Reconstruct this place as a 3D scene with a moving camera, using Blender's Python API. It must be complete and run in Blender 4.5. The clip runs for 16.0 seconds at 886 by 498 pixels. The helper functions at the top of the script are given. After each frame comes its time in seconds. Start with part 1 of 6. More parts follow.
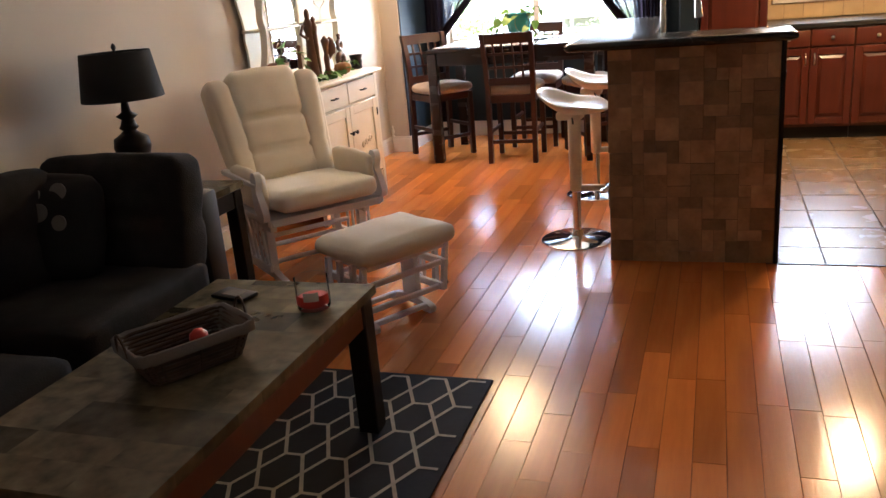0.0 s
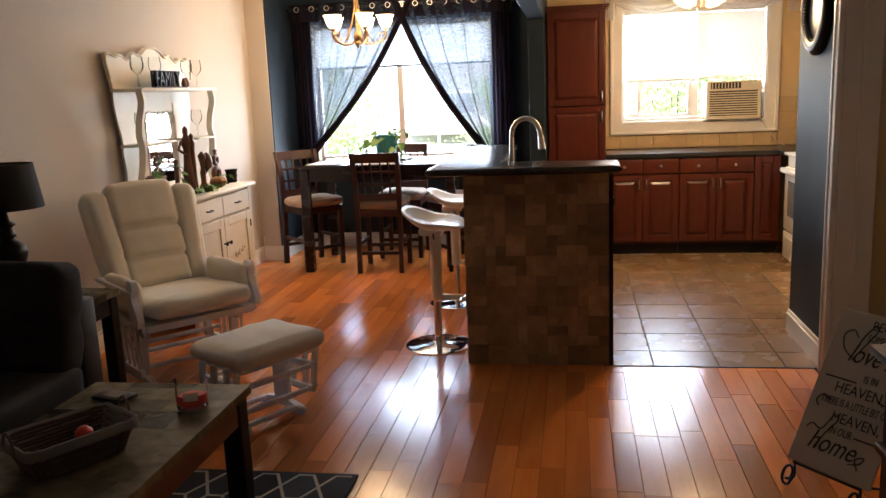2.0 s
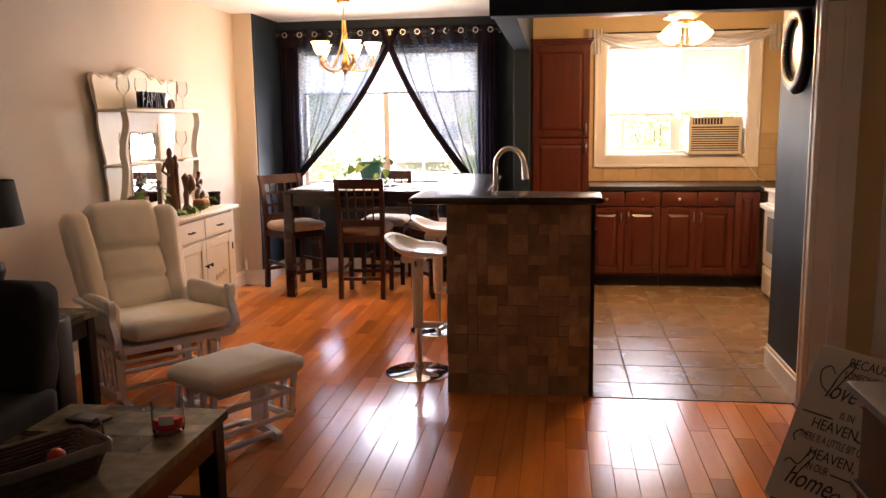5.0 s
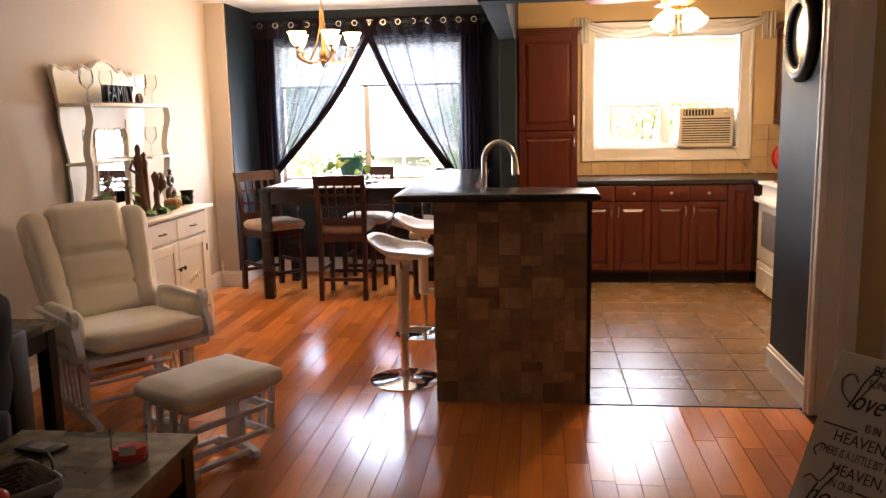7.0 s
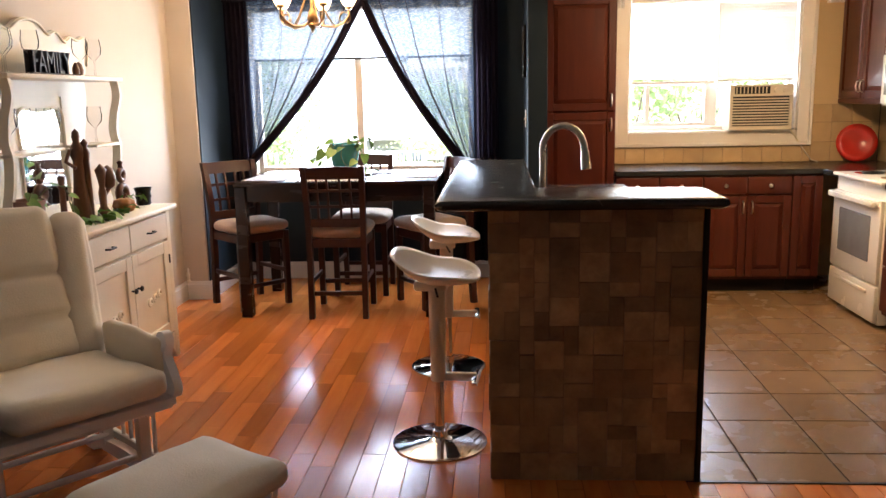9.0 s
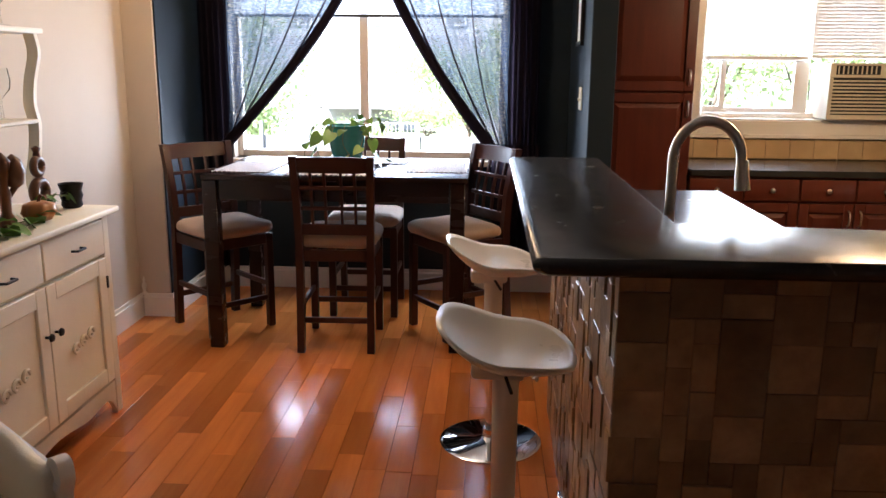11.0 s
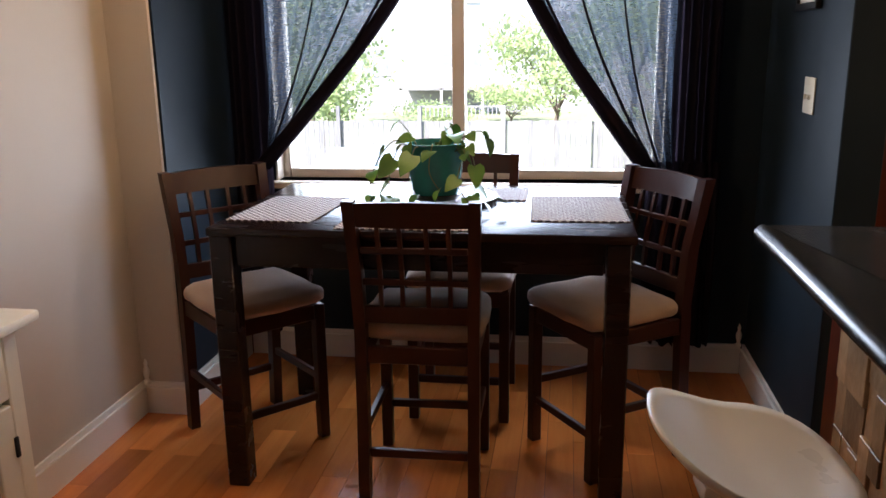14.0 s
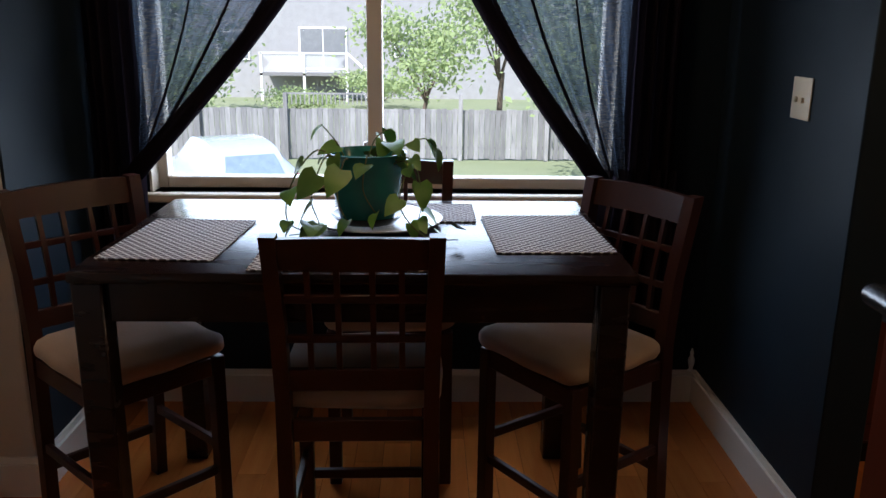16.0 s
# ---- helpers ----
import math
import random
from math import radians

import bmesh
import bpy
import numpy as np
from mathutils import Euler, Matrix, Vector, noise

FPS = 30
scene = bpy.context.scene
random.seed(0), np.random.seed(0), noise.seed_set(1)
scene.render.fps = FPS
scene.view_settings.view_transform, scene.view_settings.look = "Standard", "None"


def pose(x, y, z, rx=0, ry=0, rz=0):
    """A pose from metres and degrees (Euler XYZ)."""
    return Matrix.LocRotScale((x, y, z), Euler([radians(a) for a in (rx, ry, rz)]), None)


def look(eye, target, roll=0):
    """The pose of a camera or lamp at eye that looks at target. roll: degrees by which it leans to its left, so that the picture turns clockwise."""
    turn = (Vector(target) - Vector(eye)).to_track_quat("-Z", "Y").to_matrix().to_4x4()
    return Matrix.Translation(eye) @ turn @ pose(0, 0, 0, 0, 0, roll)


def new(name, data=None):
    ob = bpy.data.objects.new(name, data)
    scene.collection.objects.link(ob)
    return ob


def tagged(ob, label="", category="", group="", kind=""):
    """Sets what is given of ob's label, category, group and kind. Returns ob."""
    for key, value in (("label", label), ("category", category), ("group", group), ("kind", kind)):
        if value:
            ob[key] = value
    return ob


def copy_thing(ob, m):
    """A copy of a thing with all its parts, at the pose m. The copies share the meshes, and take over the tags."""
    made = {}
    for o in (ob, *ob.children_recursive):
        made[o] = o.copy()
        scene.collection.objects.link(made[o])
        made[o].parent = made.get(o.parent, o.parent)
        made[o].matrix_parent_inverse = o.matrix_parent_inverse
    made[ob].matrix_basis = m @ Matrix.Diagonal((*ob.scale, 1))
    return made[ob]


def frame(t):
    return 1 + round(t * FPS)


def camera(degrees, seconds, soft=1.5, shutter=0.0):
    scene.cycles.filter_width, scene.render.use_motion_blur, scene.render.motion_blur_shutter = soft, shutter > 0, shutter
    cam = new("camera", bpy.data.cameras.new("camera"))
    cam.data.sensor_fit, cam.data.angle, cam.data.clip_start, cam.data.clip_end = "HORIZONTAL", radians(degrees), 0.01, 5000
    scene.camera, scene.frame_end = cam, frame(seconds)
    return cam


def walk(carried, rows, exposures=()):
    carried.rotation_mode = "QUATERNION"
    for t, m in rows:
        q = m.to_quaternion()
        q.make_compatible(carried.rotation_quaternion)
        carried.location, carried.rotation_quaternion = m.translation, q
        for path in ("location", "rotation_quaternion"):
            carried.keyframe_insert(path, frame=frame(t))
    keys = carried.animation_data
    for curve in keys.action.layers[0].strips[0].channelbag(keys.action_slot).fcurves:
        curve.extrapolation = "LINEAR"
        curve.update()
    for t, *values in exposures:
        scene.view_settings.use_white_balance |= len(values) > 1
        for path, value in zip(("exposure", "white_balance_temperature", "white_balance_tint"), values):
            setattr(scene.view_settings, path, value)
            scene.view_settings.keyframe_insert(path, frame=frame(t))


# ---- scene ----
cam = camera(56.7, 16.0)
PATH = [
    (0, (0.268, -0.201, 1.437), (-0.356, 1.598, 0.826), -5.0),
    (0.5, (0.392, -0.368, 1.462), (-0.13, 1.465, 0.858), -4.0),
    (1, (0.421, -0.465, 1.504), (0.024, 1.431, 1.007), -2.9),
    (1.5, (0.382, -0.532, 1.533), (0.11, 1.408, 1.131), -2.3),
    (2, (0.37, -0.529, 1.525), (0.052, 1.409, 1.149), -2.3),
    (2.5, (0.394, -0.543, 1.532), (0.116, 1.405, 1.173), -0.9),
    (3, (0.394, -0.547, 1.533), (0.114, 1.403, 1.188), -0.7),
    (5.5, (0.367, -0.532, 1.528), (0.097, 1.426, 1.219), -0.9),
    (6, (0.369, -0.526, 1.523), (0.128, 1.436, 1.216), -1.1),
    (6.5, (0.335, -0.462, 1.508), (0.087, 1.5, 1.208), -1.4),
    (7, (0.299, -0.27, 1.519), (0.071, 1.69, 1.193), -1.2),
    (7.5, (0.246, -0.017, 1.504), (0.01, 1.941, 1.176), -1.2),
    (8, (0.039, 0.27, 1.503), (-0.149, 2.231, 1.156), -1.0),
    (8.5, (-0.063, 0.578, 1.487), (-0.201, 2.541, 1.131), -1.5),
    (9, (-0.188, 0.886, 1.488), (-0.329, 2.847, 1.12), -1.2),
    (11.3, (-0.53, 2.359, 1.499), (-0.632, 4.307, 1.057), 0.6),
    (11.5, (-0.527, 2.482, 1.512), (-0.639, 4.429, 1.07), 0.9),
    (12, (-0.603, 2.772, 1.504), (-0.724, 4.717, 1.055), 1.0),
    (12.5, (-0.685, 3.04, 1.5), (-0.811, 4.982, 1.039), 0.4),
    (13, (-0.669, 3.334, 1.515), (-0.888, 5.263, 1.037), 0.6),
    (13.5, (-0.724, 3.553, 1.479), (-1.018, 5.474, 1.007), 1.0),
    (14, (-0.832, 3.822, 1.508), (-1.124, 5.74, 1.02), -0.8),
    (14.5, (-0.916, 4.076, 1.477), (-1.195, 6.003, 1.02), -1.5),
    (15, (-0.974, 4.272, 1.484), (-1.25, 6.196, 1.015), -1.3),
    (15.5, (-1.104, 4.373, 1.488), (-1.244, 6.305, 0.989), -0.6),
    (16, (-1.126, 4.393, 1.506), (-1.086, 6.323, 0.986), 0.6),
]
EXPOSURES = [(0.0, 4.15, 5800, 11), (0.5, 4.05, 5850, 11), (1.5, 3.5, 5850, 8), (3.0, 3.5, 6650, 24), (5.5, 3.75, 6950, 25), (7.0, 3.8, 6450, 18), (9.0, 3.6, 5950, 14),
             (11.5, 2.85, 5700, 16), (12.5, 2.4, 5650, 16), (14.5, 2.1, 5900, 17), (15.5, 1.3, 5750, 15), (16.0, 1.2, 5600, 13)]
walk(cam, [(t, look(eye, target, roll)) for t, eye, target, roll in PATH], EXPOSURES)
DAY = 17.0

# ---- world, sun, window light, exposure ----
W = bpy.data.worlds.new("sky")
scene.world = W
W.use_nodes = True
_n = W.node_tree.nodes
_sky = _n.new("ShaderNodeTexSky")
_sky.sky_type, _sky.sun_disc = "NISHITA", False
_sky.sun_elevation, _sky.sun_rotation = radians(52), radians(215)
W.node_tree.links.new(_sky.outputs[0], _n["Background"].inputs[0])
_n["Background"].inputs[1].default_value = 0.15


def lamp(name, kind, m, energy, color=(1, 1, 1), angle=None, size=None, size_y=None, radius=None):
    d = bpy.data.lights.new(name, kind)
    d.energy, d.color = energy, color
    if angle:
        d.angle = angle
    if size:
        d.shape, d.size, d.size_y = "RECTANGLE", size, size_y
    if radius:
        d.shadow_soft_size = radius
    ob = new(name, d)
    ob.matrix_basis = m
    return ob


lamp("sun", "SUN", look((-5.7, -8.2, 12.8), (0, 0, 0)), 4.5, (1.0, 0.95, 0.87), angle=radians(0.55))
# sky light standing in the two window openings
lamp("dining_window_light", "AREA", look((-1.3, 7.80, 1.5), (-1.3, 0, 0.9)), DAY * 1.0, (0.86, 0.94, 1.0),
     size=1.75, size_y=1.3)
lamp("kitchen_window_light", "AREA", look((1.45, 7.80, 1.7), (1.45, 0, 0.9)), DAY * 0.5, (0.90, 0.96, 1.0),
     size=1.25, size_y=0.95)


# ---- materials ----
def material(name, a, b=None, rough=0.5, metal=0.0, scale=6.0, stretch=(1, 1, 1), bump=0.0, bump_scale=60.0,
             grain=0.0, grain_scale=40.0, vary=0.0, island=False, coat=0.0, sheen=0.0, transmission=0.0, alpha=1.0,
             rough_vary=0.08, spec=0.5):
    m = bpy.data.materials.new(name)
    m.use_nodes = True
    nt = m.node_tree
    N, L = nt.nodes, nt.links
    p = N["Principled BSDF"]
    b = b or tuple(0.8 * c for c in a)
    tc = N.new("ShaderNodeTexCoord")
    mp = N.new("ShaderNodeMapping")
    mp.inputs["Scale"].default_value = stretch
    L.new(tc.outputs["Object"], mp.inputs["Vector"])
    src = mp.outputs[0]
    rnd = None
    if vary:
        if island:
            rnd = N.new("ShaderNodeNewGeometry").outputs["Random Per Island"]
        else:
            rnd = N.new("ShaderNodeObjectInfo").outputs["Random"]
        off = N.new("ShaderNodeVectorMath")
        off.operation = "ADD"
        sc = N.new("ShaderNodeMath")
        sc.operation = "MULTIPLY"
        sc.inputs[1].default_value = 37.0
        L.new(rnd, sc.inputs[0])
        L.new(src, off.inputs[0])
        L.new(sc.outputs[0], off.inputs[1])
        src = off.outputs[0]
    n1 = N.new("ShaderNodeTexNoise")
    n1.inputs["Scale"].default_value, n1.inputs["Detail"].default_value = scale, 4
    L.new(src, n1.inputs["Vector"])
    ramp = N.new("ShaderNodeMapRange")
    ramp.inputs[1].default_value, ramp.inputs[2].default_value = 0.3, 0.7
    L.new(n1.outputs[0], ramp.inputs[0])
    fac = ramp.outputs[0]
    if grain:
        n2 = N.new("ShaderNodeTexNoise")
        n2.inputs["Scale"].default_value, n2.inputs["Detail"].default_value = grain_scale, 3
        L.new(src, n2.inputs["Vector"])
        mx = N.new("ShaderNodeMix")
        mx.inputs[0].default_value = grain
        L.new(fac, mx.inputs[2])
        L.new(n2.outputs[0], mx.inputs[3])
        fac = mx.outputs[0]
    mix = N.new("ShaderNodeMix")
    mix.data_type = "RGBA"
    mix.inputs[6].default_value, mix.inputs[7].default_value = (*a, 1), (*b, 1)
    L.new(fac, mix.inputs[0])
    col = mix.outputs[2]
    if vary:
        hs = N.new("ShaderNodeHueSaturation")
        mr = N.new("ShaderNodeMapRange")
        mr.inputs[3].default_value, mr.inputs[4].default_value = 1 - vary, 1 + vary
        L.new(rnd, mr.inputs[0])
        L.new(mr.outputs[0], hs.inputs["Value"])
        L.new(col, hs.inputs["Color"])
        col = hs.outputs[0]
    L.new(col, p.inputs["Base Color"])
    rr = N.new("ShaderNodeMapRange")
    rr.inputs[3].default_value, rr.inputs[4].default_value = max(0.02, rough - rough_vary), min(1, rough + rough_vary)
    L.new(n1.outputs[0], rr.inputs[0])
    L.new(rr.outputs[0], p.inputs["Roughness"])
    p.inputs["Metallic"].default_value = metal
    p.inputs["Coat Weight"].default_value = coat
    p.inputs["Sheen Weight"].default_value = sheen
    p.inputs["Transmission Weight"].default_value = transmission
    p.inputs["Alpha"].default_value = alpha
    p.inputs["Specular IOR Level"].default_value = spec
    if bump:
        n3 = N.new("ShaderNodeTexNoise")
        n3.inputs["Scale"].default_value, n3.inputs["Detail"].default_value = bump_scale, 3
        L.new(src, n3.inputs["Vector"])
        bp = N.new("ShaderNodeBump")
        bp.inputs["Strength"].default_value, bp.inputs["Distance"].default_value = bump, 0.004
        L.new(n3.outputs[0], bp.inputs["Height"])
        L.new(bp.outputs[0], p.inputs["Normal"])
    return m


def glowing(name, color, strength):
    m = bpy.data.materials.new(name)
    m.use_nodes = True
    p = m.node_tree.nodes["Principled BSDF"]
    p.inputs["Base Color"].default_value = (0.9, 0.85, 0.75, 1)
    p.inputs["Roughness"].default_value = 0.35
    p.inputs["Emission Color"].default_value = (*color, 1)
    p.inputs["Emission Strength"].default_value = strength
    return m


def see_through(name, color, clear, rough=0.9, weave=0.0):
    """Thin cloth: part of the light passes straight, part is scattered through."""
    m = bpy.data.materials.new(name)
    m.use_nodes = True
    N, L = m.node_tree.nodes, m.node_tree.links
    N.remove(N["Principled BSDF"])
    d, t, tr = N.new("ShaderNodeBsdfDiffuse"), N.new("ShaderNodeBsdfTranslucent"), N.new("ShaderNodeBsdfTransparent")
    for q in (d, t):
        q.inputs[0].default_value = (*color, 1)
    a, b = N.new("ShaderNodeMixShader"), N.new("ShaderNodeMixShader")
    a.inputs[0].default_value = 0.5
    L.new(d.outputs[0], a.inputs[1]), L.new(t.outputs[0], a.inputs[2])
    L.new(a.outputs[0], b.inputs[1]), L.new(tr.outputs[0], b.inputs[2])
    b.inputs[0].default_value = clear
    if weave:
        tc, mp, n = N.new("ShaderNodeTexCoord"), N.new("ShaderNodeMapping"), N.new("ShaderNodeTexNoise")
        mp.inputs["Scale"].default_value = (7, 7, 40)
        n.inputs["Scale"].default_value, n.inputs["Detail"].default_value = 5.0, 4
        r = N.new("ShaderNodeMapRange")
        r.inputs[1].default_value, r.inputs[2].default_value = 0.35, 0.65
        r.inputs[3].default_value, r.inputs[4].default_value = clear - weave, clear + weave
        L.new(tc.outputs["Object"], mp.inputs[0]), L.new(mp.outputs[0], n.inputs["Vector"])
        L.new(n.outputs[0], r.inputs[0]), L.new(r.outputs[0], b.inputs[0])
    L.new(b.outputs[0], N["Material Output"].inputs[0])
    return m


def clear_glass(name, tint=(1, 1, 1), gloss=0.12):
    m = bpy.data.materials.new(name)
    m.use_nodes = True
    N, L = m.node_tree.nodes, m.node_tree.links
    N.remove(N["Principled BSDF"])
    t, g, x, f = (N.new("ShaderNodeBsdfTransparent"), N.new("ShaderNodeBsdfGlossy"), N.new("ShaderNodeMixShader"),
                  N.new("ShaderNodeLayerWeight"))
    t.inputs[0].default_value = (*tint, 1)
    g.inputs["Roughness"].default_value = 0.02
    f.inputs[0].default_value = gloss
    L.new(f.outputs["Fresnel"], x.inputs[0]), L.new(t.outputs[0], x.inputs[1]), L.new(g.outputs[0], x.inputs[2])
    L.new(x.outputs[0], N["Material Output"].inputs[0])
    return m


M = dict(
    beige=material("beige_wall_paint", (0.56, 0.49, 0.405), (0.53, 0.455, 0.375), 0.75, scale=1.5, bump=0.08, bump_scale=180),
    slate=material("dark_slate_paint", (0.014, 0.023, 0.033), (0.011, 0.019, 0.028), 0.55, spec=0.18, scale=2, bump=0.06, bump_scale=160),
    yellow=material("warm_yellow_paint", (0.66, 0.50, 0.27), (0.62, 0.465, 0.245), 0.7, scale=2, bump=0.05, bump_scale=160),
    ceiling=material("ceiling_paint", (0.82, 0.79, 0.74), (0.78, 0.75, 0.70), 0.85, scale=2, bump=0.2, bump_scale=120),
    trim=material("white_gloss_trim", (0.80, 0.77, 0.72), (0.76, 0.73, 0.67), 0.35, scale=3),
    plank=material("honey_maple_plank", (0.66, 0.230, 0.050), (0.50, 0.145, 0.028), 0.165, scale=2.2, stretch=(9, 0.8, 1), grain=0.45,
                   grain_scale=9, vary=0.30, bump=0.10, bump_scale=11, rough_vary=0.05, spec=0.42),
    plank_joined=material("honey_maple_plank_far", (0.66, 0.230, 0.050), (0.50, 0.145, 0.028), 0.165, scale=2.2, stretch=(9, 0.8, 1),
                          grain=0.45, grain_scale=9, vary=0.30, island=True, bump=0.10, bump_scale=11, rough_vary=0.05, spec=0.42),
    subfloor=material("dark_joint", (0.08, 0.032, 0.012), None, 0.8),
    floor_tile=material("brown_ceramic_tile", (0.25, 0.155, 0.075), (0.20, 0.122, 0.057), 0.27, scale=5, grain=0.3, vary=0.07, bump=0.05,
                        bump_scale=9, rough_vary=0.03, spec=0.4),
    grout=material("grey_grout", (0.16, 0.13, 0.10), None, 0.9),
    splash=material("tan_backsplash_tile", (0.56, 0.41, 0.22), (0.48, 0.34, 0.18), 0.4, scale=8, vary=0.08, bump=0.05),
    stone=material("tumbled_travertine", (0.47, 0.31, 0.165), (0.19, 0.115, 0.056), 0.38, scale=11, grain=0.4, grain_scale=50, vary=0.42,
                   bump=0.5, bump_scale=45),
    stone_grout=material("brown_grout", (0.13, 0.065, 0.03), None, 0.9, scale=30),
    laminate=material("black_laminate", (0.018, 0.018, 0.018), (0.034, 0.032, 0.029), 0.24, scale=14, grain=0.5, grain_scale=70, spec=0.35),
    cherry=material("cherry_cabinet_wood", (0.105, 0.023, 0.011), (0.062, 0.012, 0.007), 0.30, scale=3, stretch=(6, 6, 0.6), grain=0.4,
                    grain_scale=20, rough_vary=0.05, spec=0.4),
    dark_wood=material("espresso_wood", (0.052, 0.015, 0.008), (0.034, 0.010, 0.006), 0.32, scale=3, stretch=(5, 5, 1), grain=0.4,
                       grain_scale=18, spec=0.32),
    table_wood=material("near_black_table_wood", (0.022, 0.009, 0.006), (0.014, 0.006, 0.005), 0.26, scale=3, stretch=(1, 5, 5), grain=0.4, grain_scale=18, spec=0.34),
    black_wood=material("black_stained_wood", (0.012, 0.008, 0.007), (0.008, 0.006, 0.005), 0.42, spec=0.2, scale=4, grain=0.3),
    nickel=material("brushed_nickel", (0.74, 0.71, 0.66), (0.68, 0.65, 0.60), 0.30, 1.0, scale=20),
    chrome=material("chrome", (0.80, 0.80, 0.82), (0.76, 0.76, 0.78), 0.06, 1.0, rough_vary=0.02),
    bronze=material("antique_bronze", (0.34, 0.22, 0.10), (0.20, 0.12, 0.05), 0.32, 0.9, scale=20),
    black_metal=material("black_metal", (0.015, 0.015, 0.016), None, 0.4, 0.3),
    suede=material("beige_microsuede", (0.48, 0.345, 0.25), (0.40, 0.28, 0.19), 0.9, scale=5, bump=0.2, bump_scale=220, sheen=0.3),
    cream=material("cream_upholstery", (0.84, 0.77, 0.63), (0.78, 0.71, 0.57), 0.9, scale=4, bump=0.35, bump_scale=160, sheen=0.25),
    greypaint=material("white_painted_wood", (0.84, 0.85, 0.86), (0.79, 0.80, 0.81), 0.45, scale=6),
    cream_paint=material("distressed_cream_paint", (0.84, 0.79, 0.67), (0.77, 0.71, 0.58), 0.5, scale=5, grain=0.4, grain_scale=30, bump=0.1),
    sofa=material("charcoal_fabric", (0.030, 0.028, 0.027), (0.017, 0.016, 0.016), 0.95, scale=7, bump=0.5, bump_scale=170, spec=0.2),
    sofa_base=material("black_leatherette", (0.016, 0.015, 0.015), None, 0.5, bump=0.2, bump_scale=120),
    marble=material("brown_marble", (0.17, 0.145, 0.092), (0.020, 0.018, 0.013), 0.20, scale=15, grain=0.5, grain_scale=28, vary=0.5,
                    rough_vary=0.04, spec=0.14),
    white_plastic=material("white_moulded_plastic", (0.82, 0.75, 0.63), (0.79, 0.72, 0.60), 0.30),
    white_enamel=material("white_enamel", (0.82, 0.79, 0.72), (0.79, 0.76, 0.69), 0.25),
    ac=material("cream_plastic", (0.72, 0.66, 0.52), (0.68, 0.62, 0.48), 0.5),
    oven_glass=material("grey_oven_glass", (0.22, 0.22, 0.22), None, 0.12),
    black_glass=material("black_glass", (0.01, 0.01, 0.012), None, 0.06),
    red=material("red_glazed_ceramic", (0.62, 0.035, 0.020), (0.55, 0.03, 0.018), 0.2),
    rug=material("black_rug_pile", (0.010, 0.010, 0.014), (0.020, 0.020, 0.026), 0.95, scale=40, bump=0.6, bump_scale=300),
    rug_line=material("cream_rug_pile", (0.62, 0.56, 0.46), None, 0.95, scale=40, bump=0.5, bump_scale=300),
    wicker=material("dark_wicker", (0.085, 0.050, 0.028), (0.045, 0.026, 0.016), 0.6, scale=20, vary=0.2),
    lining=material("grey_cotton_lining", (0.20, 0.18, 0.16), None, 0.9, bump=0.3, bump_scale=200),
    wax=material("red_wax", (0.70, 0.05, 0.035), None, 0.4),
    paper=material("white_paper", (0.75, 0.73, 0.70), None, 0.7),
    leaf=material("pothos_leaf", (0.075, 0.19, 0.030), (0.14, 0.27, 0.05), 0.4, scale=14, vary=0.3, spec=0.4),
    stem=material("green_stem", (0.10, 0.13, 0.035), None, 0.6),
    teal=material("teal_glazed_pot", (0.030, 0.20, 0.185), (0.020, 0.12, 0.12), 0.22, scale=8, grain=0.3),
    soil=material("potting_soil", (0.03, 0.02, 0.014), None, 1.0, bump=0.8, bump_scale=80),
    terracotta=material("clay_pot", (0.34, 0.20, 0.15), (0.28, 0.16, 0.12), 0.7, scale=12),
    carved=material("carved_brown_wood", (0.16, 0.065, 0.028), (0.075, 0.028, 0.014), 0.32, scale=9, stretch=(3, 3, 1), grain=0.4),
    gourd=material("orange_gourd", (0.42, 0.19, 0.055), (0.30, 0.12, 0.035), 0.35, scale=8),
    mirror=material("mirror_silver", (0.86, 0.86, 0.86), (0.85, 0.85, 0.85), 0.03, 1.0, rough_vary=0.01),
    old_mirror=material("tarnished_mirror", (0.11, 0.10, 0.085), (0.07, 0.064, 0.055), 0.38, 1.0, scale=8),
    shade_black=material("black_lampshade_cloth", (0.010, 0.010, 0.011), None, 0.9, bump=0.3, bump_scale=250),
    board=material("painted_sign_board", (0.46, 0.43, 0.36), (0.42, 0.39, 0.32), 0.6, scale=5),
    ink=material("black_ink", (0.010, 0.010, 0.010), None, 0.6),
    ivory=material("ivory_switch", (0.78, 0.72, 0.56), None, 0.35),
    fan_blade=material("red_brown_fan_blade", (0.28, 0.05, 0.02), (0.20, 0.035, 0.015), 0.35, scale=3, stretch=(1, 8, 1)),
    vinyl=material("window_vinyl", (0.74, 0.64, 0.52), (0.70, 0.60, 0.48), 0.4),
    glass=clear_glass("window_glass"),
    jar=clear_glass("clear_jar_glass", (0.95, 0.96, 0.95), 0.11),
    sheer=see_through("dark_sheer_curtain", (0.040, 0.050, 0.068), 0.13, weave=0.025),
    # same cloth as sheer, coloured darker for the layers and shade of its folds
    dense=see_through("shaded_fold_curtain", (0.024, 0.018, 0.026), 0.05),
    scarf=see_through("white_voile", (0.85, 0.83, 0.78), 0.22),
    blind=see_through("white_blind_slat", (0.86, 0.84, 0.78), 0.0),
    roller=see_through("pale_roller_shade", (0.80, 0.82, 0.84), 0.30, weave=0.1),
    bulb=glowing("lit_frosted_glass", (1.0, 0.60, 0.24), 0.75),
    lawn=material("mown_lawn", (0.13, 0.155, 0.07), (0.19, 0.20, 0.11), 0.95, scale=0.6, grain=0.5, grain_scale=20, bump=0.6, bump_scale=40),
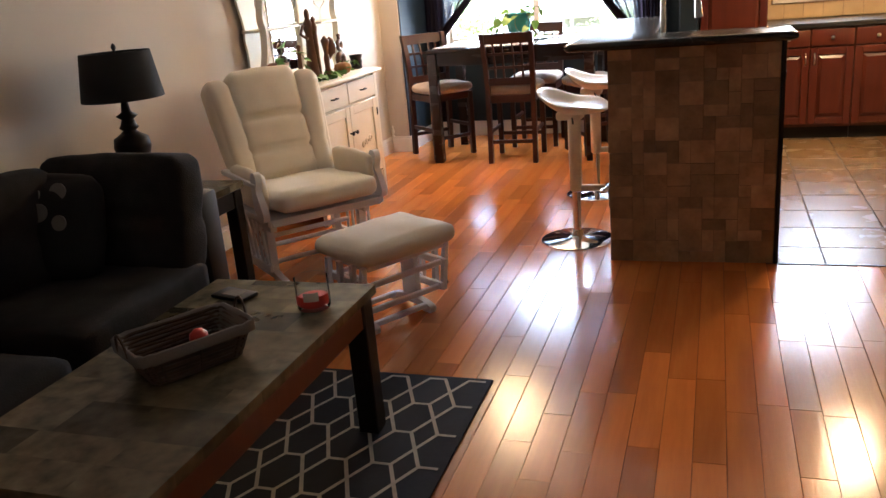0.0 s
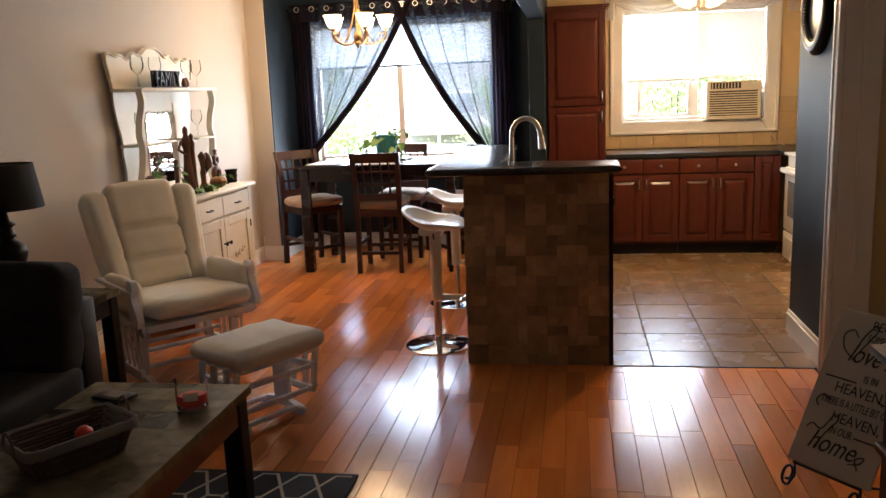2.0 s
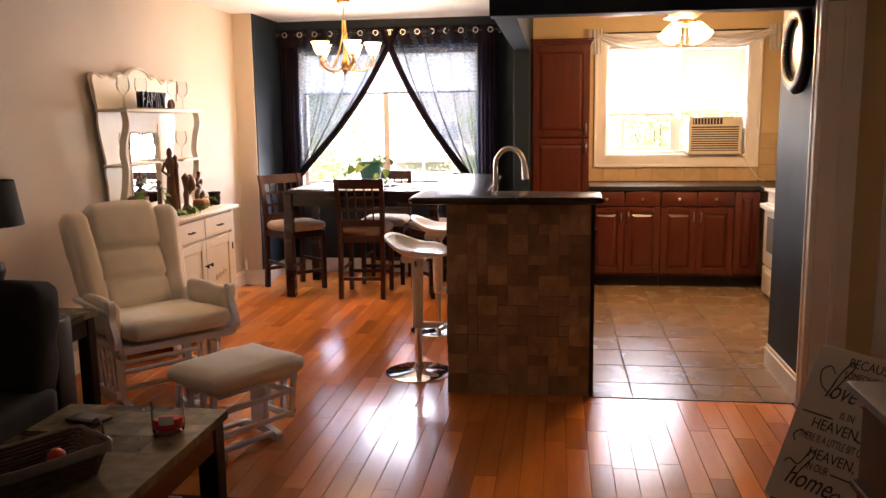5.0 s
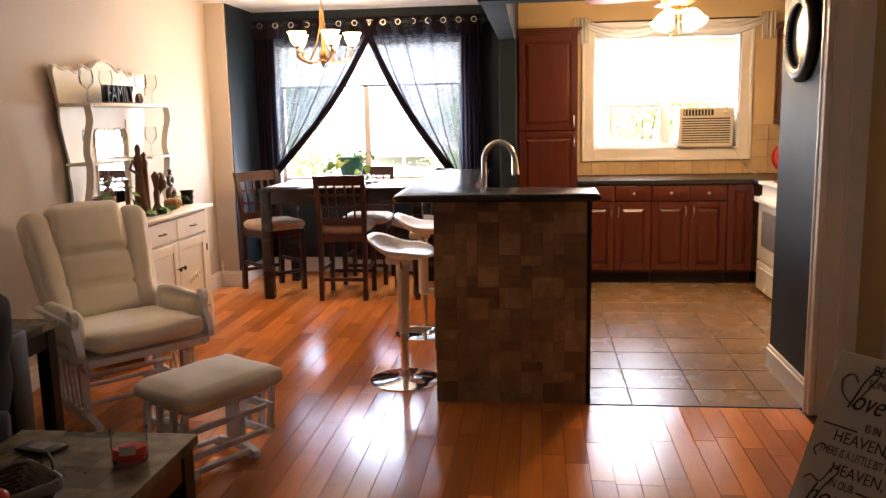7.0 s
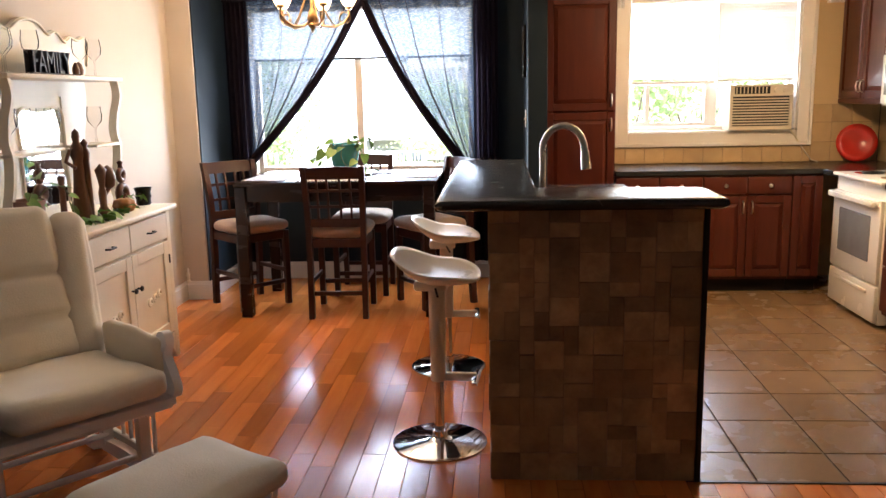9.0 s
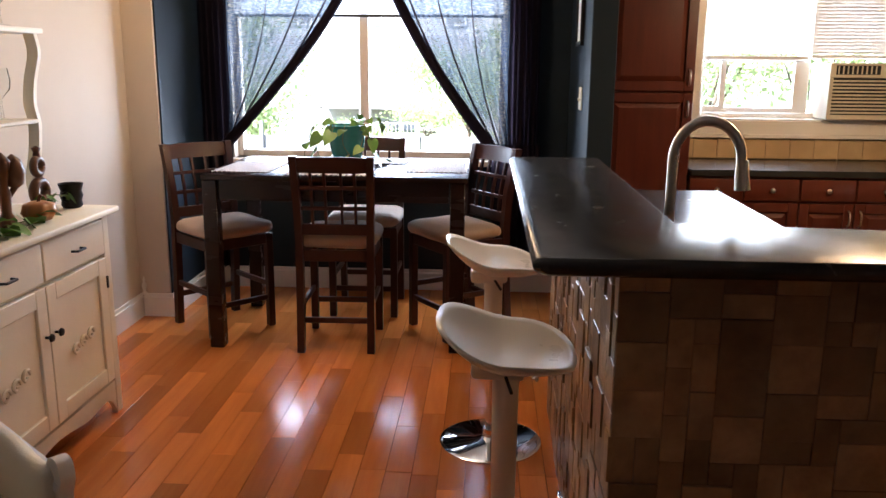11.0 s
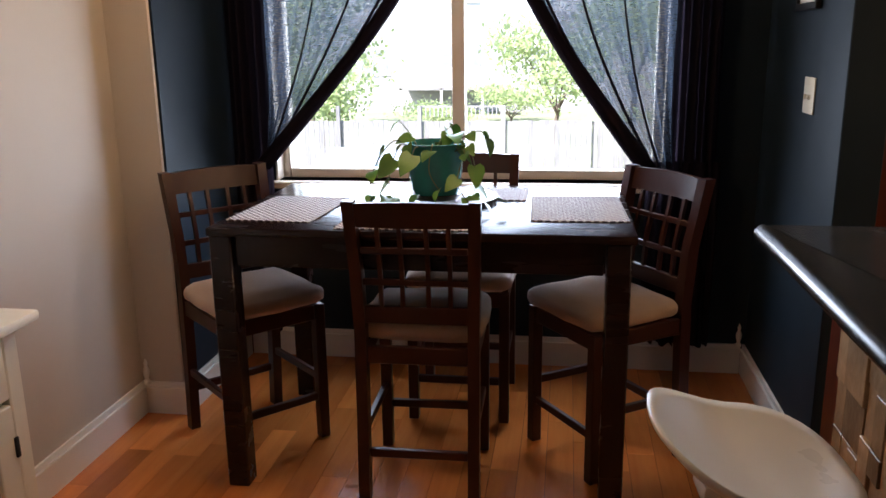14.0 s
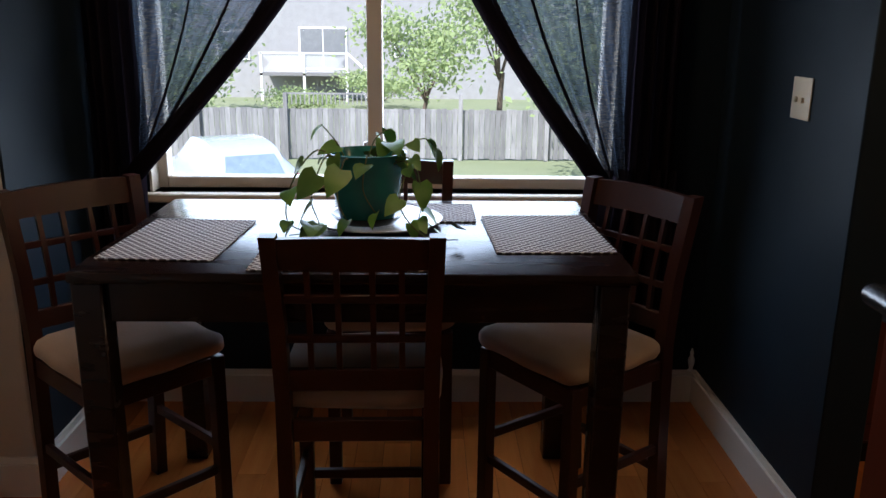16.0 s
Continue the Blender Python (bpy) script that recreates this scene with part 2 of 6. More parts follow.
    asphalt=material("worn_concrete", (0.36, 0.35, 0.33), (0.30, 0.295, 0.28), 0.9, scale=1, grain=0.5, grain_scale=60),
    fence=material("weathered_fence_board", (0.26, 0.245, 0.23), (0.18, 0.17, 0.16), 0.9, scale=3, stretch=(6, 6, 0.6), vary=0.25),
    siding=material("pale_siding", (0.46, 0.455, 0.44), (0.41, 0.405, 0.39), 0.8, scale=2),
    brick=material("pale_grey_brick", (0.33, 0.315, 0.30), (0.26, 0.245, 0.23), 0.9, scale=3, grain=0.5, grain_scale=14, bump=0.3),
    roof=material("grey_shingle", (0.16, 0.15, 0.145), (0.11, 0.10, 0.10), 0.95, scale=4, grain=0.5),
    bark=material("tree_bark", (0.14, 0.10, 0.07), (0.09, 0.065, 0.045), 0.95, scale=8, bump=0.6),
    tree_leaf=see_through("tree_foliage", (0.33, 0.39, 0.18), 0.0),
    car=material("silver_car_paint", (0.55, 0.57, 0.60), (0.52, 0.54, 0.57), 0.22, 0.35, coat=0.6),
    car_glass=material("tinted_car_glass", (0.20, 0.25, 0.29), (0.16, 0.20, 0.24), 0.10),
    tyre=material("black_rubber", (0.02, 0.02, 0.02), None, 0.8),
    tail=material("red_tail_lamp", (0.45, 0.02, 0.02), None, 0.2),
)


# ---- mesh helpers ----
def add_box(bm, x0, x1, y0, y1, z0, z1):
    v = [bm.verts.new((x, y, z)) for x in (x0, x1) for y in (y0, y1) for z in (z0, z1)]
    for f in ((0, 1, 3, 2), (4, 6, 7, 5), (0, 4, 5, 1), (2, 3, 7, 6), (0, 2, 6, 4), (1, 5, 7, 3)):
        bm.faces.new([v[i] for i in f])
    return v


def box(x0, x1, y0, y1, z0, z1, bevel=0.003, seg=1):
    bm = bmesh.new()
    add_box(bm, min(x0, x1), max(x0, x1), min(y0, y1), max(y0, y1), min(z0, z1), max(z0, z1))
    if bevel:
        bmesh.ops.bevel(bm, geom=bm.edges[:], offset=bevel, segments=seg, affect="EDGES", profile=0.5)
    return bm


def boxes(*rows, bevel=0.0):
    bm = bmesh.new()
    for r in rows:
        add_box(bm, *r)
    if bevel:
        bmesh.ops.bevel(bm, geom=bm.edges[:], offset=bevel, segments=1, affect="EDGES", profile=0.5)
    return bm


def lathe(profile, seg=24, close=True):
    """A turned solid from (radius, height) pairs."""
    bm = bmesh.new()
    rings = []
    for r, z in profile:
        rings.append([bm.verts.new((r * math.cos(k * math.tau / seg), r * math.sin(k * math.tau / seg), z)) for k in range(seg)])
    for a, b in zip(rings, rings[1:]):
        for k in range(seg):
            bm.faces.new((a[k], a[(k + 1) % seg], b[(k + 1) % seg], b[k]))
    if close:
        bm.faces.new(rings[0][::-1])
        bm.faces.new(rings[-1])
    return bm


def tube(points, r, seg=8, r_end=None):
    """A round rod along a line of points."""
    bm = bmesh.new()
    pts = [Vector(p) for p in points]
    rings = []
    side = None
    for i, p in enumerate(pts):
        d = (pts[min(i + 1, len(pts) - 1)] - pts[max(i - 1, 0)]).normalized()
        if side is None:
            side = d.orthogonal().normalized()
        side = (side - d * side.dot(d)).normalized()
        up = d.cross(side)
        rr = r if r_end is None else r + (r_end - r) * i / max(1, len(pts) - 1)
        rings.append([bm.verts.new(p + rr * (math.cos(k * math.tau / seg) * side + math.sin(k * math.tau / seg) * up)) for k in range(seg)])
    for a, b in zip(rings, rings[1:]):
        for k in range(seg):
            bm.faces.new((a[k], a[(k + 1) % seg], b[(k + 1) % seg], b[k]))
    bm.faces.new(rings[0][::-1])
    bm.faces.new(rings[-1])
    return bm


def cushion(w, d, h, r=0.04, puff=0.03, n=10, dents=()):
    """A stuffed block centred on the origin: rounded, with swelling faces. dents: lines across it (axis, place, depth)."""
    bm = bmesh.new()
    bmesh.ops.create_cube(bm, size=2.0)
    bmesh.ops.subdivide_edges(bm, edges=bm.edges[:], cuts=n, use_grid_fill=True)
    half = Vector((w / 2, d / 2, h / 2))
    for v in bm.verts:
        u = v.co.copy()
        q = Vector((u.x * half.x, u.y * half.y, u.z * half.z))
        core = Vector([max(-half[i] + r, min(half[i] - r, q[i])) for i in range(3)])
        out = q - core
        q = core + out.normalized() * r if out.length > 1e-6 else q
        q.z += puff * u.z * (1 - u.x ** 2) * (1 - u.y ** 2)
        q.y += puff * 0.6 * u.y * (1 - u.x ** 2) * (1 - u.z ** 2)
        q.x += puff * 0.6 * u.x * (1 - u.y ** 2) * (1 - u.z ** 2)
        for axis, place, depth in dents:
            q.z -= u.z * depth * math.exp(-((q[axis] - place) / 0.018) ** 2)
        q += 0.006 * noise.noise_vector(q * 9)
        v.co = q
    return bm


def merge(*bms):
    out = bmesh.new()
    for b in bms:
        me = bpy.data.meshes.new("t")
        b.to_mesh(me)
        b.free()
        out.from_mesh(me)
        bpy.data.meshes.remove(me)
    return out


def moved(bm, m):
    bmesh.ops.transform(bm, matrix=m, verts=bm.verts[:])
    return bm


def flat(outline, depth, axis="z"):
    """A plate of the given outline (2D points) and thickness; axis: the one that it is thick along."""
    bm = bmesh.new()
    put = {"z": lambda a, b, c: (a, b, c), "y": lambda a, b, c: (a, c, b), "x": lambda a, b, c: (c, a, b)}[axis]
    lo = [bm.verts.new(put(a, b, 0)) for a, b in outline]
    hi = [bm.verts.new(put(a, b, depth)) for a, b in outline]
    k = len(outline)
    bm.faces.new(lo[::-1])
    bm.faces.new(hi)
    for i in range(k):
        bm.faces.new((lo[i], lo[(i + 1) % k], hi[(i + 1) % k], hi[i]))
    bmesh.ops.recalc_face_normals(bm, faces=bm.faces[:])
    return bm


def mesh_of(bm, name, mat, smooth=None):
    bmesh.ops.recalc_face_normals(bm, faces=bm.faces[:])
    me = bpy.data.meshes.new(name)
    bm.to_mesh(me)
    bm.free()
    me.materials.append(M[mat])
    me.shade_smooth() if smooth is True else me.set_sharp_from_angle(angle=radians(38)) if smooth is None else None
    return me


def part(name, bm, mat, parent=None, label="", m=None, smooth=None):
    me = mesh_of(bm, name, mat, smooth)
    if smooth is None:
        me.shade_smooth()
        me.set_sharp_from_angle(angle=radians(38))
    ob = new(name, me)
    ob.parent = parent
    if m is not None:
        ob.matrix_basis = m
    return tagged(ob, label) if label else ob


def thing(name, m, label, category, group=""):
    ob = new(name)
    ob.empty_display_size = 0.1
    ob.matrix_basis = m
    return tagged(ob, label, category, group)


def fixed(name, bm, mat, label, category, smooth=None):
    return tagged(part(name, bm, mat, None, "", None, smooth), label, category, "", "structure")


# ---- structure: shell ----
CEIL = 2.50
fixed("wall_west", boxes((-2.72, -2.58, -2.75, 6.83, -0.1, 2.7)), "beige", "beige painted living room wall", "wall")
fixed("wall_west_return", box(-2.72, -2.40, 6.83, 7.55, -0.1, 2.7, 0.004), "beige", "beige wall stub beside the dining alcove", "wall")
fixed("alcove_wall_west", boxes((-2.40, -2.39, 6.845, 7.55, 0.0, CEIL)), "slate", "dark slate painted alcove side wall", "wall")
DW = (-2.20, -0.40, 0.88, 2.22)
KW = (0.82, 2.12, 1.16, 2.19)


def wall_with_hole(x0, x1, y0, y1, z0, z1, hole):
    a, b, c, d = hole
    return boxes((x0, a, y0, y1, z0, z1), (b, x1, y0, y1, z0, z1), (a, b, y0, y1, z0, c), (a, b, y0, y1, d, z1))


fixed("wall_north_dining", wall_with_hole(-2.72, 0.06, 7.55, 7.76, -0.1, 2.7, DW), "slate", "dark slate painted wall round the dining window", "wall")
fixed("wall_north_kitchen", wall_with_hole(0.06, 2.90, 7.55, 7.76, -0.1, 2.7, KW), "yellow", "warm yellow kitchen wall round the window", "wall")
fixed("wall_partition", box(0.0, 0.13, 6.50, 7.55, 0.0, CEIL, 0.004), "slate", "dark slate partition between dining alcove and kitchen", "wall")
fixed("bulkhead_side", box(0.0, 0.13, 4.13, 6.50, 2.09, CEIL, 0.004), "slate", "dark slate bulkhead over the island", "bulkhead")
fixed("bulkhead_front", box(0.0, 1.66, 4.0, 4.13, 2.07, CEIL, 0.004), "slate", "dark slate bulkhead at the kitchen opening", "bulkhead")
fixed("wall_dark_east", box(1.66, 1.78, 3.86, 4.60, 0.0, CEIL, 0.004), "slate", "dark slate wall stub with a round mirror", "wall")
fixed("wall_kitchen_south", boxes((1.78, 2.90, 4.48, 4.60, 0.0, CEIL)), "yellow", "yellow kitchen end wall", "wall")
fixed("wall_kitchen_east", boxes((2.76, 2.90, 4.60, 7.55, -0.1, 2.7)), "yellow", "warm yellow kitchen side wall", "wall")
fixed("wall_hall_north", boxes((1.78, 2.09, 3.90, 4.02, 0.0, CEIL), (2.09, 2.90, 3.90, 4.02, 2.05, CEIL)), "yellow", "yellow hall wall seen through the doorway", "wall")
fixed("wall_hall_east", boxes((2.78, 2.90, 2.2, 3.90, 0.0, CEIL), (2.78, 2.90, 3.90, 4.60, 0.0, 2.05)), "yellow", "yellow hall side wall", "wall")
fixed("wall_hall_south", boxes((1.78, 2.90, 2.08, 2.2, 0.0, CEIL)), "yellow", "yellow hall end wall", "wall")
fixed("wall_east", boxes((1.66, 1.78, -2.75, 2.70, -0.1, 2.7), (1.66, 1.78, 2.70, 3.86, 2.08, 2.5)), "beige", "beige living room side wall with a doorway", "wall")
# never in view; added without a window so no south sun fills the room
fixed("wall_south", boxes((-2.72, 1.78, -2.87, -2.75, -0.1, 2.7)), "beige", "plain unseen beige wall shutting out the sun behind the walker", "wall")
fixed("ceiling", boxes((-2.58, 2.90, -2.75, 7.55, CEIL, CEIL + 0.12)), "ceiling", "off-white textured ceiling", "ceiling")
# out-of-view slab added over the ceiling to block the sun
fixed("roof_slab", boxes((-3.0, 3.2, -3.2, 7.85, 2.72, 2.9)), "roof", "plain unseen slab above the ceiling that blocks the sun", "roof")
fixed("door_casing", boxes((1.632, 1.66, 3.792, 3.857, 0, 2.15), (1.624, 1.632, 3.836, 3.857, 0, 2.15), (1.632, 1.66, 2.61, 2.70, 0, 2.15), (1.632, 1.66, 2.70, 3.792, 2.07, 2.15),
                           bevel=0.003), "trim", "white moulded doorway casing", "door casing")
fixed("door_jamb", boxes((1.662, 1.84, 3.796, 3.857, 0, 2.07), (1.745, 1.765, 3.784, 3.796, 0, 2.07), (1.662, 1.80, 2.70, 2.724, 0, 2.07), bevel=0.002), "trim",
      "wide white painted door jamb with a stop", "door jamb")
fixed("hall_casing", boxes((2.005, 2.075, 3.878, 3.898, 0, 2.12), (2.075, 2.78, 3.878, 3.898, 2.05, 2.12), (2.075, 2.09, 3.885, 4.02, 0, 2.05), bevel=0.003), "trim",
      "white casing of the dark hall doorway", "door casing")


def baseboard(name, x0, y0, x1, y1, nx, ny):
    """A two-step skirting board along a wall; (nx, ny) points into the room."""
    rows = []
    for t, z0, z1 in ((0.016, 0.0, 0.105), (0.020, 0.105, 0.118), (0.010, 0.118, 0.140)):
        rows.append((min(x0, x1, x0 + nx * t, x1 + nx * t), max(x0, x1, x0 + nx * t, x1 + nx * t),
                     min(y0, y1, y0 + ny * t, y1 + ny * t), max(y0, y1, y0 + ny * t, y1 + ny * t), z0, z1))
    fixed(name, boxes(*rows), "trim", "white moulded baseboard", "baseboard")


baseboard("baseboard_west", -2.58, -2.75, -2.58, 6.83, 1, 0)
baseboard("baseboard_return", -2.56, 6.83, -2.39, 6.83, 0, -1)
baseboard("baseboard_alcove", -2.39, 6.815, -2.39, 7.53, 1, 0)
baseboard("baseboard_north", -2.37, 7.55, -0.02, 7.55, 0, -1)
baseboard("baseboard_partition", 0.0, 6.50, 0.0, 7.55, -1, 0)
baseboard("baseboard_dark", 1.66, 3.86, 1.66, 4.60, -1, 0)
baseboard("baseboard_east", 1.66, -2.75, 1.66, 2.61, -1, 0)
for cx, cy in ((-2.545, 6.80), (-0.035, 7.515)):
    ob = part("baseboard_finial", lathe([(0.014, 0.0), (0.014, 0.012), (0.007, 0.02), (0.013, 0.045), (0.014, 0.06), (0.006, 0.08), (0.009, 0.09), (0.002, 0.11)], 12),
              "trim", None, "", pose(cx, cy, 0.140))
    tagged(ob, "small white turned finial on the baseboard corner", "finial", "baseboard finials")


# ---- windows ----
def casement(name, hole, y, mull, mat, label):
    x0, x1, z0, z1 = hole
    w = tagged(new(name), label, "window", "", "structure")
    f = 0.045
    part("window_frame", boxes((x0, x0 + f, y, y + 0.07, z0, z1), (x1 - f, x1, y, y + 0.07, z0, z1), (x0 + f, x1 - f, y, y + 0.07, z0, z0 + f),
                               (x0 + f, x1 - f, y, y + 0.07, z1 - f, z1), (mull - 0.03, mull + 0.03, y - 0.01, y + 0.06, z0 + f, z1 - f), bevel=0.004), mat, w)
    for a, b in ((x0 + f, mull - 0.03), (mull + 0.03, x1 - f)):
        p = part("pane", boxes((a, b, y + 0.03, y + 0.036, z0 + f, z1 - f)), "glass", w)
        p.visible_shadow = False
    return w


w1 = casement("window_1", DW, 7.64, -1.33, "vinyl", "wide sliding dining window with tan vinyl frame")
part("window_sill", box(-2.26, -0.34, 7.50, 7.64, 0.845, 0.88, 0.006), "vinyl", w1)
part("window_reveal", boxes((-2.205, -2.19, 7.551, 7.64, 0.88, 2.22), (-0.41, -0.395, 7.551, 7.64, 0.88, 2.22), (-2.19, -0.41, 7.551, 7.64, 2.205, 2.22)), "vinyl", w1)
part("latch", box(-1.375, -1.36, 7.615, 7.64, 1.0, 1.07, 0.004), "nickel", w1)
w2 = casement("window_2", KW, 7.66, 1.50, "trim", "white kitchen window with wide moulded casing")
part("window_casing", boxes((0.71, 0.82, 7.525, 7.55, 1.05, 2.30), (2.12, 2.23, 7.525, 7.55, 1.05, 2.30), (0.82, 2.12, 7.525, 7.55, 1.05, 1.16),
                            (0.82, 2.12, 7.525, 7.55, 2.19, 2.30), (0.71, 0.735, 7.51, 7.525, 1.05, 2.30), (2.205, 2.23, 7.51, 7.525, 1.05, 2.30),
                            (0.735, 2.205, 7.51, 7.525, 1.05, 1.075), bevel=0.003), "trim", w2)
part("window_reveal", boxes((0.815, 0.83, 7.55, 7.66, 1.16, 2.19), (2.11, 2.125, 7.55, 7.66, 1.16, 2.19), (0.83, 2.11, 7.53, 7.66, 1.155, 1.17)), "trim", w2)
part("sash", boxes((0.865, 1.0, 7.63, 7.655, 1.205, 1.245), (0.965, 1.0, 7.63, 7.655, 1.245, 1.53), (1.0, 1.47, 7.63, 7.655, 1.205, 1.235), (1.43, 1.47, 7.63, 7.655, 1.235, 1.53),
                   (0.87, 1.47, 7.63, 7.655, 1.525, 1.555)), "trim", w2)


def slatted_blind(name, x0, x1, z0, z1, y, step, label, mat="blind", lean=58):
    b = thing(name, pose(0, 0, 0), label, "blind")
    part("headrail", box(x0, x1, y - 0.02, y + 0.02, z1, z1 + 0.035, 0.004), "trim", b)
    me = None
    z = z1 - step
    while z > z0 + 0.02:
        if me is None:
            me = mesh_of(moved(boxes((x0, x1, -0.012, 0.012, -0.0008, 0.0008)), pose(0, 0, 0, lean)), "slat", mat, False)
        s = new("slat", me)
        s.parent, s.location = b, (0, y, z)
        z -= step
    part("bottom_rail", box(x0, x1, y - 0.014, y + 0.014, z0 - 0.012, z0 + 0.01, 0.004), "trim", b)
    return b


slatted_blind("venetian_blind", 0.845, 1.49, 1.55, 2.155, 7.60, 0.021, "white slatted blind half lowered over the kitchen window")
# opaque slats here: the duller tone stands in for daylight blocked behind them
slatted_blind("venetian_blind", 1.51, 2.10, 1.56, 2.155, 7.60, 0.021, "white closed blind above the air conditioner", "trim", 74)

# roller shade behind the dining curtains
rs = thing("roller_shade", pose(0, 0, 0), "pale translucent roller shade lowered one third", "shade")
part("cloth", boxes((-2.17, -0.43, 7.600, 7.602, 1.80, 2.19)), "roller", rs)
part("bottom_bar", box(-2.17, -0.43, 7.594, 7.608, 1.785, 1.803, 0.003), "black_metal", rs)
part("roller", moved(lathe([(0.018, 0), (0.018, 1.74)], 12), pose(-2.17, 7.605, 2.185, 0, 90, 0)), "vinyl", rs)


# ---- curtains ----
def smooth01(t):
    t = max(0.0, min(1.0, t))
    return t * t * (3 - 2 * t)


def drape(x_out, x_in_top, tie_x, tie_z, sgn, z_top, z_low):
    """A sheer panel hung on the rod and drawn to its outer side at tie height. u runs from the outer edge to the inner one."""
    bm = bmesh.new()
    nu, nv = 56, 44
    grid = []
    for j in range(nv + 1):
        v = j / nv
        z = z_top + (tie_z - z_top) * v
        row = []
        for i in range(nu + 1):
            u = i / nu
            span = x_in_top - x_out
            inner = x_out + span * (1 - v) + (tie_x - x_out) * v
            inner += span * 0.09 * math.sin(math.pi * v)
            x = x_out + (inner - x_out) * u
            y = 7.44 + 0.022 * math.sin(u * 34) * (0.6 + 0.5 * v) + 0.010 * math.sin(u * 71 + 3 * v) - 0.02 * u * v
            row.append(bm.verts.new((x, y, z)))
        grid.append(row)
    for a, b in zip(grid, grid[1:]):
        for i in range(nu):
            bm.faces.new((a[i], a[i + 1], b[i + 1], b[i]))
    return bm


def hem(x_in_top, tie_x, x_out, tie_z, z_top, width):
    """The bunched inner edge of a tied-back panel, rolled into thick folds."""
    span = x_in_top - x_out
    line = []
    for j in range(31):
        v = j / 30
        x = x_out + span * (1 - v) + (tie_x - x_out) * v + span * 0.09 * math.sin(math.pi * v)
        line.append((x, 7.425 - 0.012 * math.sin(v * 9), z_top + (tie_z - z_top) * v))
    return [tube([(x - k * width * 0.8 * (1 if span > 0 else -1), y - 0.008 * (k % 2), z - 0.01 * k) for x, y, z in line], width * 0.55, 8, width * 1.1)
            for k in range(3)]


def folds(x0, x1, z0, z1, waves, y=7.46, amp=0.025):
    """Gathered cloth hanging straight in tight folds."""
    bm = bmesh.new()
    n = waves * 8
    lo, hi = [], []
    for i in range(n + 1):
        u = i / n
        yy = y + amp * math.sin(u * waves * math.tau) + 0.006 * math.sin(u * 31)
        lo.append(bm.verts.new((x0 + (x1 - x0) * u + 0.01 * math.sin(u * 17), yy * 1.0 - 0.01, z0)))
        hi.append(bm.verts.new((x0 + (x1 - x0) * u, yy, z1)))
    for i in range(n):
        bm.faces.new((lo[i], lo[i + 1], hi[i + 1], hi[i]))
    return bm


ROD_Z = 2.36
for side, xo, xi, tx in (("w", -2.36, -1.15, -2.20), ("e", -0.20, -1.32, -0.50)):
    c = thing("curtain", pose(0, 0, 0), "dark sheer grommet curtain tied back beside the dining window", "curtain", "dining curtains")
    s = 1 if xi > xo else -1
    edge = xo + s * 0.17
    part("sheer_panel", drape(edge, xi, tx, 0.97, s, 2.40, 0.9), "sheer", c, smooth=True)
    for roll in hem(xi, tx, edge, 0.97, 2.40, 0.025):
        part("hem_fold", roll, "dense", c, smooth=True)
    # thin dark ribs draw the shade of the gathers onto the sheer
    for k, (top, low, wide) in enumerate(((0.30, 0.45, 0.006), (0.58, 0.66, 0.008), (0.80, 0.86, 0.010))):
        line = []
        for j in range(25):
            v = j / 24
            u = top + (low - top) * v
            inner = edge + (xi - edge) * (1 - v) + (tx - edge) * v + (xi - edge) * 0.09 * math.sin(math.pi * v)
            line.append((edge + (inner - edge) * u + 0.006 * math.sin(5 * v + k), 7.418 + 0.006 * math.sin(7 * v + k), 2.25 + (0.97 - 2.25) * v))
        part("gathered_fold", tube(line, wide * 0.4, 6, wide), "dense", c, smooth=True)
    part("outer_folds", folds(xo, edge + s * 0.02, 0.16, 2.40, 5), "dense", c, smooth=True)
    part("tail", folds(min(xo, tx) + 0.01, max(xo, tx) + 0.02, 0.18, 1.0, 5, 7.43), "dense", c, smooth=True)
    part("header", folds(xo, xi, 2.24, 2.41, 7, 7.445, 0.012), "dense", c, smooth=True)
    for k in range(8):
        gx = xo + (xi - xo) * (k + 0.5) / 8
        part("grommet", moved(lathe([(0.021, -0.003), (0.0255, -0.003), (0.0255, 0.003), (0.021, 0.003), (0.021, -0.003)], 16, False), pose(gx, 7.425, ROD_Z, 90, 0, 0)), "nickel", c)
rod = thing("curtain_rod", pose(0, 0, 0), "black metal curtain rod with ball ends above the dining window", "curtain rod")
part("pole", tube([(-2.37, 7.44, ROD_Z), (-0.14, 7.44, ROD_Z)], 0.009, 12), "black_metal", rod)
for x in (-2.375, -0.13):
    part("ball_end", moved(lathe([(0.004, -0.022), (0.018, -0.014), (0.023, 0), (0.018, 0.014), (0.004, 0.022)], 14), pose(x, 7.44, ROD_Z)), "black_metal", rod)
for x in (-2.30, -1.24, -0.19):
    part("bracket", boxes((x - 0.008, x + 0.008, 7.44, 7.55, ROD_Z - 0.02, ROD_Z - 0.008)), "black_metal", rod)


# ---- island with raised bar ----
isl = thing("island", pose(0, 0, 0), "kitchen island clad in brown tumbled stone with a raised bar", "island")
part("core_front", boxes((-0.222, 0.55, 3.912, 4.03, 0, 1.075)), "stone_grout", isl)
part("core_side", boxes((-0.222, -0.10, 4.03, 5.60, 0, 1.075)), "stone_grout", isl)
part("edge_trim", box(0.552, 0.572, 3.895, 4.03, 0, 1.075, 0.003), "black_wood", isl)
cab = thing("sink_cabinet", pose(0, 0, 0), "dark cherry base cabinet under the sink behind the bar", "cabinet")
part("body", boxes((-0.098, 0.55, 4.032, 6.10, 0.09, 0.876)), "cherry", cab)
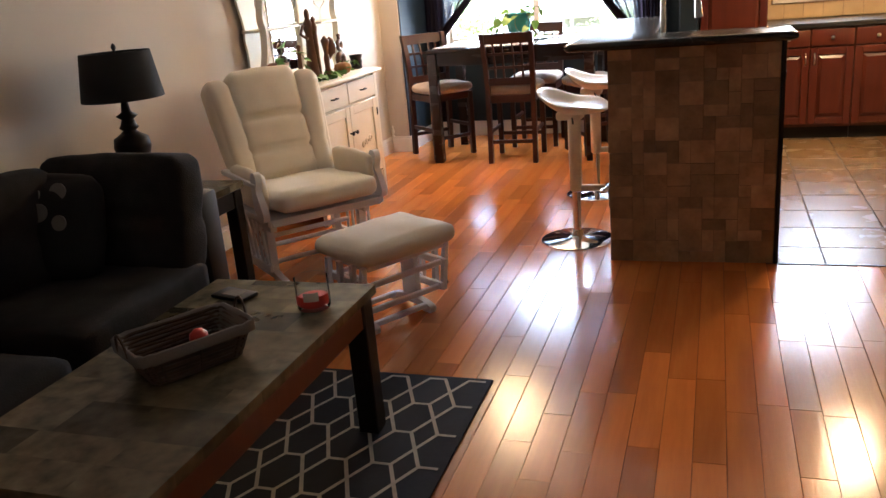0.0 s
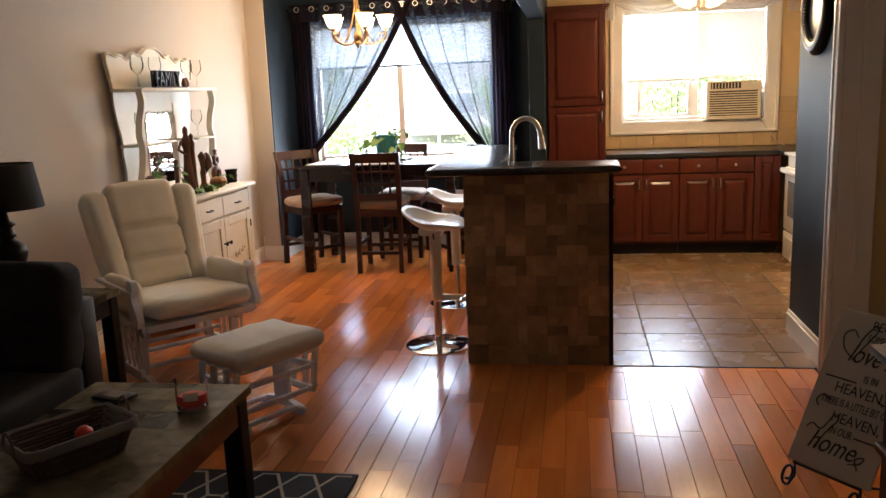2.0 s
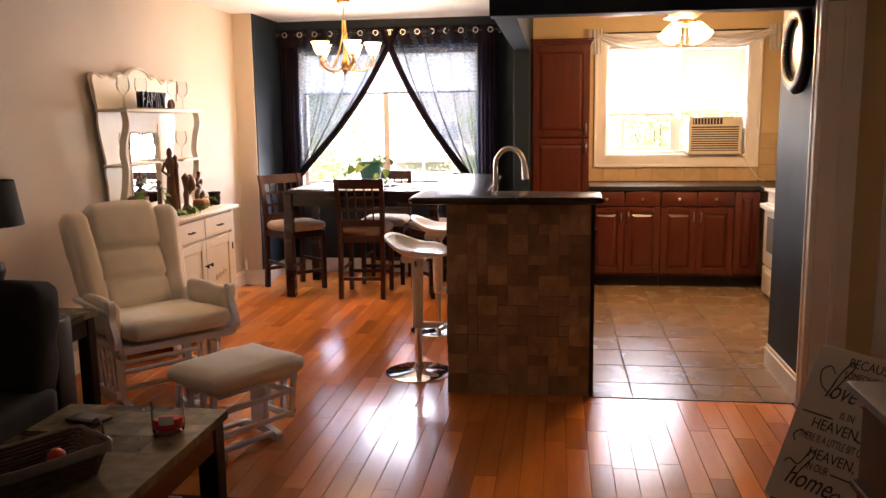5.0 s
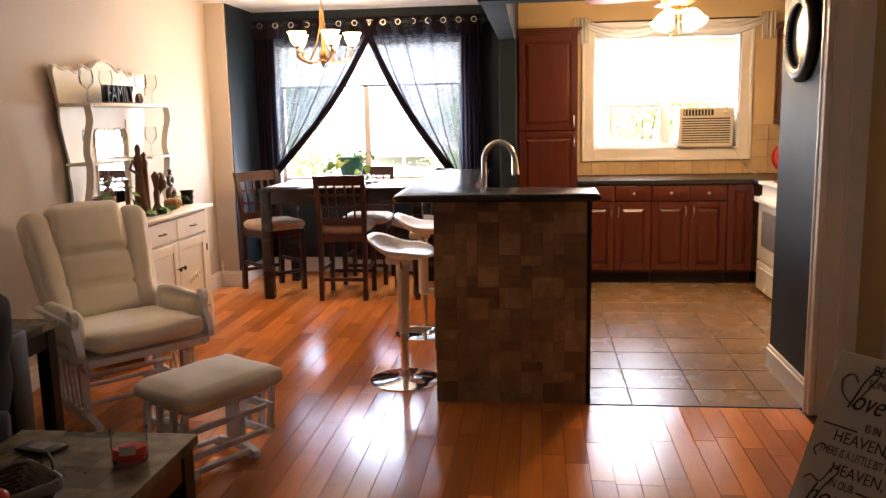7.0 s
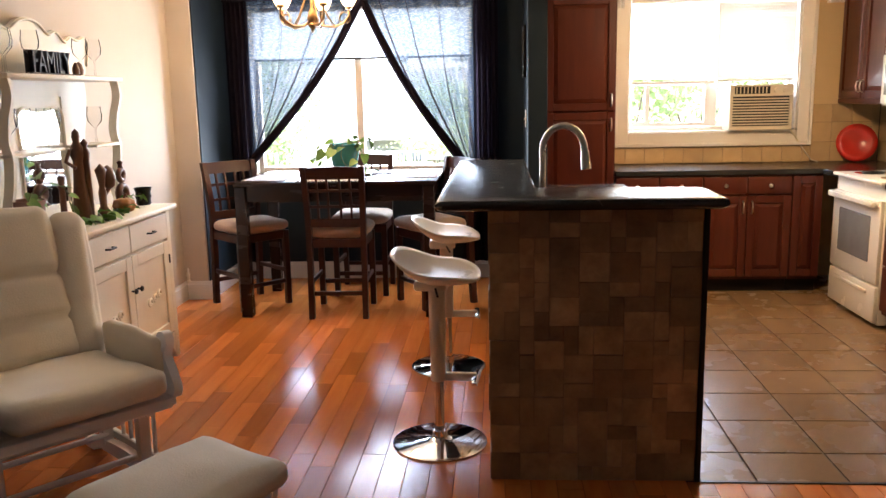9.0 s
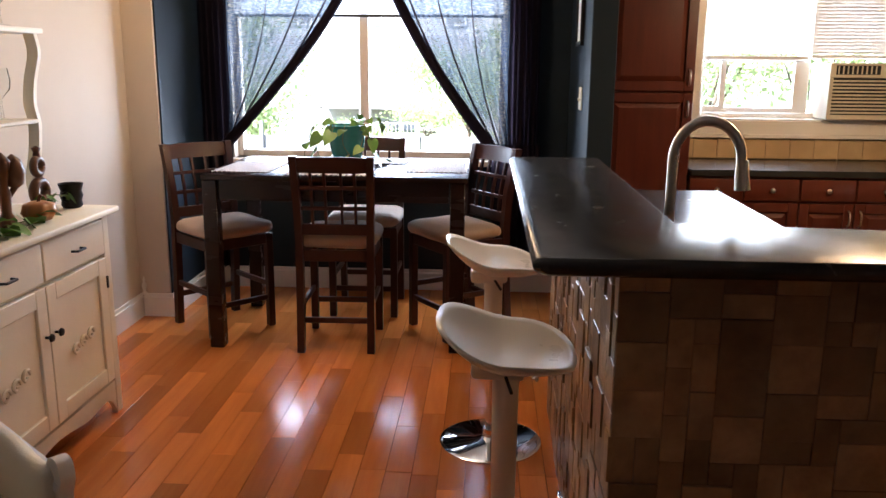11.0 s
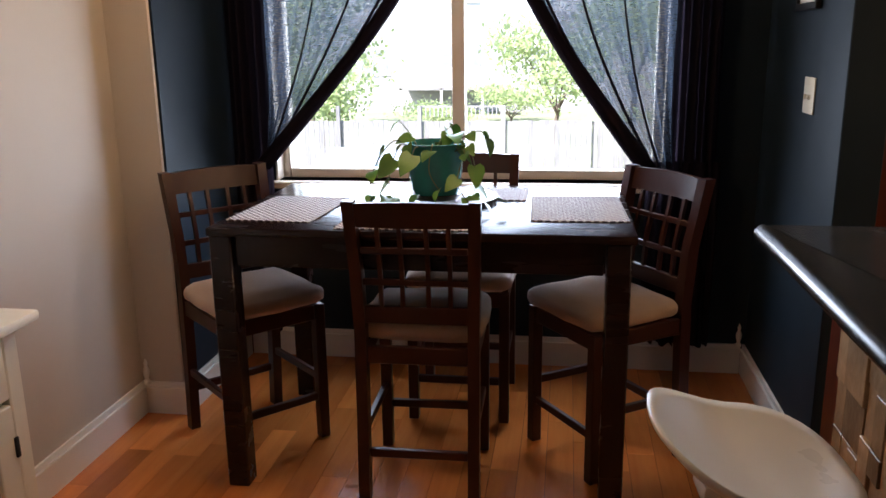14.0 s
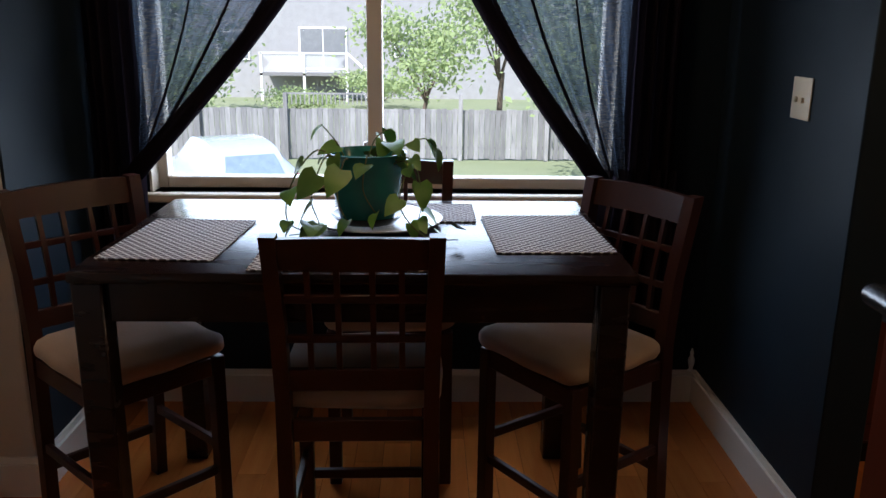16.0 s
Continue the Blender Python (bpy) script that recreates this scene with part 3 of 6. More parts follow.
part("toe_kick", boxes((-0.098, 0.49, 4.05, 6.10, 0, 0.09)), "black_wood", cab)
for y in (4.36, 4.98, 5.54):
    part("door", box(0.55, 0.57, y - 0.27, y + 0.26, 0.12, 0.86, 0.004), "cherry", cab)
part("towel_rail", tube([(0.57, 5.0, 0.74), (0.615, 5.0, 0.74), (0.615, 5.45, 0.74), (0.57, 5.45, 0.74)], 0.008), "black_metal", cab)
low = thing("sink_counter", pose(0, 0, 0), "black laminate counter around the steel sink", "countertop")
part("top", boxes((-0.098, 0.585, 4.032, 4.25, 0.878, 0.915), (-0.098, 0.585, 4.91, 6.12, 0.878, 0.915), (-0.098, 0.06, 4.25, 4.91, 0.878, 0.915),
                  (0.50, 0.585, 4.25, 4.91, 0.878, 0.915)), "laminate", low)
snk = thing("sink", pose(0.28, 4.58, 0.74), "stainless steel kitchen sink set in the counter", "sink")
part("basin", boxes((-0.22, 0.22, -0.33, 0.33, 0, 0.012), (-0.22, -0.208, -0.33, 0.33, 0.012, 0.172), (0.208, 0.22, -0.33, 0.33, 0.012, 0.172),
                    (-0.208, 0.208, -0.33, -0.318, 0.012, 0.172), (-0.208, 0.208, 0.318, 0.33, 0.012, 0.172)), "nickel", snk)
part("rim", boxes((-0.235, 0.235, -0.345, -0.318, 0.176, 0.182), (-0.235, 0.235, 0.318, 0.345, 0.176, 0.182), (-0.235, -0.208, -0.318, 0.318, 0.176, 0.182),
                  (0.208, 0.235, -0.318, 0.318, 0.176, 0.182)), "nickel", snk)
part("drain", moved(lathe([(0.04, 0.0), (0.045, 0.004), (0.02, 0.005)], 20), pose(0, 0, 0.012)), "chrome", snk)
bar = thing("bar_counter", pose(0, 0, 0), "black laminate L-shaped raised bar top with a rounded edge", "countertop")
_o = [(-0.425, 3.80), (-0.395, 3.772), (0.585, 3.772), (0.611, 3.79), (0.611, 4.13), (-0.045, 4.20), (-0.045, 5.65), (-0.42, 5.65), (-0.425, 5.64)]
_b = flat(_o, 0.04)
bmesh.ops.bevel(_b, geom=[e for e in _b.edges if abs(e.verts[0].co.z - e.verts[1].co.z) < 1e-5], offset=0.0185, segments=4, affect="EDGES", profile=0.45)
part("top", moved(_b, pose(0, 0, 1.078)), "laminate", bar)
fc = thing("faucet", pose(-0.005, 4.48, 0.915, 0, 0, -12), "brushed nickel gooseneck kitchen faucet", "faucet")
part("base", lathe([(0.03, 0), (0.03, 0.01), (0.022, 0.02), (0.022, 0.10), (0.017, 0.12)], 18), "nickel", fc)
arc = [(0, 0, 0.1), (0, 0, 0.27)] + [(0.09 - 0.09 * math.cos(a), 0, 0.33 + 0.105 * math.sin(a)) for a in np.linspace(0, math.pi, 14)] + [(0.182, 0, 0.30)]
part("spout", tube(arc, 0.0145, 12), "nickel", fc)
part("spray_head", tube([(0.182, 0, 0.33), (0.184, 0, 0.29), (0.188, 0, 0.25)], 0.017, 12, 0.022), "nickel", fc)
part("lever", tube([(0, -0.02, 0.075), (0.01, -0.05, 0.085), (0.02, -0.10, 0.12)], 0.007, 8), "nickel", fc)


# ---- bar stools ----
def bar_stool(m, height):
    s = thing("bar_stool", m, "white moulded plastic bar stool on a round chrome base", "stool", "bar stools")
    part("base", lathe([(0.205, 0), (0.205, 0.006), (0.19, 0.012), (0.06, 0.022), (0.034, 0.03), (0.03, 0.06)], 48), "chrome", s)
    part("post", lathe([(0.023, 0.02), (0.023, 0.40)], 20), "chrome", s)
    part("sleeve", lathe([(0.029, 0.285), (0.033, 0.29), (0.036, height - 0.09), (0.04, height - 0.06)], 20), "white_plastic", s)
    ft = part("footrest", box(0.02, 0.165, -0.013, 0.013, 0.285, 0.322, 0.008, 2), "white_plastic", s)
    part("rest_bar", box(0.150, 0.178, -0.09, 0.09, 0.292, 0.312, 0.006, 2), "chrome", ft)
    part("lever", tube([(0.0, -0.04, height - 0.09), (0.02, -0.11, height - 0.11)], 0.005, 6), "black_metal", s)
    bm = bmesh.new()
    n, k = 40, 9
    rings = []
    for side in (0, 1):
        for j in range(k + 1):
            r = j / k
            ring = []
            for i in range(n):
                a = i * math.tau / n
                x = 0.185 * math.copysign(abs(math.cos(a)) ** 0.8, math.cos(a)) * r
                y = 0.205 * math.copysign(abs(math.sin(a)) ** 0.8, math.sin(a)) * r
                lift = 0.10 * max(0.0, -x / 0.185) ** 1.7 + 0.022 * (x / 0.185) ** 2 * (x > 0) * -0.4
                lift += 0.030 * (y / 0.205) ** 2
                t = 0.012 + 0.028 * (1 - r ** 3)
                ring.append(bm.verts.new((x, y, height - 0.035 + lift - (t if side else 0))))
            rings.append(ring)
    top, bot = rings[:k + 1], rings[k + 1:]
    for grp in (top, bot):
        for a, b in zip(grp, grp[1:]):
            for i in range(n):
                bm.faces.new((a[i], a[(i + 1) % n], b[(i + 1) % n], b[i]))
    for i in range(n):
        bm.faces.new((top[-1][i], top[-1][(i + 1) % n], bot[-1][(i + 1) % n], bot[-1][i]))
    bmesh.ops.remove_doubles(bm, verts=bm.verts[:], dist=0.0006)
    part("seat", bm, "white_plastic", s, smooth=True)
    part("seat_mount", box(-0.09, 0.05, -0.05, 0.05, height - 0.105, height - 0.06, 0.012, 2), "white_plastic", s)
    return s


bar_stool(pose(-0.46, 4.245, 0, 0, 0, -4), 0.79)
bar_stool(pose(-0.485, 5.265, 0, 0, 0, 3), 0.78)


# ---- dining set ----
tb = thing("dining_table", pose(0, 0, 0), "espresso wooden counter-height dining table", "table")
_t = box(-1.985, -0.612, 6.272, 7.15, 0.908, 0.936, 0.006, 2)
part("tabletop", _t, "table_wood", tb)
for x in (-1.945, -0.665):
    for y in (6.325, 7.095):
        part("leg", moved(boxes((-0.038, 0.038, -0.038, 0.038, 0, 0.907), bevel=0.005), pose(x, y, 0)), "table_wood", tb)
for r in ((-1.90, -0.71, 6.31, 6.335), (-1.90, -0.71, 7.085, 7.11), (-1.96, -1.935, 6.37, 7.05), (-0.675, -0.65, 6.37, 7.05)):
    part("apron", box(*r, 0.80, 0.907, 0.002), "table_wood", tb)


def dining_chair(m):
    """Stands on the origin and faces +y."""
    c = thing("dining_chair", m, "espresso lattice-back counter chair with beige suede seat", "chair", "chairs round the dining table")
    for sx in (-1, 1):
        x = sx * 0.185
        pts = [(x, -0.215, 0.0), (x, -0.195, 0.30), (x, -0.185, 0.60), (x * 1.02, -0.20, 0.80), (x * 1.06, -0.25, 1.042)]
        bm = bmesh.new()
        rows = []
        for px, py, pz in pts:
            h = 0.019
            rows.append([bm.verts.new((px + a * h, py + b * 0.022, pz)) for a, b in ((-1, -1), (1, -1), (1, 1), (-1, 1))])
        for a, b in zip(rows, rows[1:]):
            for i in range(4):
                bm.faces.new((a[i], a[(i + 1) % 4], b[(i + 1) % 4], b[i]))
        bm.faces.new(rows[0][::-1]), bm.faces.new(rows[-1])
        part("back_leg", bm, "dark_wood", c)
        part("front_leg", moved(boxes((-0.02, 0.02, -0.02, 0.02, 0, 0.55), bevel=0.003), pose(x, 0.19, 0)), "dark_wood", c)
        part("side_stretcher", box(x - 0.010, x + 0.010, -0.18, 0.17, 0.235, 0.265, 0.003), "dark_wood", c)
        part("side_rail", box(x - 0.011, x + 0.011, -0.17, 0.17, 0.49, 0.55, 0.003), "dark_wood", c)
    part("front_stretcher", box(-0.165, 0.165, 0.18, 0.20, 0.16, 0.19, 0.003), "dark_wood", c)
    part("back_stretcher", box(-0.165, 0.165, -0.215, -0.195, 0.16, 0.19, 0.003), "dark_wood", c)
    part("front_rail", box(-0.165, 0.165, 0.18, 0.202, 0.49, 0.55, 0.003), "dark_wood", c)
    part("back_rail", box(-0.165, 0.165, -0.20, -0.178, 0.49, 0.55, 0.003), "dark_wood", c)
    seat = moved(cushion(0.415, 0.39, 0.075, 0.036, 0.020, 10), pose(0, 0.035, 0.59))
    part("seat", seat, "suede", c, smooth=True)

    def back_y(z):
        return -0.187 - 0.015 * (z - 0.60) / 0.2 if z < 0.8 else -0.202 - 0.05 * (z - 0.80) / 0.22

    crest = bmesh.new()
    cols = []
    for i in range(13):
        u = i / 12 * 2 - 1
        bow = -0.014 * (1 - u * u)
        cols.append([crest.verts.new((u * 0.176, back_y(z) + bow + dy, z + (0.006 * (1 - u * u) if z > 1 else 0)))
                     for z, dy in ((0.958, -0.010), (1.036, -0.010), (1.036, 0.010), (0.958, 0.010))])
    for a, b in zip(cols, cols[1:]):
        for i in range(4):
            crest.faces.new((a[i], a[(i + 1) % 4], b[(i + 1) % 4], b[i]))
    crest.faces.new(cols[0]), crest.faces.new(cols[-1][::-1])
    part("crest_rail", crest, "dark_wood", c)
    for z in (0.770, 0.878):
        part("lattice_rail", box(-0.17, 0.17, back_y(z) - 0.007, back_y(z) + 0.007, z - 0.010, z + 0.010, 0.002), "dark_wood", c)
    part("lower_rail", box(-0.17, 0.17, back_y(0.66) - 0.010, back_y(0.66) + 0.010, 0.630, 0.688, 0.003), "dark_wood", c)
    for x in (-0.112, -0.042, 0.042, 0.112):
        part("slat", tube([(x, back_y(0.67) + 0.001, 0.67), (x, back_y(0.80) + 0.001, 0.80), (x, back_y(0.96) + 0.001, 0.96)], 0.010, 4), "dark_wood", c)
    return c


ch = dining_chair(pose(-1.30, 6.48, 0, 0, 0, 1))
copy_thing(ch, pose(-2.025, 6.70, 0, 0, 0, -133))
copy_thing(ch, pose(-0.67, 6.73, 0, 0, 0, 125))
copy_thing(ch, pose(-1.245, 7.10, 0, 0, 0, 180))


# ---- table dressing ----
def lattice_material(name, ground, line, pitch, width):
    m = bpy.data.materials.new(name)
    m.use_nodes = True
    N, L = m.node_tree.nodes, m.node_tree.links
    p = N["Principled BSDF"]
    tc, sx = N.new("ShaderNodeTexCoord"), N.new("ShaderNodeSeparateXYZ")
    L.new(tc.outputs["Object"], sx.inputs[0])

    def op(kind, a, b):
        q = N.new("ShaderNodeMath")
        q.operation = kind
        for i, v in enumerate((a, b)):
            if isinstance(v, (int, float)):
                q.inputs[i].default_value = v
            elif v is not None:
                L.new(v, q.inputs[i])
        return q.outputs[0]

    k = math.tau / pitch
    a = op("SINE", op("MULTIPLY", op("ADD", sx.outputs[0], sx.outputs[1]), k), None)
    b = op("SINE", op("MULTIPLY", op("SUBTRACT", sx.outputs[0], sx.outputs[1]), k), None)
    hit = op("LESS_THAN", op("MINIMUM", op("ABSOLUTE", a, None), op("ABSOLUTE", b, None)), width)
    mix = N.new("ShaderNodeMix")
    mix.data_type = "RGBA"
    mix.inputs[6].default_value, mix.inputs[7].default_value = (*ground, 1), (*line, 1)
    L.new(hit, mix.inputs[0])
    L.new(mix.outputs[2], p.inputs["Base Color"])
    p.inputs["Roughness"].default_value = 0.9
    n, bp = N.new("ShaderNodeTexNoise"), N.new("ShaderNodeBump")
    n.inputs["Scale"].default_value = 400
    bp.inputs["Strength"].default_value, bp.inputs["Distance"].default_value = 0.3, 0.002
    L.new(n.outputs[0], bp.inputs["Height"])
    L.new(bp.outputs[0], p.inputs["Normal"])
    return m


M["mat_cloth"] = lattice_material("woven_placemat", (0.10, 0.075, 0.085), (0.80, 0.78, 0.76), 0.052, 0.33)
for cx, cy, w, d, r in ((-1.80, 6.60, 0.30, 0.44, -3), (-0.79, 6.68, 0.32, 0.44, 2), (-1.335, 6.43, 0.45, 0.28, 0), (-1.20, 6.94, 0.45, 0.26, 0)):
    pm = thing("placemat", pose(cx, cy, 0.937, 0, 0, r), "brown and white lattice woven placemat on the dining table", "placemat", "placemats")
    part("cloth", box(-w / 2 + 0.006, w / 2 - 0.006, -d / 2 + 0.006, d / 2 - 0.006, 0, 0.0032, 0.001), "mat_cloth", pm)
    for q in ((-w / 2, w / 2, -d / 2, -d / 2 + 0.006), (-w / 2, w / 2, d / 2 - 0.006, d / 2), (-w / 2, -w / 2 + 0.006, -d / 2 + 0.006, d / 2 - 0.006), (w / 2 - 0.006, w / 2, -d / 2 + 0.006, d / 2 - 0.006)):
        part("hem", box(*q, 0, 0.0042, 0.001), "mat_cloth", pm)

pl = thing("serving_plate", pose(-1.27, 6.80, 0.942), "large white glossy plate under the plant", "plate")
part("plate", lathe([(0.10, 0), (0.12, 0.003), (0.19, 0.010), (0.192, 0.014), (0.12, 0.007), (0.05, 0.006)], 36), "white_enamel", pl)


def leaf_mesh(size, seed):
    """A heart-shaped leaf folded along its rib, tip along +y."""
    bm = bmesh.new()
    r = random.Random(seed)
    half = [(0.0, 0.0), (0.30, -0.10), (0.46, 0.12), (0.43, 0.42), (0.26, 0.75), (0.0, 1.08)]
    fold = r.uniform(0.08, 0.25)
    droop = r.uniform(0.1, 0.35)
    mid = [bm.verts.new((0, y * size, -droop * size * (y ** 2))) for y in (0.0, 0.12, 0.42, 0.75, 1.08)]
    for s in (-1, 1):
        e = [bm.verts.new((s * x * size, y * size, (fold * x - droop * max(y, 0) ** 2) * size)) for x, y in half[1:5]]
        bm.faces.new((mid[0], e[0], e[1], mid[1]))
        bm.faces.new((mid[1], e[1], e[2], mid[2]))
        bm.faces.new((mid[2], e[2], e[3], mid[3]))
        bm.faces.new((mid[3], e[3], mid[4]))
    return bm


leaf_shared = [mesh_of(leaf_mesh(s, i), "leaf", "leaf", True) for i, s in enumerate((0.050, 0.060, 0.072, 0.082, 0.045))]


def vine(parent, pts, r, leaves, seed, z_min=0.0):
    rr = random.Random(seed)
    ctrl = [Vector(p) for p in pts]
    line = []
    for i in range(len(ctrl) - 1):
        p0, p1, p2, p3 = ctrl[max(i - 1, 0)], ctrl[i], ctrl[i + 1], ctrl[min(i + 2, len(ctrl) - 1)]
        for k in range(6):
            t = k / 6
            line.append(0.5 * ((2 * p1) + (p2 - p0) * t + (2 * p0 - 5 * p1 + 4 * p2 - p3) * t * t + (3 * p1 - p0 - 3 * p2 + p3) * t ** 3))
    line.append(ctrl[-1])
    part("vine", tube(line, r, 5, r * 0.6), "stem", parent, smooth=True)
    for k in range(leaves):
        q = line[min(len(line) - 1, int((k + 0.9) / leaves * (len(line) - 1)))]
        ob = new("leaf", leaf_shared[rr.randrange(len(leaf_shared))])
        ob.parent = parent
        out = Vector((q.x, q.y, 0)).normalized() if Vector((q.x, q.y, 0)).length > 0.02 else Vector((1, 0, 0))
        yaw = math.degrees(math.atan2(-out.x, out.y)) + rr.uniform(-60, 60)
        ob.matrix_basis = pose(q.x, q.y, max(q.z, z_min + 0.03), rr.uniform(-60, 10), rr.uniform(-35, 35), yaw)


pot = thing("potted_plant", pose(-1.30, 6.74, 0.956), "trailing green pothos in a teal glazed pot with dark saucer", "plant")
part("saucer", lathe([(0.07, 0), (0.085, 0.003), (0.108, 0.026), (0.104, 0.027), (0.08, 0.01), (0.02, 0.008)], 32), "black_glass", pot)
part("pot", lathe([(0.072, 0.012), (0.078, 0.012), (0.098, 0.10), (0.108, 0.185), (0.116, 0.205), (0.110, 0.207), (0.102, 0.185), (0.095, 0.15)], 36), "teal", pot, "teal glazed pot")
part("soil", lathe([(0.001, 0.17), (0.100, 0.17), (0.100, 0.165)], 24), "soil", pot)
vr = random.Random(5)
vine(pot, [(-0.05, -0.02, 0.17), (-0.08, -0.05, 0.24), (-0.12, -0.06, 0.29)], 0.0028, 2, 1)
vine(pot, [(-0.06, -0.05, 0.17), (-0.13, -0.08, 0.22), (-0.20, -0.10, 0.13), (-0.21, -0.13, 0.03), (-0.13, -0.16, 0.0)], 0.0028, 5, 2)
vine(pot, [(-0.05, -0.06, 0.17), (-0.10, -0.12, 0.21), (-0.14, -0.15, 0.10), (-0.12, -0.17, 0.02), (-0.20, -0.17, 0.0)], 0.0025, 5, 3)
vine(pot, [(0.0, -0.06, 0.17), (0.01, -0.12, 0.21), (0.0, -0.14, 0.12), (0.04, -0.15, 0.05)], 0.0025, 2, 4)
vine(pot, [(0.05, -0.03, 0.17), (0.11, -0.05, 0.23), (0.17, -0.05, 0.25), (0.20, -0.06, 0.22)], 0.0025, 4, 5)
vine(pot, [(0.05, -0.05, 0.17), (0.13, -0.09, 0.20), (0.16, -0.12, 0.10), (0.15, -0.13, 0.03)], 0.0025, 5, 6)
vine(pot, [(0.06, -0.05, 0.17), (0.12, -0.11, 0.19), (0.10, -0.15, 0.08), (0.17, -0.18, 0.0), (0.26, -0.19, -0.005)], 0.0025, 6, 7)
vine(pot, [(0.0, 0.05, 0.17), (0.02, 0.08, 0.23), (0.06, 0.10, 0.26)], 0.0025, 3, 8)
vine(pot, [(-0.03, -0.05, 0.17), (-0.05, -0.125, 0.20), (-0.07, -0.14, 0.10), (-0.04, -0.15, 0.03)], 0.0025, 2, 9)
vine(pot, [(0.02, 0.0, 0.17), (0.04, -0.02, 0.23), (0.08, -0.03, 0.235)], 0.0025, 4, 10)


# ---- kitchen ----
def panel_door(parent, w, h, m, mat="cherry", name="door"):
    """A raised-panel door in the xz plane, facing -y, its lower left front corner on the origin."""
    s = 0.055
    b = boxes((0, s, 0, 0.018, 0, h), (w - s, w, 0, 0.018, 0, h), (s, w - s, 0, 0.018, 0, s), (s, w - s, 0, 0.018, h - s, h), bevel=0.003)
    d = part(name, b, mat, parent, "", m)
    bm = bmesh.new()
    g = 0.03
    lo = [bm.verts.new(p) for p in ((s, 0.017, s), (w - s, 0.017, s), (w - s, 0.017, h - s), (s, 0.017, h - s))]
    hi = [bm.verts.new(p) for p in ((s + g, 0.003, s + g), (w - s - g, 0.003, s + g), (w - s - g, 0.003, h - s - g), (s + g, 0.003, h - s - g))]
    bm.faces.new(hi)
    for i in range(4):
        bm.faces.new((lo[i], lo[(i + 1) % 4], hi[(i + 1) % 4], hi[i]))
    part("panel", bm, mat, d, smooth=False)
    return d


def pull(parent, x, z):
    part("handle", tube([(x, 0.0, z), (x, -0.022, z + 0.012), (x, -0.028, z + 0.045), (x, -0.022, z + 0.078), (x, 0.0, z + 0.09)], 0.0055, 8), "nickel", parent, "brushed nickel handle", smooth=True)


def knob(parent, x, z, mat="nickel"):
    part("knob", moved(lathe([(0.006, 0), (0.006, 0.012), (0.015, 0.018), (0.014, 0.026), (0.004, 0.03)], 14), pose(x, 0, z, 90, 0, 0)), mat, parent, smooth=True)


def base_unit(m, w, doors, drawers=1, name="base_cabinet"):
    """A cherry base cabinet, front at y = 0 facing -y, depth 0.57."""
    c = thing(name, m, "dark cherry raised-panel base cabinet", "cabinet", "kitchen base cabinets")
    part("body", boxes((0.001, w - 0.001, 0.02, 0.58, 0.10, 0.876)), "cherry", c)
    part("toe_kick", boxes((0.001, w - 0.001, 0.07, 0.58, 0.0, 0.10)), "black_wood", c)
    dw = w / doors
    for k in range(doors):
        if drawers:
            dr = part("drawer", box(0.004, dw - 0.004, 0.0, 0.019, 0.737, 0.866, 0.008, 2), "cherry", c, "", pose(k * dw, 0, 0))
            knob(dr, dw / 2, 0.80)
        top = 0.725 if drawers else 0.868
        d = panel_door(c, dw - 0.006, top - 0.125, pose(k * dw + 0.003, 0, 0.125))
        if doors > 1:
            pull(d, dw - 0.035 if k % 2 == 0 else 0.03, top - 0.125 - 0.13)
    return c


base_unit(pose(0.652, 6.955, 0), 0.632, 2)
base_unit(pose(1.286, 6.955, 0), 0.632, 2)
base_unit(pose(1.920, 6.955, 0), 0.215, 1, 0)
du = thing("drawer_cabinet", pose(2.14, 5.985, 0, 0, 0, -90), "dark cherry base cabinet with three drawers", "cabinet", "kitchen base cabinets")
part("body", boxes((0.0, 0.60, 0.02, 0.60, 0.10, 0.876), (0.60, 1.36, 0.02, 0.60, 0.10, 0.876)), "cherry", du)
part("toe_kick", boxes((0.0, 1.36, 0.07, 0.60, 0.0, 0.10)), "black_wood", du)
for z0, z1 in ((0.125, 0.40), (0.41, 0.70), (0.71, 0.868)):
    dr = part("drawer", box(0.004, 0.596, 0, 0.019, z0, z1, 0.004), "cherry", du)
    knob(dr, 0.30, (z0 + z1) / 2)
for k in range(2):
    panel_door(du, 0.37, 0.74, pose(0.605 + 0.378 * k, 0, 0.125))

kc = thing("kitchen_counter", pose(0, 0, 0), "dark speckled laminate counter along the kitchen wall", "countertop")
part("top", boxes((0.652, 2.12, 6.935, 7.548, 0.878, 0.915), (2.12, 2.758, 6.735, 7.548, 0.878, 0.915), bevel=0.004), "laminate", kc)
kc2 = thing("side_counter", pose(0, 0, 0), "dark laminate counter beside the stove", "countertop")
part("top", box(2.12, 2.758, 4.605, 5.985, 0.878, 0.915, 0.006, 2), "laminate", kc2)

pn = thing("pantry_cabinet", pose(0.14, 6.975, 0), "tall dark cherry pantry cabinet with crown moulding", "cabinet")
part("body", boxes((0, 0.508, 0.02, 0.57, 0.10, 2.17)), "cherry", pn)
part("toe_kick", boxes((0, 0.508, 0.07, 0.57, 0.0, 0.10)), "black_wood", pn)
part("crown", boxes((-0.006, 0.514, -0.004, 0.57, 2.17, 2.185), (-0.016, 0.526, -0.016, 0.57, 2.185, 2.20), (-0.028, 0.54, -0.03, 0.57, 2.20, 2.215), bevel=0.002), "cherry", pn)
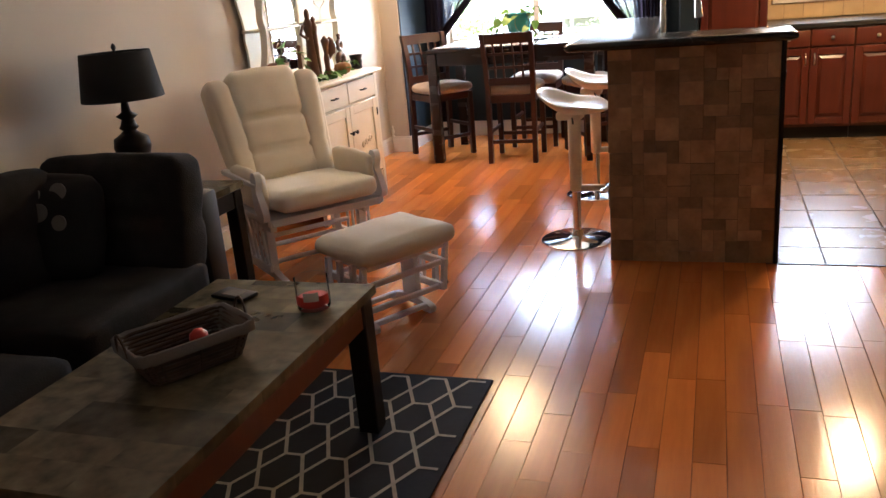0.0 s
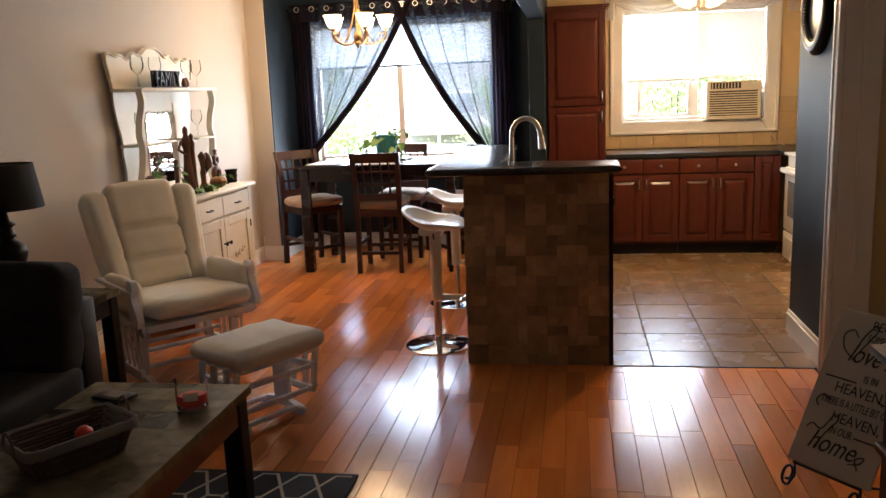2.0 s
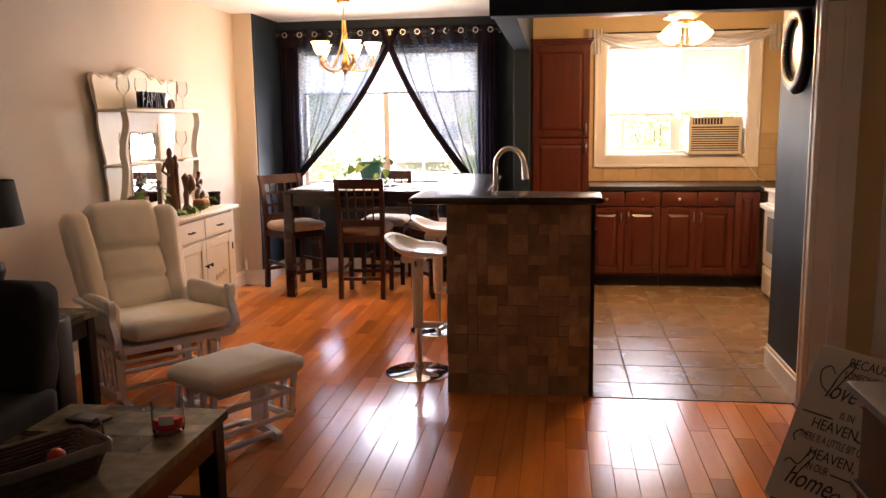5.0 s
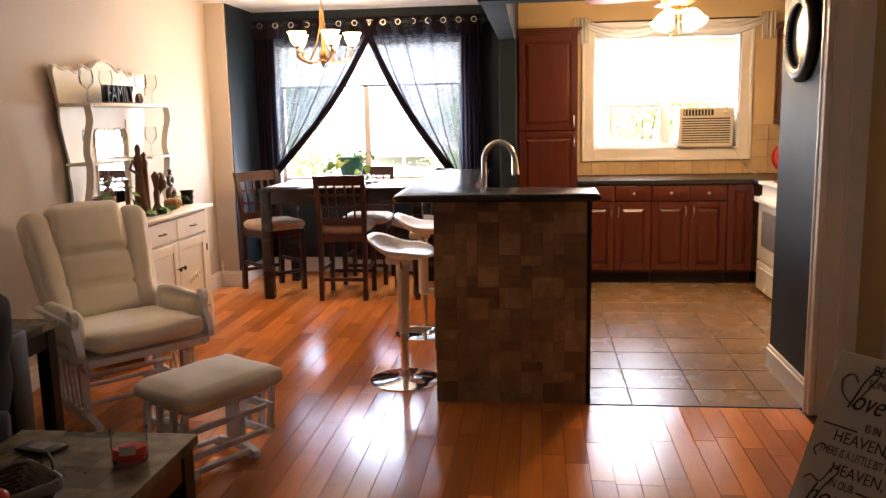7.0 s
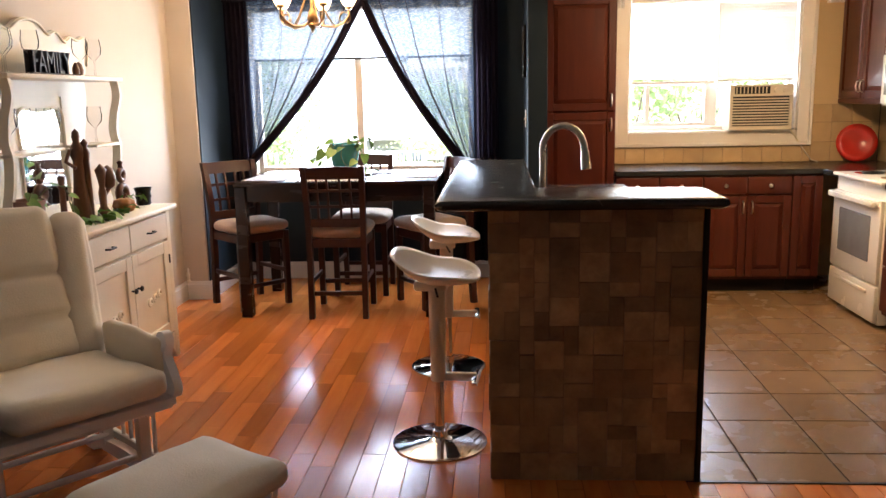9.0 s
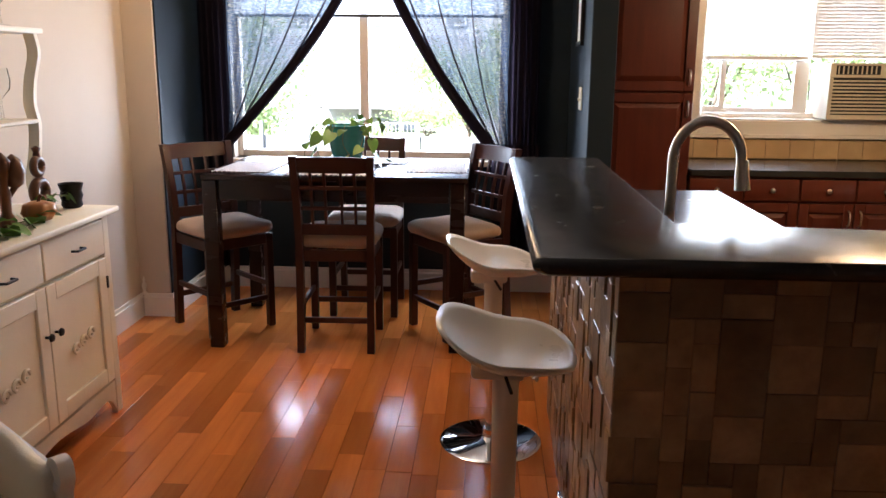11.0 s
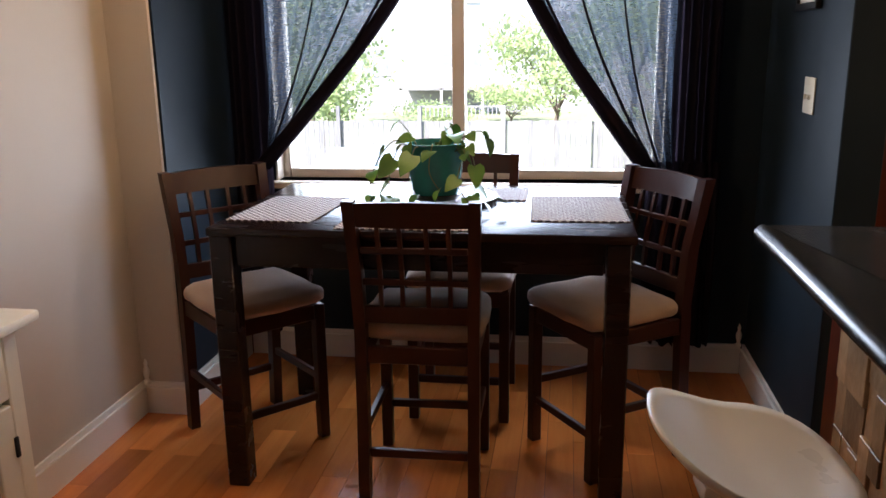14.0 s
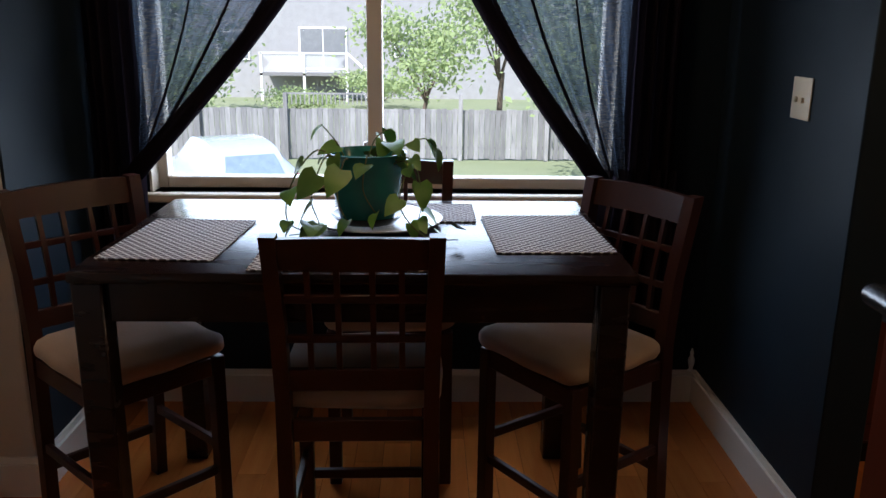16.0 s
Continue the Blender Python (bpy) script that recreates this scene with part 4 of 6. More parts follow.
for z0, z1, hz in ((0.12, 1.345, 1.09), (1.355, 2.155, 0.03)):
    d = panel_door(pn, 0.498, z1 - z0, pose(0.005, 0, z0))
    pull(d, 0.47, hz)


def upper(m, w, h, doors, label):
    c = thing("wall_cabinet", m, label, "cabinet", "kitchen wall cabinets")
    part("body", boxes((0, w, 0.02, 0.33, 0, h)), "cherry", c)
    part("light_rail", box(0, w, 0.0, 0.03, -0.035, 0, 0.003), "cherry", c)
    part("crown", boxes((-0.004, w + 0.004, -0.02, 0.33, h, h + 0.02), (-0.008, w + 0.008, -0.035, 0.33, h + 0.02, h + 0.04)), "cherry", c)
    for k in range(doors):
        d = panel_door(c, w / doors - 0.006, h - 0.01, pose(k * w / doors + 0.003, 0, 0.005))
        pull(d, w / doors - 0.035 if k % 2 == 0 else 0.03, 0.04)
    return c


upper(pose(2.425, 7.546, 1.40, 0, 0, -90), 0.81, 0.80, 2, "dark cherry wall cabinet beside the microwave")
upper(pose(2.425, 6.733, 1.82, 0, 0, -90), 0.735, 0.38, 2, "short dark cherry wall cabinet above the microwave")

mw = thing("microwave", pose(2.375, 6.728, 1.36, 0, 0, -90), "white over-the-range microwave oven", "microwave")
part("body", box(0, 0.72, 0.02, 0.38, 0, 0.415, 0.008, 2), "white_enamel", mw)
part("door", box(0.01, 0.53, 0.0, 0.024, 0.01, 0.335, 0.01, 2), "white_enamel", mw)
part("window", box(0.06, 0.42, -0.003, 0.002, 0.07, 0.27, 0.004), "oven_glass", mw)
part("handle", tube([(0.50, 0.0, 0.05), (0.50, -0.03, 0.07), (0.50, -0.03, 0.28), (0.50, 0.0, 0.30)], 0.009), "white_enamel", mw)
part("control_panel", box(0.545, 0.71, 0.004, 0.024, 0.01, 0.335, 0.005), "white_enamel", mw)
for k in range(7):
    part("vent_slat", box(0.02, 0.70, 0.008, 0.022, 0.345 + 0.009 * k, 0.350 + 0.009 * k, 0.001), "white_enamel", mw)

st = thing("stove", pose(2.115, 6.725, 0, 0, 0, -90), "white freestanding electric stove", "stove")
part("body", box(0, 0.73, 0.025, 0.64, 0.02, 0.895, 0.006), "white_enamel", st)
dr = part("oven_door", box(0.008, 0.722, 0.0, 0.03, 0.275, 0.80, 0.010, 2), "white_enamel", st)
part("window", box(0.13, 0.60, -0.003, 0.002, 0.40, 0.69, 0.006), "oven_glass", dr)
part("handle", boxes((0.03, 0.70, -0.05, -0.018, 0.755, 0.795), (0.03, 0.07, -0.02, 0.004, 0.755, 0.795), (0.66, 0.70, -0.02, 0.004, 0.755, 0.795), bevel=0.008), "white_enamel", dr)
dr = part("drawer", box(0.008, 0.722, 0.0, 0.03, 0.03, 0.262, 0.010, 2), "white_enamel", st)
part("grip", box(0.12, 0.61, -0.012, 0.004, 0.20, 0.225, 0.005), "white_enamel", dr)
part("cooktop", box(-0.002, 0.732, -0.012, 0.645, 0.895, 0.918, 0.008, 2), "white_enamel", st)
for x, y, r in ((0.19, 0.17, 0.09), (0.54, 0.17, 0.075), (0.19, 0.45, 0.075), (0.54, 0.45, 0.09)):
    b = part("burner", moved(lathe([(r + 0.02, 0), (r + 0.02, 0.003), (r, -0.001), (0.02, -0.001)], 28), pose(x, y, 0.919)), "chrome", st)
    coil = [((r - 0.015) * (1 - k / 90) * math.cos(k * 0.42) + x, (r - 0.015) * (1 - k / 90) * math.sin(k * 0.42) + y, 0.926) for k in range(75)]
    part("coil", tube(coil, 0.004, 5), "black_metal", b)
part("backguard", box(0, 0.73, 0.59, 0.64, 0.918, 1.08, 0.01, 2), "white_enamel", st)

rp = thing("serving_platter", pose(2.55, 7.45, 0.917, 77, 0, -18) @ Matrix.Diagonal((0.82, 0.82, 0.82, 1)), "round red ceramic platter leaning on the backsplash", "plate")
part("platter", moved(lathe([(0.09, 0), (0.10, 0.0), (0.125, 0.018), (0.175, 0.026), (0.178, 0.031), (0.12, 0.024), (0.095, 0.007), (0.001, 0.006)], 44), pose(0, 0.178, 0)), "red", rp, smooth=True)

ac = thing("air_conditioner", pose(1.58, 7.45, 1.175), "cream window air conditioner with louvred grille", "air conditioner")
part("case", box(0, 0.475, 0.012, 0.30, 0, 0.345, 0.008, 2), "ac", ac)
part("front_frame", boxes((0, 0.475, 0, 0.014, 0, 0.03), (0, 0.475, 0, 0.014, 0.255, 0.345), (0, 0.025, 0, 0.014, 0.03, 0.255), (0.45, 0.475, 0, 0.014, 0.03, 0.255), bevel=0.003), "ac", ac)
part("grille_back", boxes((0.025, 0.45, 0.0115, 0.013, 0.03, 0.255)), "black_metal", ac)
for k in range(10):
    part("louvre", box(0.026, 0.449, 0.001, 0.011, 0.038 + 0.0215 * k, 0.049 + 0.0215 * k, 0.001), "ac", ac)
part("vent", boxes((0.035, 0.30, -0.002, 0.0, 0.275, 0.33)), "black_metal", ac)
for k in range(9):
    part("vent_fin", boxes((0.045 + k * 0.028, 0.053 + k * 0.028, -0.005, -0.002, 0.278, 0.327)), "ac", ac)
for x in (0.345, 0.41):
    part("dial", moved(lathe([(0.018, 0), (0.016, 0.012), (0.002, 0.013)], 16), pose(x, 0, 0.30, 90, 0, 0)), "ac", ac)
part("cord", tube([(0.46, 0.03, 0.02), (0.50, 0.065, -0.02), (0.58, 0.080, -0.13), (0.66, 0.080, -0.24), (0.72, 0.085, -0.26)], 0.005, 6), "ivory", ac)

# swagged scarf on its thin rod above the kitchen window
sr = thing("window_scarf", pose(0, 0, 0), "white voile scarf swagged over a thin dark rod", "curtain")
part("rod", tube([(0.68, 7.47, 2.30), (2.36, 7.47, 2.30)], 0.007, 8), "black_metal", sr)
for x in (0.70, 2.34):
    part("rod_bracket", boxes((x - 0.006, x + 0.006, 7.47, 7.55, 2.288, 2.30)), "black_metal", sr)


def swag(x0, x1, z, sag, wide):
    bm = bmesh.new()
    nu, nv = 40, 10
    rows = []
    for i in range(nu + 1):
        u = i / nu
        row = []
        for j in range(nv + 1):
            v = j / nv
            drop = (sag * (0.55 + 0.45 * v) + wide * 0.25 * v) * math.sin(math.pi * u) ** 0.8 + wide * 0.35 * v
            row.append(bm.verts.new((x0 + (x1 - x0) * u, 7.455 + 0.018 * math.sin(v * 19 + 2 * u) - 0.02 * v, z - drop)))
        rows.append(row)
    for a, b in zip(rows, rows[1:]):
        for j in range(nv):
            bm.faces.new((a[j], a[j + 1], b[j + 1], b[j]))
    return bm


part("swag", swag(0.71, 1.52, 2.325, 0.11, 0.13), "scarf", sr, smooth=True)
part("swag", swag(1.50, 2.32, 2.325, 0.11, 0.13), "scarf", sr, smooth=True)
for x, s in ((0.70, -1), (2.32, 1)):
    part("tail", moved(folds(-0.06, 0.07, -0.20, 0.03, 4, 0.0, 0.014), pose(x, 7.45, 2.31, 0, 0, 0)), "scarf", sr, smooth=True)


def tulip(parent, m, r=0.06, h=0.11):
    part("shade", lathe([(0.022, 0.0), (0.034, 0.012), (r * 0.80, h * 0.45), (r * 0.9, h * 0.75), (r * 1.12, h), (r * 1.08, h), (r * 0.86, h * 0.75), (r * 0.72, h * 0.42), (0.012, 0.012)], 24, False), "bulb", parent, "lit frosted glass shade", m, True)


fan = thing("ceiling_fan", pose(1.25, 5.6, 0), "brass ceiling fan with lit frosted glass shades", "ceiling fan")
part("canopy", lathe([(0.07, 2.499), (0.065, 2.47), (0.03, 2.44), (0.012, 2.435)], 24), "bronze", fan)
part("rod", lathe([(0.012, 2.33), (0.012, 2.44)], 12), "bronze", fan)
part("motor", lathe([(0.02, 2.335), (0.09, 2.325), (0.12, 2.29), (0.12, 2.24), (0.09, 2.215), (0.05, 2.20), (0.045, 2.165), (0.02, 2.15)], 28), "bronze", fan)
for k in range(5):
    a = 20 + 72 * k
    bl = part("blade", flat([(0.19, -0.045), (0.60, -0.065), (0.635, -0.04), (0.635, 0.04), (0.60, 0.065), (0.19, 0.045)], 0.007), "fan_blade", fan, "", pose(0, 0, 2.262, 9, 0, a))
    part("blade_iron", boxes((0.09, 0.24, -0.018, 0.018, -0.006, -0.001)), "bronze", bl)
for k in range(4):
    a = math.radians(45 + 90 * k)
    x, y = 0.095 * math.cos(a), 0.095 * math.sin(a)
    part("lamp_arm", tube([(0.02 * math.cos(a), 0.02 * math.sin(a), 2.175), (x * 0.8, y * 0.8, 2.18), (x, y, 2.16)], 0.010), "bronze", fan)
    tulip(fan, pose(x, y, 2.165, 0, 0, 0) @ pose(0, 0, 0, 0, 0, math.degrees(a)) @ pose(0, 0, 0, 0, 145, 0), 0.062, 0.115)
part("pull_chain", tube([(0.0, 0, 2.15), (0.0, 0, 2.02)], 0.002, 5), "bronze", fan)
lamp("fan_bulbs", "POINT", pose(1.25, 5.6, 2.06), 8.0, (1.0, 0.66, 0.33), radius=0.09)

cd = thing("chandelier", pose(-1.37, 6.2, 0), "antique bronze five-arm chandelier with lit glass shades", "chandelier")
part("canopy", lathe([(0.06, 2.499), (0.055, 2.475), (0.02, 2.455)], 20), "bronze", cd)
part("chain", tube([(0, 0, 2.46), (0, 0, 2.33)], 0.006, 6), "bronze", cd)
part("column", lathe([(0.006, 2.34), (0.012, 2.32), (0.016, 2.28), (0.010, 2.25), (0.010, 2.05), (0.022, 2.02), (0.034, 1.985), (0.024, 1.955), (0.030, 1.945), (0.014, 1.92), (0.010, 1.905), (0.003, 1.893)], 18), "bronze", cd)
for k in range(5):
    a = radians(72 * k + 12)
    c, s = math.cos(a), math.sin(a)
    line = [(0.02, 1.965), (0.07, 1.935), (0.14, 1.93), (0.20, 1.955), (0.235, 2.0), (0.232, 2.035)]
    arm = part("arm", tube([(r * c, r * s, z) for r, z in line], 0.008, 8), "bronze", cd, smooth=True)
    part("scroll", tube([((0.205 + 0.035 * math.cos(t)) * c, (0.205 + 0.035 * math.cos(t)) * s, 1.985 + 0.035 * math.sin(t)) for t in np.linspace(-1.2, 4.2, 14)], 0.005, 6), "bronze", arm)
    part("stay", tube([(0.012 * c, 0.012 * s, 2.34), (0.018 * c, 0.018 * s, 2.22), (0.05 * c, 0.05 * s, 2.10), (0.10 * c, 0.10 * s, 1.99), (0.14 * c, 0.14 * s, 1.935)], 0.005, 6), "bronze", cd, smooth=True)
    part("cup", lathe([(0.006, 2.03), (0.024, 2.04), (0.024, 2.052), (0.018, 2.055)], 16), "bronze", cd, "", pose(0.232 * c, 0.232 * s, 0))
    tulip(cd, pose(0.232 * c, 0.232 * s, 2.052), 0.066, 0.105)
lamp("chandelier_bulbs", "POINT", pose(-1.37, 6.2, 2.22), 4.4, (1.0, 0.66, 0.33), radius=0.16)

rm = thing("round_mirror", pose(1.655, 4.22, 1.875, 0, -90, 0), "round mirror in a wide black beaded frame", "mirror")
part("frame", lathe([(0.155, 0.0), (0.235, 0.0), (0.238, 0.018), (0.215, 0.04), (0.185, 0.045), (0.165, 0.032), (0.155, 0.02)], 48, False), "black_wood", rm, smooth=True)
part("glass", lathe([(0.001, 0.012), (0.16, 0.012), (0.16, 0.010)], 40), "old_mirror", rm)
bead = mesh_of(lathe([(0.001, -0.006), (0.005, -0.003), (0.006, 0.0), (0.005, 0.004), (0.001, 0.006)], 8), "bead", "nickel", True)
for k in range(56):
    o = new("bead", bead)
    o.parent, o.location = rm, (0.163 * math.cos(k * math.tau / 56), 0.163 * math.sin(k * math.tau / 56), 0.034)

pic = thing("framed_picture", pose(-0.003, 7.08, 1.60, 0, 0, -90), "small black framed picture with pale mat", "picture")
part("frame", boxes((0, 0.26, -0.02, 0, 0, 0.025), (0, 0.26, -0.02, 0, 0.335, 0.36), (0, 0.025, -0.02, 0, 0.025, 0.335), (0.235, 0.26, -0.02, 0, 0.025, 0.335), bevel=0.003), "black_wood", pic)
part("mat_board", boxes((0.025, 0.235, -0.010, -0.006, 0.025, 0.335)), "paper", pic)
part("print", boxes((0.075, 0.185, -0.012, -0.010, 0.09, 0.27)), "greypaint", pic)
sw = thing("light_switch", pose(-0.001, 6.93, 1.25, 0, 0, -90), "ivory wall switch plate", "switch")
part("plate", box(0, 0.125, -0.006, 0, 0, 0.125, 0.003, 2), "ivory", sw)
for x in (0.040, 0.085):
    part("toggle", box(x - 0.004, x + 0.004, -0.016, -0.006, 0.05, 0.066, 0.002), "ivory", sw)


# ---- living room: hutch ----
def smooth_line(pts, n=6):
    """Catmull-Rom through 2D points."""
    out = []
    for i in range(len(pts) - 1):
        p0, p1, p2, p3 = (np.array(pts[max(0, min(len(pts) - 1, i + k))], float) for k in (-1, 0, 1, 2))
        for k in range(n):
            t = k / n
            out.append(tuple(0.5 * (2 * p1 + (p2 - p0) * t + (2 * p0 - 5 * p1 + 4 * p2 - p3) * t * t + (3 * p1 - p0 - 3 * p2 + p3) * t ** 3)))
    out.append(tuple(pts[-1]))
    return out


# local x runs along the wall (y in the room), front faces -y
hu = thing("hutch_cabinet", pose(-2.105, 4.42, 0, 0, 0, 90), "cream painted antique sideboard with two drawers and doors", "cabinet")
part("body", boxes((0.0, 1.06, 0.025, 0.45, 0.10, 0.875)), "cream_paint", hu)
part("top", box(-0.035, 1.115, -0.03, 0.455, 0.875, 0.902, 0.008, 2), "cream_paint", hu)
for x in (0.0, 1.01):
    part("stile", box(x, x + 0.05, 0.0, 0.03, 0.0, 0.875, 0.004), "cream_paint", hu)
    part("back_foot", boxes((x, x + 0.05, 0.40, 0.45, 0.0, 0.10)), "cream_paint", hu)
part("scalloped_apron", flat([(0.05, 0.15)] + smooth_line([(0.05, 0.02), (0.12, 0.085), (0.30, 0.075), (0.53, 0.10), (0.76, 0.075), (0.94, 0.085), (1.01, 0.02)]) + [(1.01, 0.15)], 0.02, "y"), "cream_paint", hu, "", pose(0, 0.004, 0))
for k in range(2):
    x = 0.055 + k * 0.478
    dw = part("drawer", box(x, x + 0.472, -0.004, 0.02, 0.715, 0.86, 0.005), "cream_paint", hu)
    part("handle", tube([(x + 0.20, -0.004, 0.785), (x + 0.205, -0.028, 0.785), (x + 0.265, -0.028, 0.785), (x + 0.27, -0.004, 0.785)], 0.005), "black_metal", dw)
    s = 0.065
    d = part("door", boxes((x + s, x + 0.472 - s, 0.008, 0.02, 0.165 + s, 0.70 - s)), "cream_paint", hu)
    for r in ((x, x + s, 0.165, 0.70), (x + 0.472 - s, x + 0.472, 0.165, 0.70)):
        part("door_stile", box(r[0], r[1], -0.004, 0.02, r[2], r[3], 0.003), "cream_paint", d)
    for z in (0.165, 0.70 - s):
        part("door_rail", box(x + s, x + 0.472 - s, -0.003, 0.019, z, z + s, 0.003), "cream_paint", d)
    kx = x + 0.44 if k == 0 else x + 0.03
    part("knob", moved(lathe([(0.005, 0), (0.006, 0.015), (0.016, 0.022), (0.013, 0.03), (0.002, 0.033)], 12), pose(kx, -0.004, 0.52, 90, 0, 0)), "black_metal", d, "black knob")
    part("hinge", boxes((x + (0.0 if k == 0 else 0.462), x + (0.01 if k == 0 else 0.472), -0.010, -0.004, 0.57, 0.62)), "black_metal", d)
    for q in range(3):
        cx = x + 0.236 + (q - 1) * 0.062
        part("carved_scroll", tube([(cx + 0.028 * math.cos(t) * (1 - t / 9), -0.002, 0.40 + 0.028 * math.sin(t) * (1 - t / 9) + 0.012 * q) for t in np.linspace(0, 6.2, 18)], 0.0065, 6), "cream_paint", d)

# upper shelf rack standing on it
up = thing("shelf_rack", pose(-2.105, 4.42, 0.903, 0, 0, 90), "cream painted shelf rack with scrolled crest and arched mirror", "shelf")
crest = smooth_line([(0.0, 0.70), (-0.03, 0.80), (-0.06, 0.92), (-0.02, 0.952), (0.05, 0.935), (0.12, 0.945), (0.20, 0.92), (0.28, 0.965), (0.36, 0.95), (0.45, 0.995),
                     (0.54, 1.01), (0.63, 0.995), (0.71, 0.95), (0.79, 0.965), (0.87, 0.92), (0.94, 0.945), (1.01, 0.935), (1.09, 0.952), (1.12, 0.92), (1.09, 0.80), (1.06, 0.70)])
part("crest", flat(crest, 0.022, "y"), "cream_paint", up, "", pose(0, 0.425, 0))
part("crest_moulding", tube([(x, 0.42, z - 0.012) for x, z in crest[6:-6]], 0.007, 6), "cream_paint", up, smooth=True)
wave = smooth_line([(0.0, 0.70), (-0.005, 0.62), (0.02, 0.50), (0.055, 0.38), (0.045, 0.30), (0.06, 0.20), (0.05, 0.10), (0.0, 0.0)])
part("back_panel", flat(wave + [(0.36, 0.0), (0.36, 0.70)], 0.015, "y"), "cream_paint", up, "", pose(0, 0.43, 0))
part("back_panel", flat([(1.06 - x, z) for x, z in wave] + [(0.79, 0.0), (0.79, 0.70)], 0.015, "y"), "cream_paint", up, "", pose(0, 0.43, 0))
for z0, z1 in ((0.0, 0.06), (0.62, 0.70)):
    part("back_rail", boxes((0.36, 0.79, 0.43, 0.445, z0, z1)), "cream_paint", up)
arch = [(0.0, 0.06), (0.0, 0.50)] + [(0.215 - 0.215 * math.cos(t), 0.50 + 0.07 * math.sin(t) + 0.02 * math.sin(3 * t)) for t in np.linspace(0.1, math.pi - 0.1, 16)] + [(0.43, 0.50), (0.43, 0.06)]
part("mirror", flat(arch, 0.004, "y"), "mirror", up, "silvered arched mirror", pose(0.36, 0.432, 0))
part("mirror_frame", tube([(0.36 + a, 0.43, b) for a, b in arch], 0.010, 6), "cream_paint", up)
part("mirror_spandrel", boxes((0.36, 0.79, 0.437, 0.445, 0.55, 0.62)), "cream_paint", up)
part("upper_shelf", box(-0.02, 1.10, 0.22, 0.445, 0.700, 0.722, 0.006, 2), "cream_paint", up)
for a, b in ((0.0, 0.37), (0.78, 1.07)):
    part("middle_shelf", box(a, b, 0.25, 0.43, 0.345, 0.362, 0.004), "cream_paint", up)
part("middle_shelf", box(0.37, 0.60, 0.33, 0.43, 0.345, 0.360, 0.004), "cream_paint", up)
for x in (0.0, 1.05):
    cur = smooth_line([(0.235, 0.70), (0.225, 0.62), (0.25, 0.52), (0.262, 0.42), (0.25, 0.34), (0.262, 0.22), (0.285, 0.10), (0.265, 0.0)])
    b = bmesh.new()
    rows = []
    for yy, zz in cur:
        rows.append([b.verts.new((x + dx, yy + dy, zz)) for dx, dy in ((0, 0), (0.024, 0), (0.024, 0.045), (0, 0.045))])
    for r0, r1 in zip(rows, rows[1:]):
        for i in range(4):
            b.faces.new((r0[i], r0[(i + 1) % 4], r1[(i + 1) % 4], r1[i]))
    part("scrolled_support", b, "cream_paint", up)


def text_mesh(body, size, depth, align="CENTER"):
    cu = bpy.data.curves.new("t", "FONT")
    cu.body, cu.size, cu.extrude, cu.align_x = body, size, depth, align
    ob = bpy.data.objects.new("t", cu)
    scene.collection.objects.link(ob)
    me = bpy.data.meshes.new_from_object(ob.evaluated_get(bpy.context.evaluated_depsgraph_get()))
    bpy.data.objects.remove(ob)
    bm = bmesh.new()
    bm.from_mesh(me)
    return bm


fs = thing("word_sign", pose(-2.40, 4.90, 1.627, 0, 0, 90), "black block letters spelling FAMILY on the shelf", "sign")
part("letters", moved(text_mesh("FAMILY", 0.135, 0.011), pose(0, 0, 0.008, 90, 0, 0) @ Matrix.Diagonal((0.80, 1.15, 1, 1))), "ink", fs, smooth=False)
part("base", box(-0.20, 0.20, -0.015, 0.02, 0, 0.008, 0.002), "ink", fs)
part("backing", box(-0.20, 0.20, 0.013, 0.018, 0.008, 0.115, 0.002), "black_metal", fs)


def wine_glass(m, s=1.0):
    g = thing("wine_glass", m, "clear stemmed wine glass on the shelf", "glass", "wine glasses")
    part("bowl", lathe([(0.032 * s, 0), (0.031 * s, 0.003), (0.006 * s, 0.008), (0.004 * s, 0.03 * s), (0.004 * s, 0.075 * s), (0.012 * s, 0.085 * s), (0.034 * s, 0.11 * s), (0.038 * s, 0.14 * s), (0.032 * s, 0.185 * s)], 24, False), "jar", g, smooth=True)
    return g


for x, y, z in ((4.50, -2.40, 1.627), (4.60, -2.45, 1.627), (4.68, -2.37, 1.627), (5.24, -2.42, 1.627), (5.35, -2.40, 1.627), (5.33, -2.42, 1.268), (4.52, -2.42, 1.268), (4.66, -2.43, 1.268), (4.86, -2.44, 1.266), (4.95, -2.45, 1.266)):
    wine_glass(pose(y, x, z), 1.08)
bt = part("butterfly_ornament", merge(moved(lathe([(0.001, -0.03), (0.02, -0.02), (0.024, 0), (0.016, 0.03), (0.001, 0.045)], 10), pose(0, 0.016, 0.03)), moved(lathe([(0.001, -0.03), (0.018, -0.02), (0.02, 0), (0.012, 0.03), (0.001, 0.04)], 10), pose(0, -0.018, 0.03))), "carved", None, "", pose(-2.40, 5.16, 1.627))
tagged(bt, "small brown carved ornament on the shelf", "ornament")

# figures and plants on the sideboard
TOPZ = 0.903


def ornament(name, bm, mat, x, y, label, cat, rz=0):
    o = part(name, bm, mat, None, "", pose(x, y, TOPZ, 0, 0, rz), True)
    return tagged(o, label, cat)


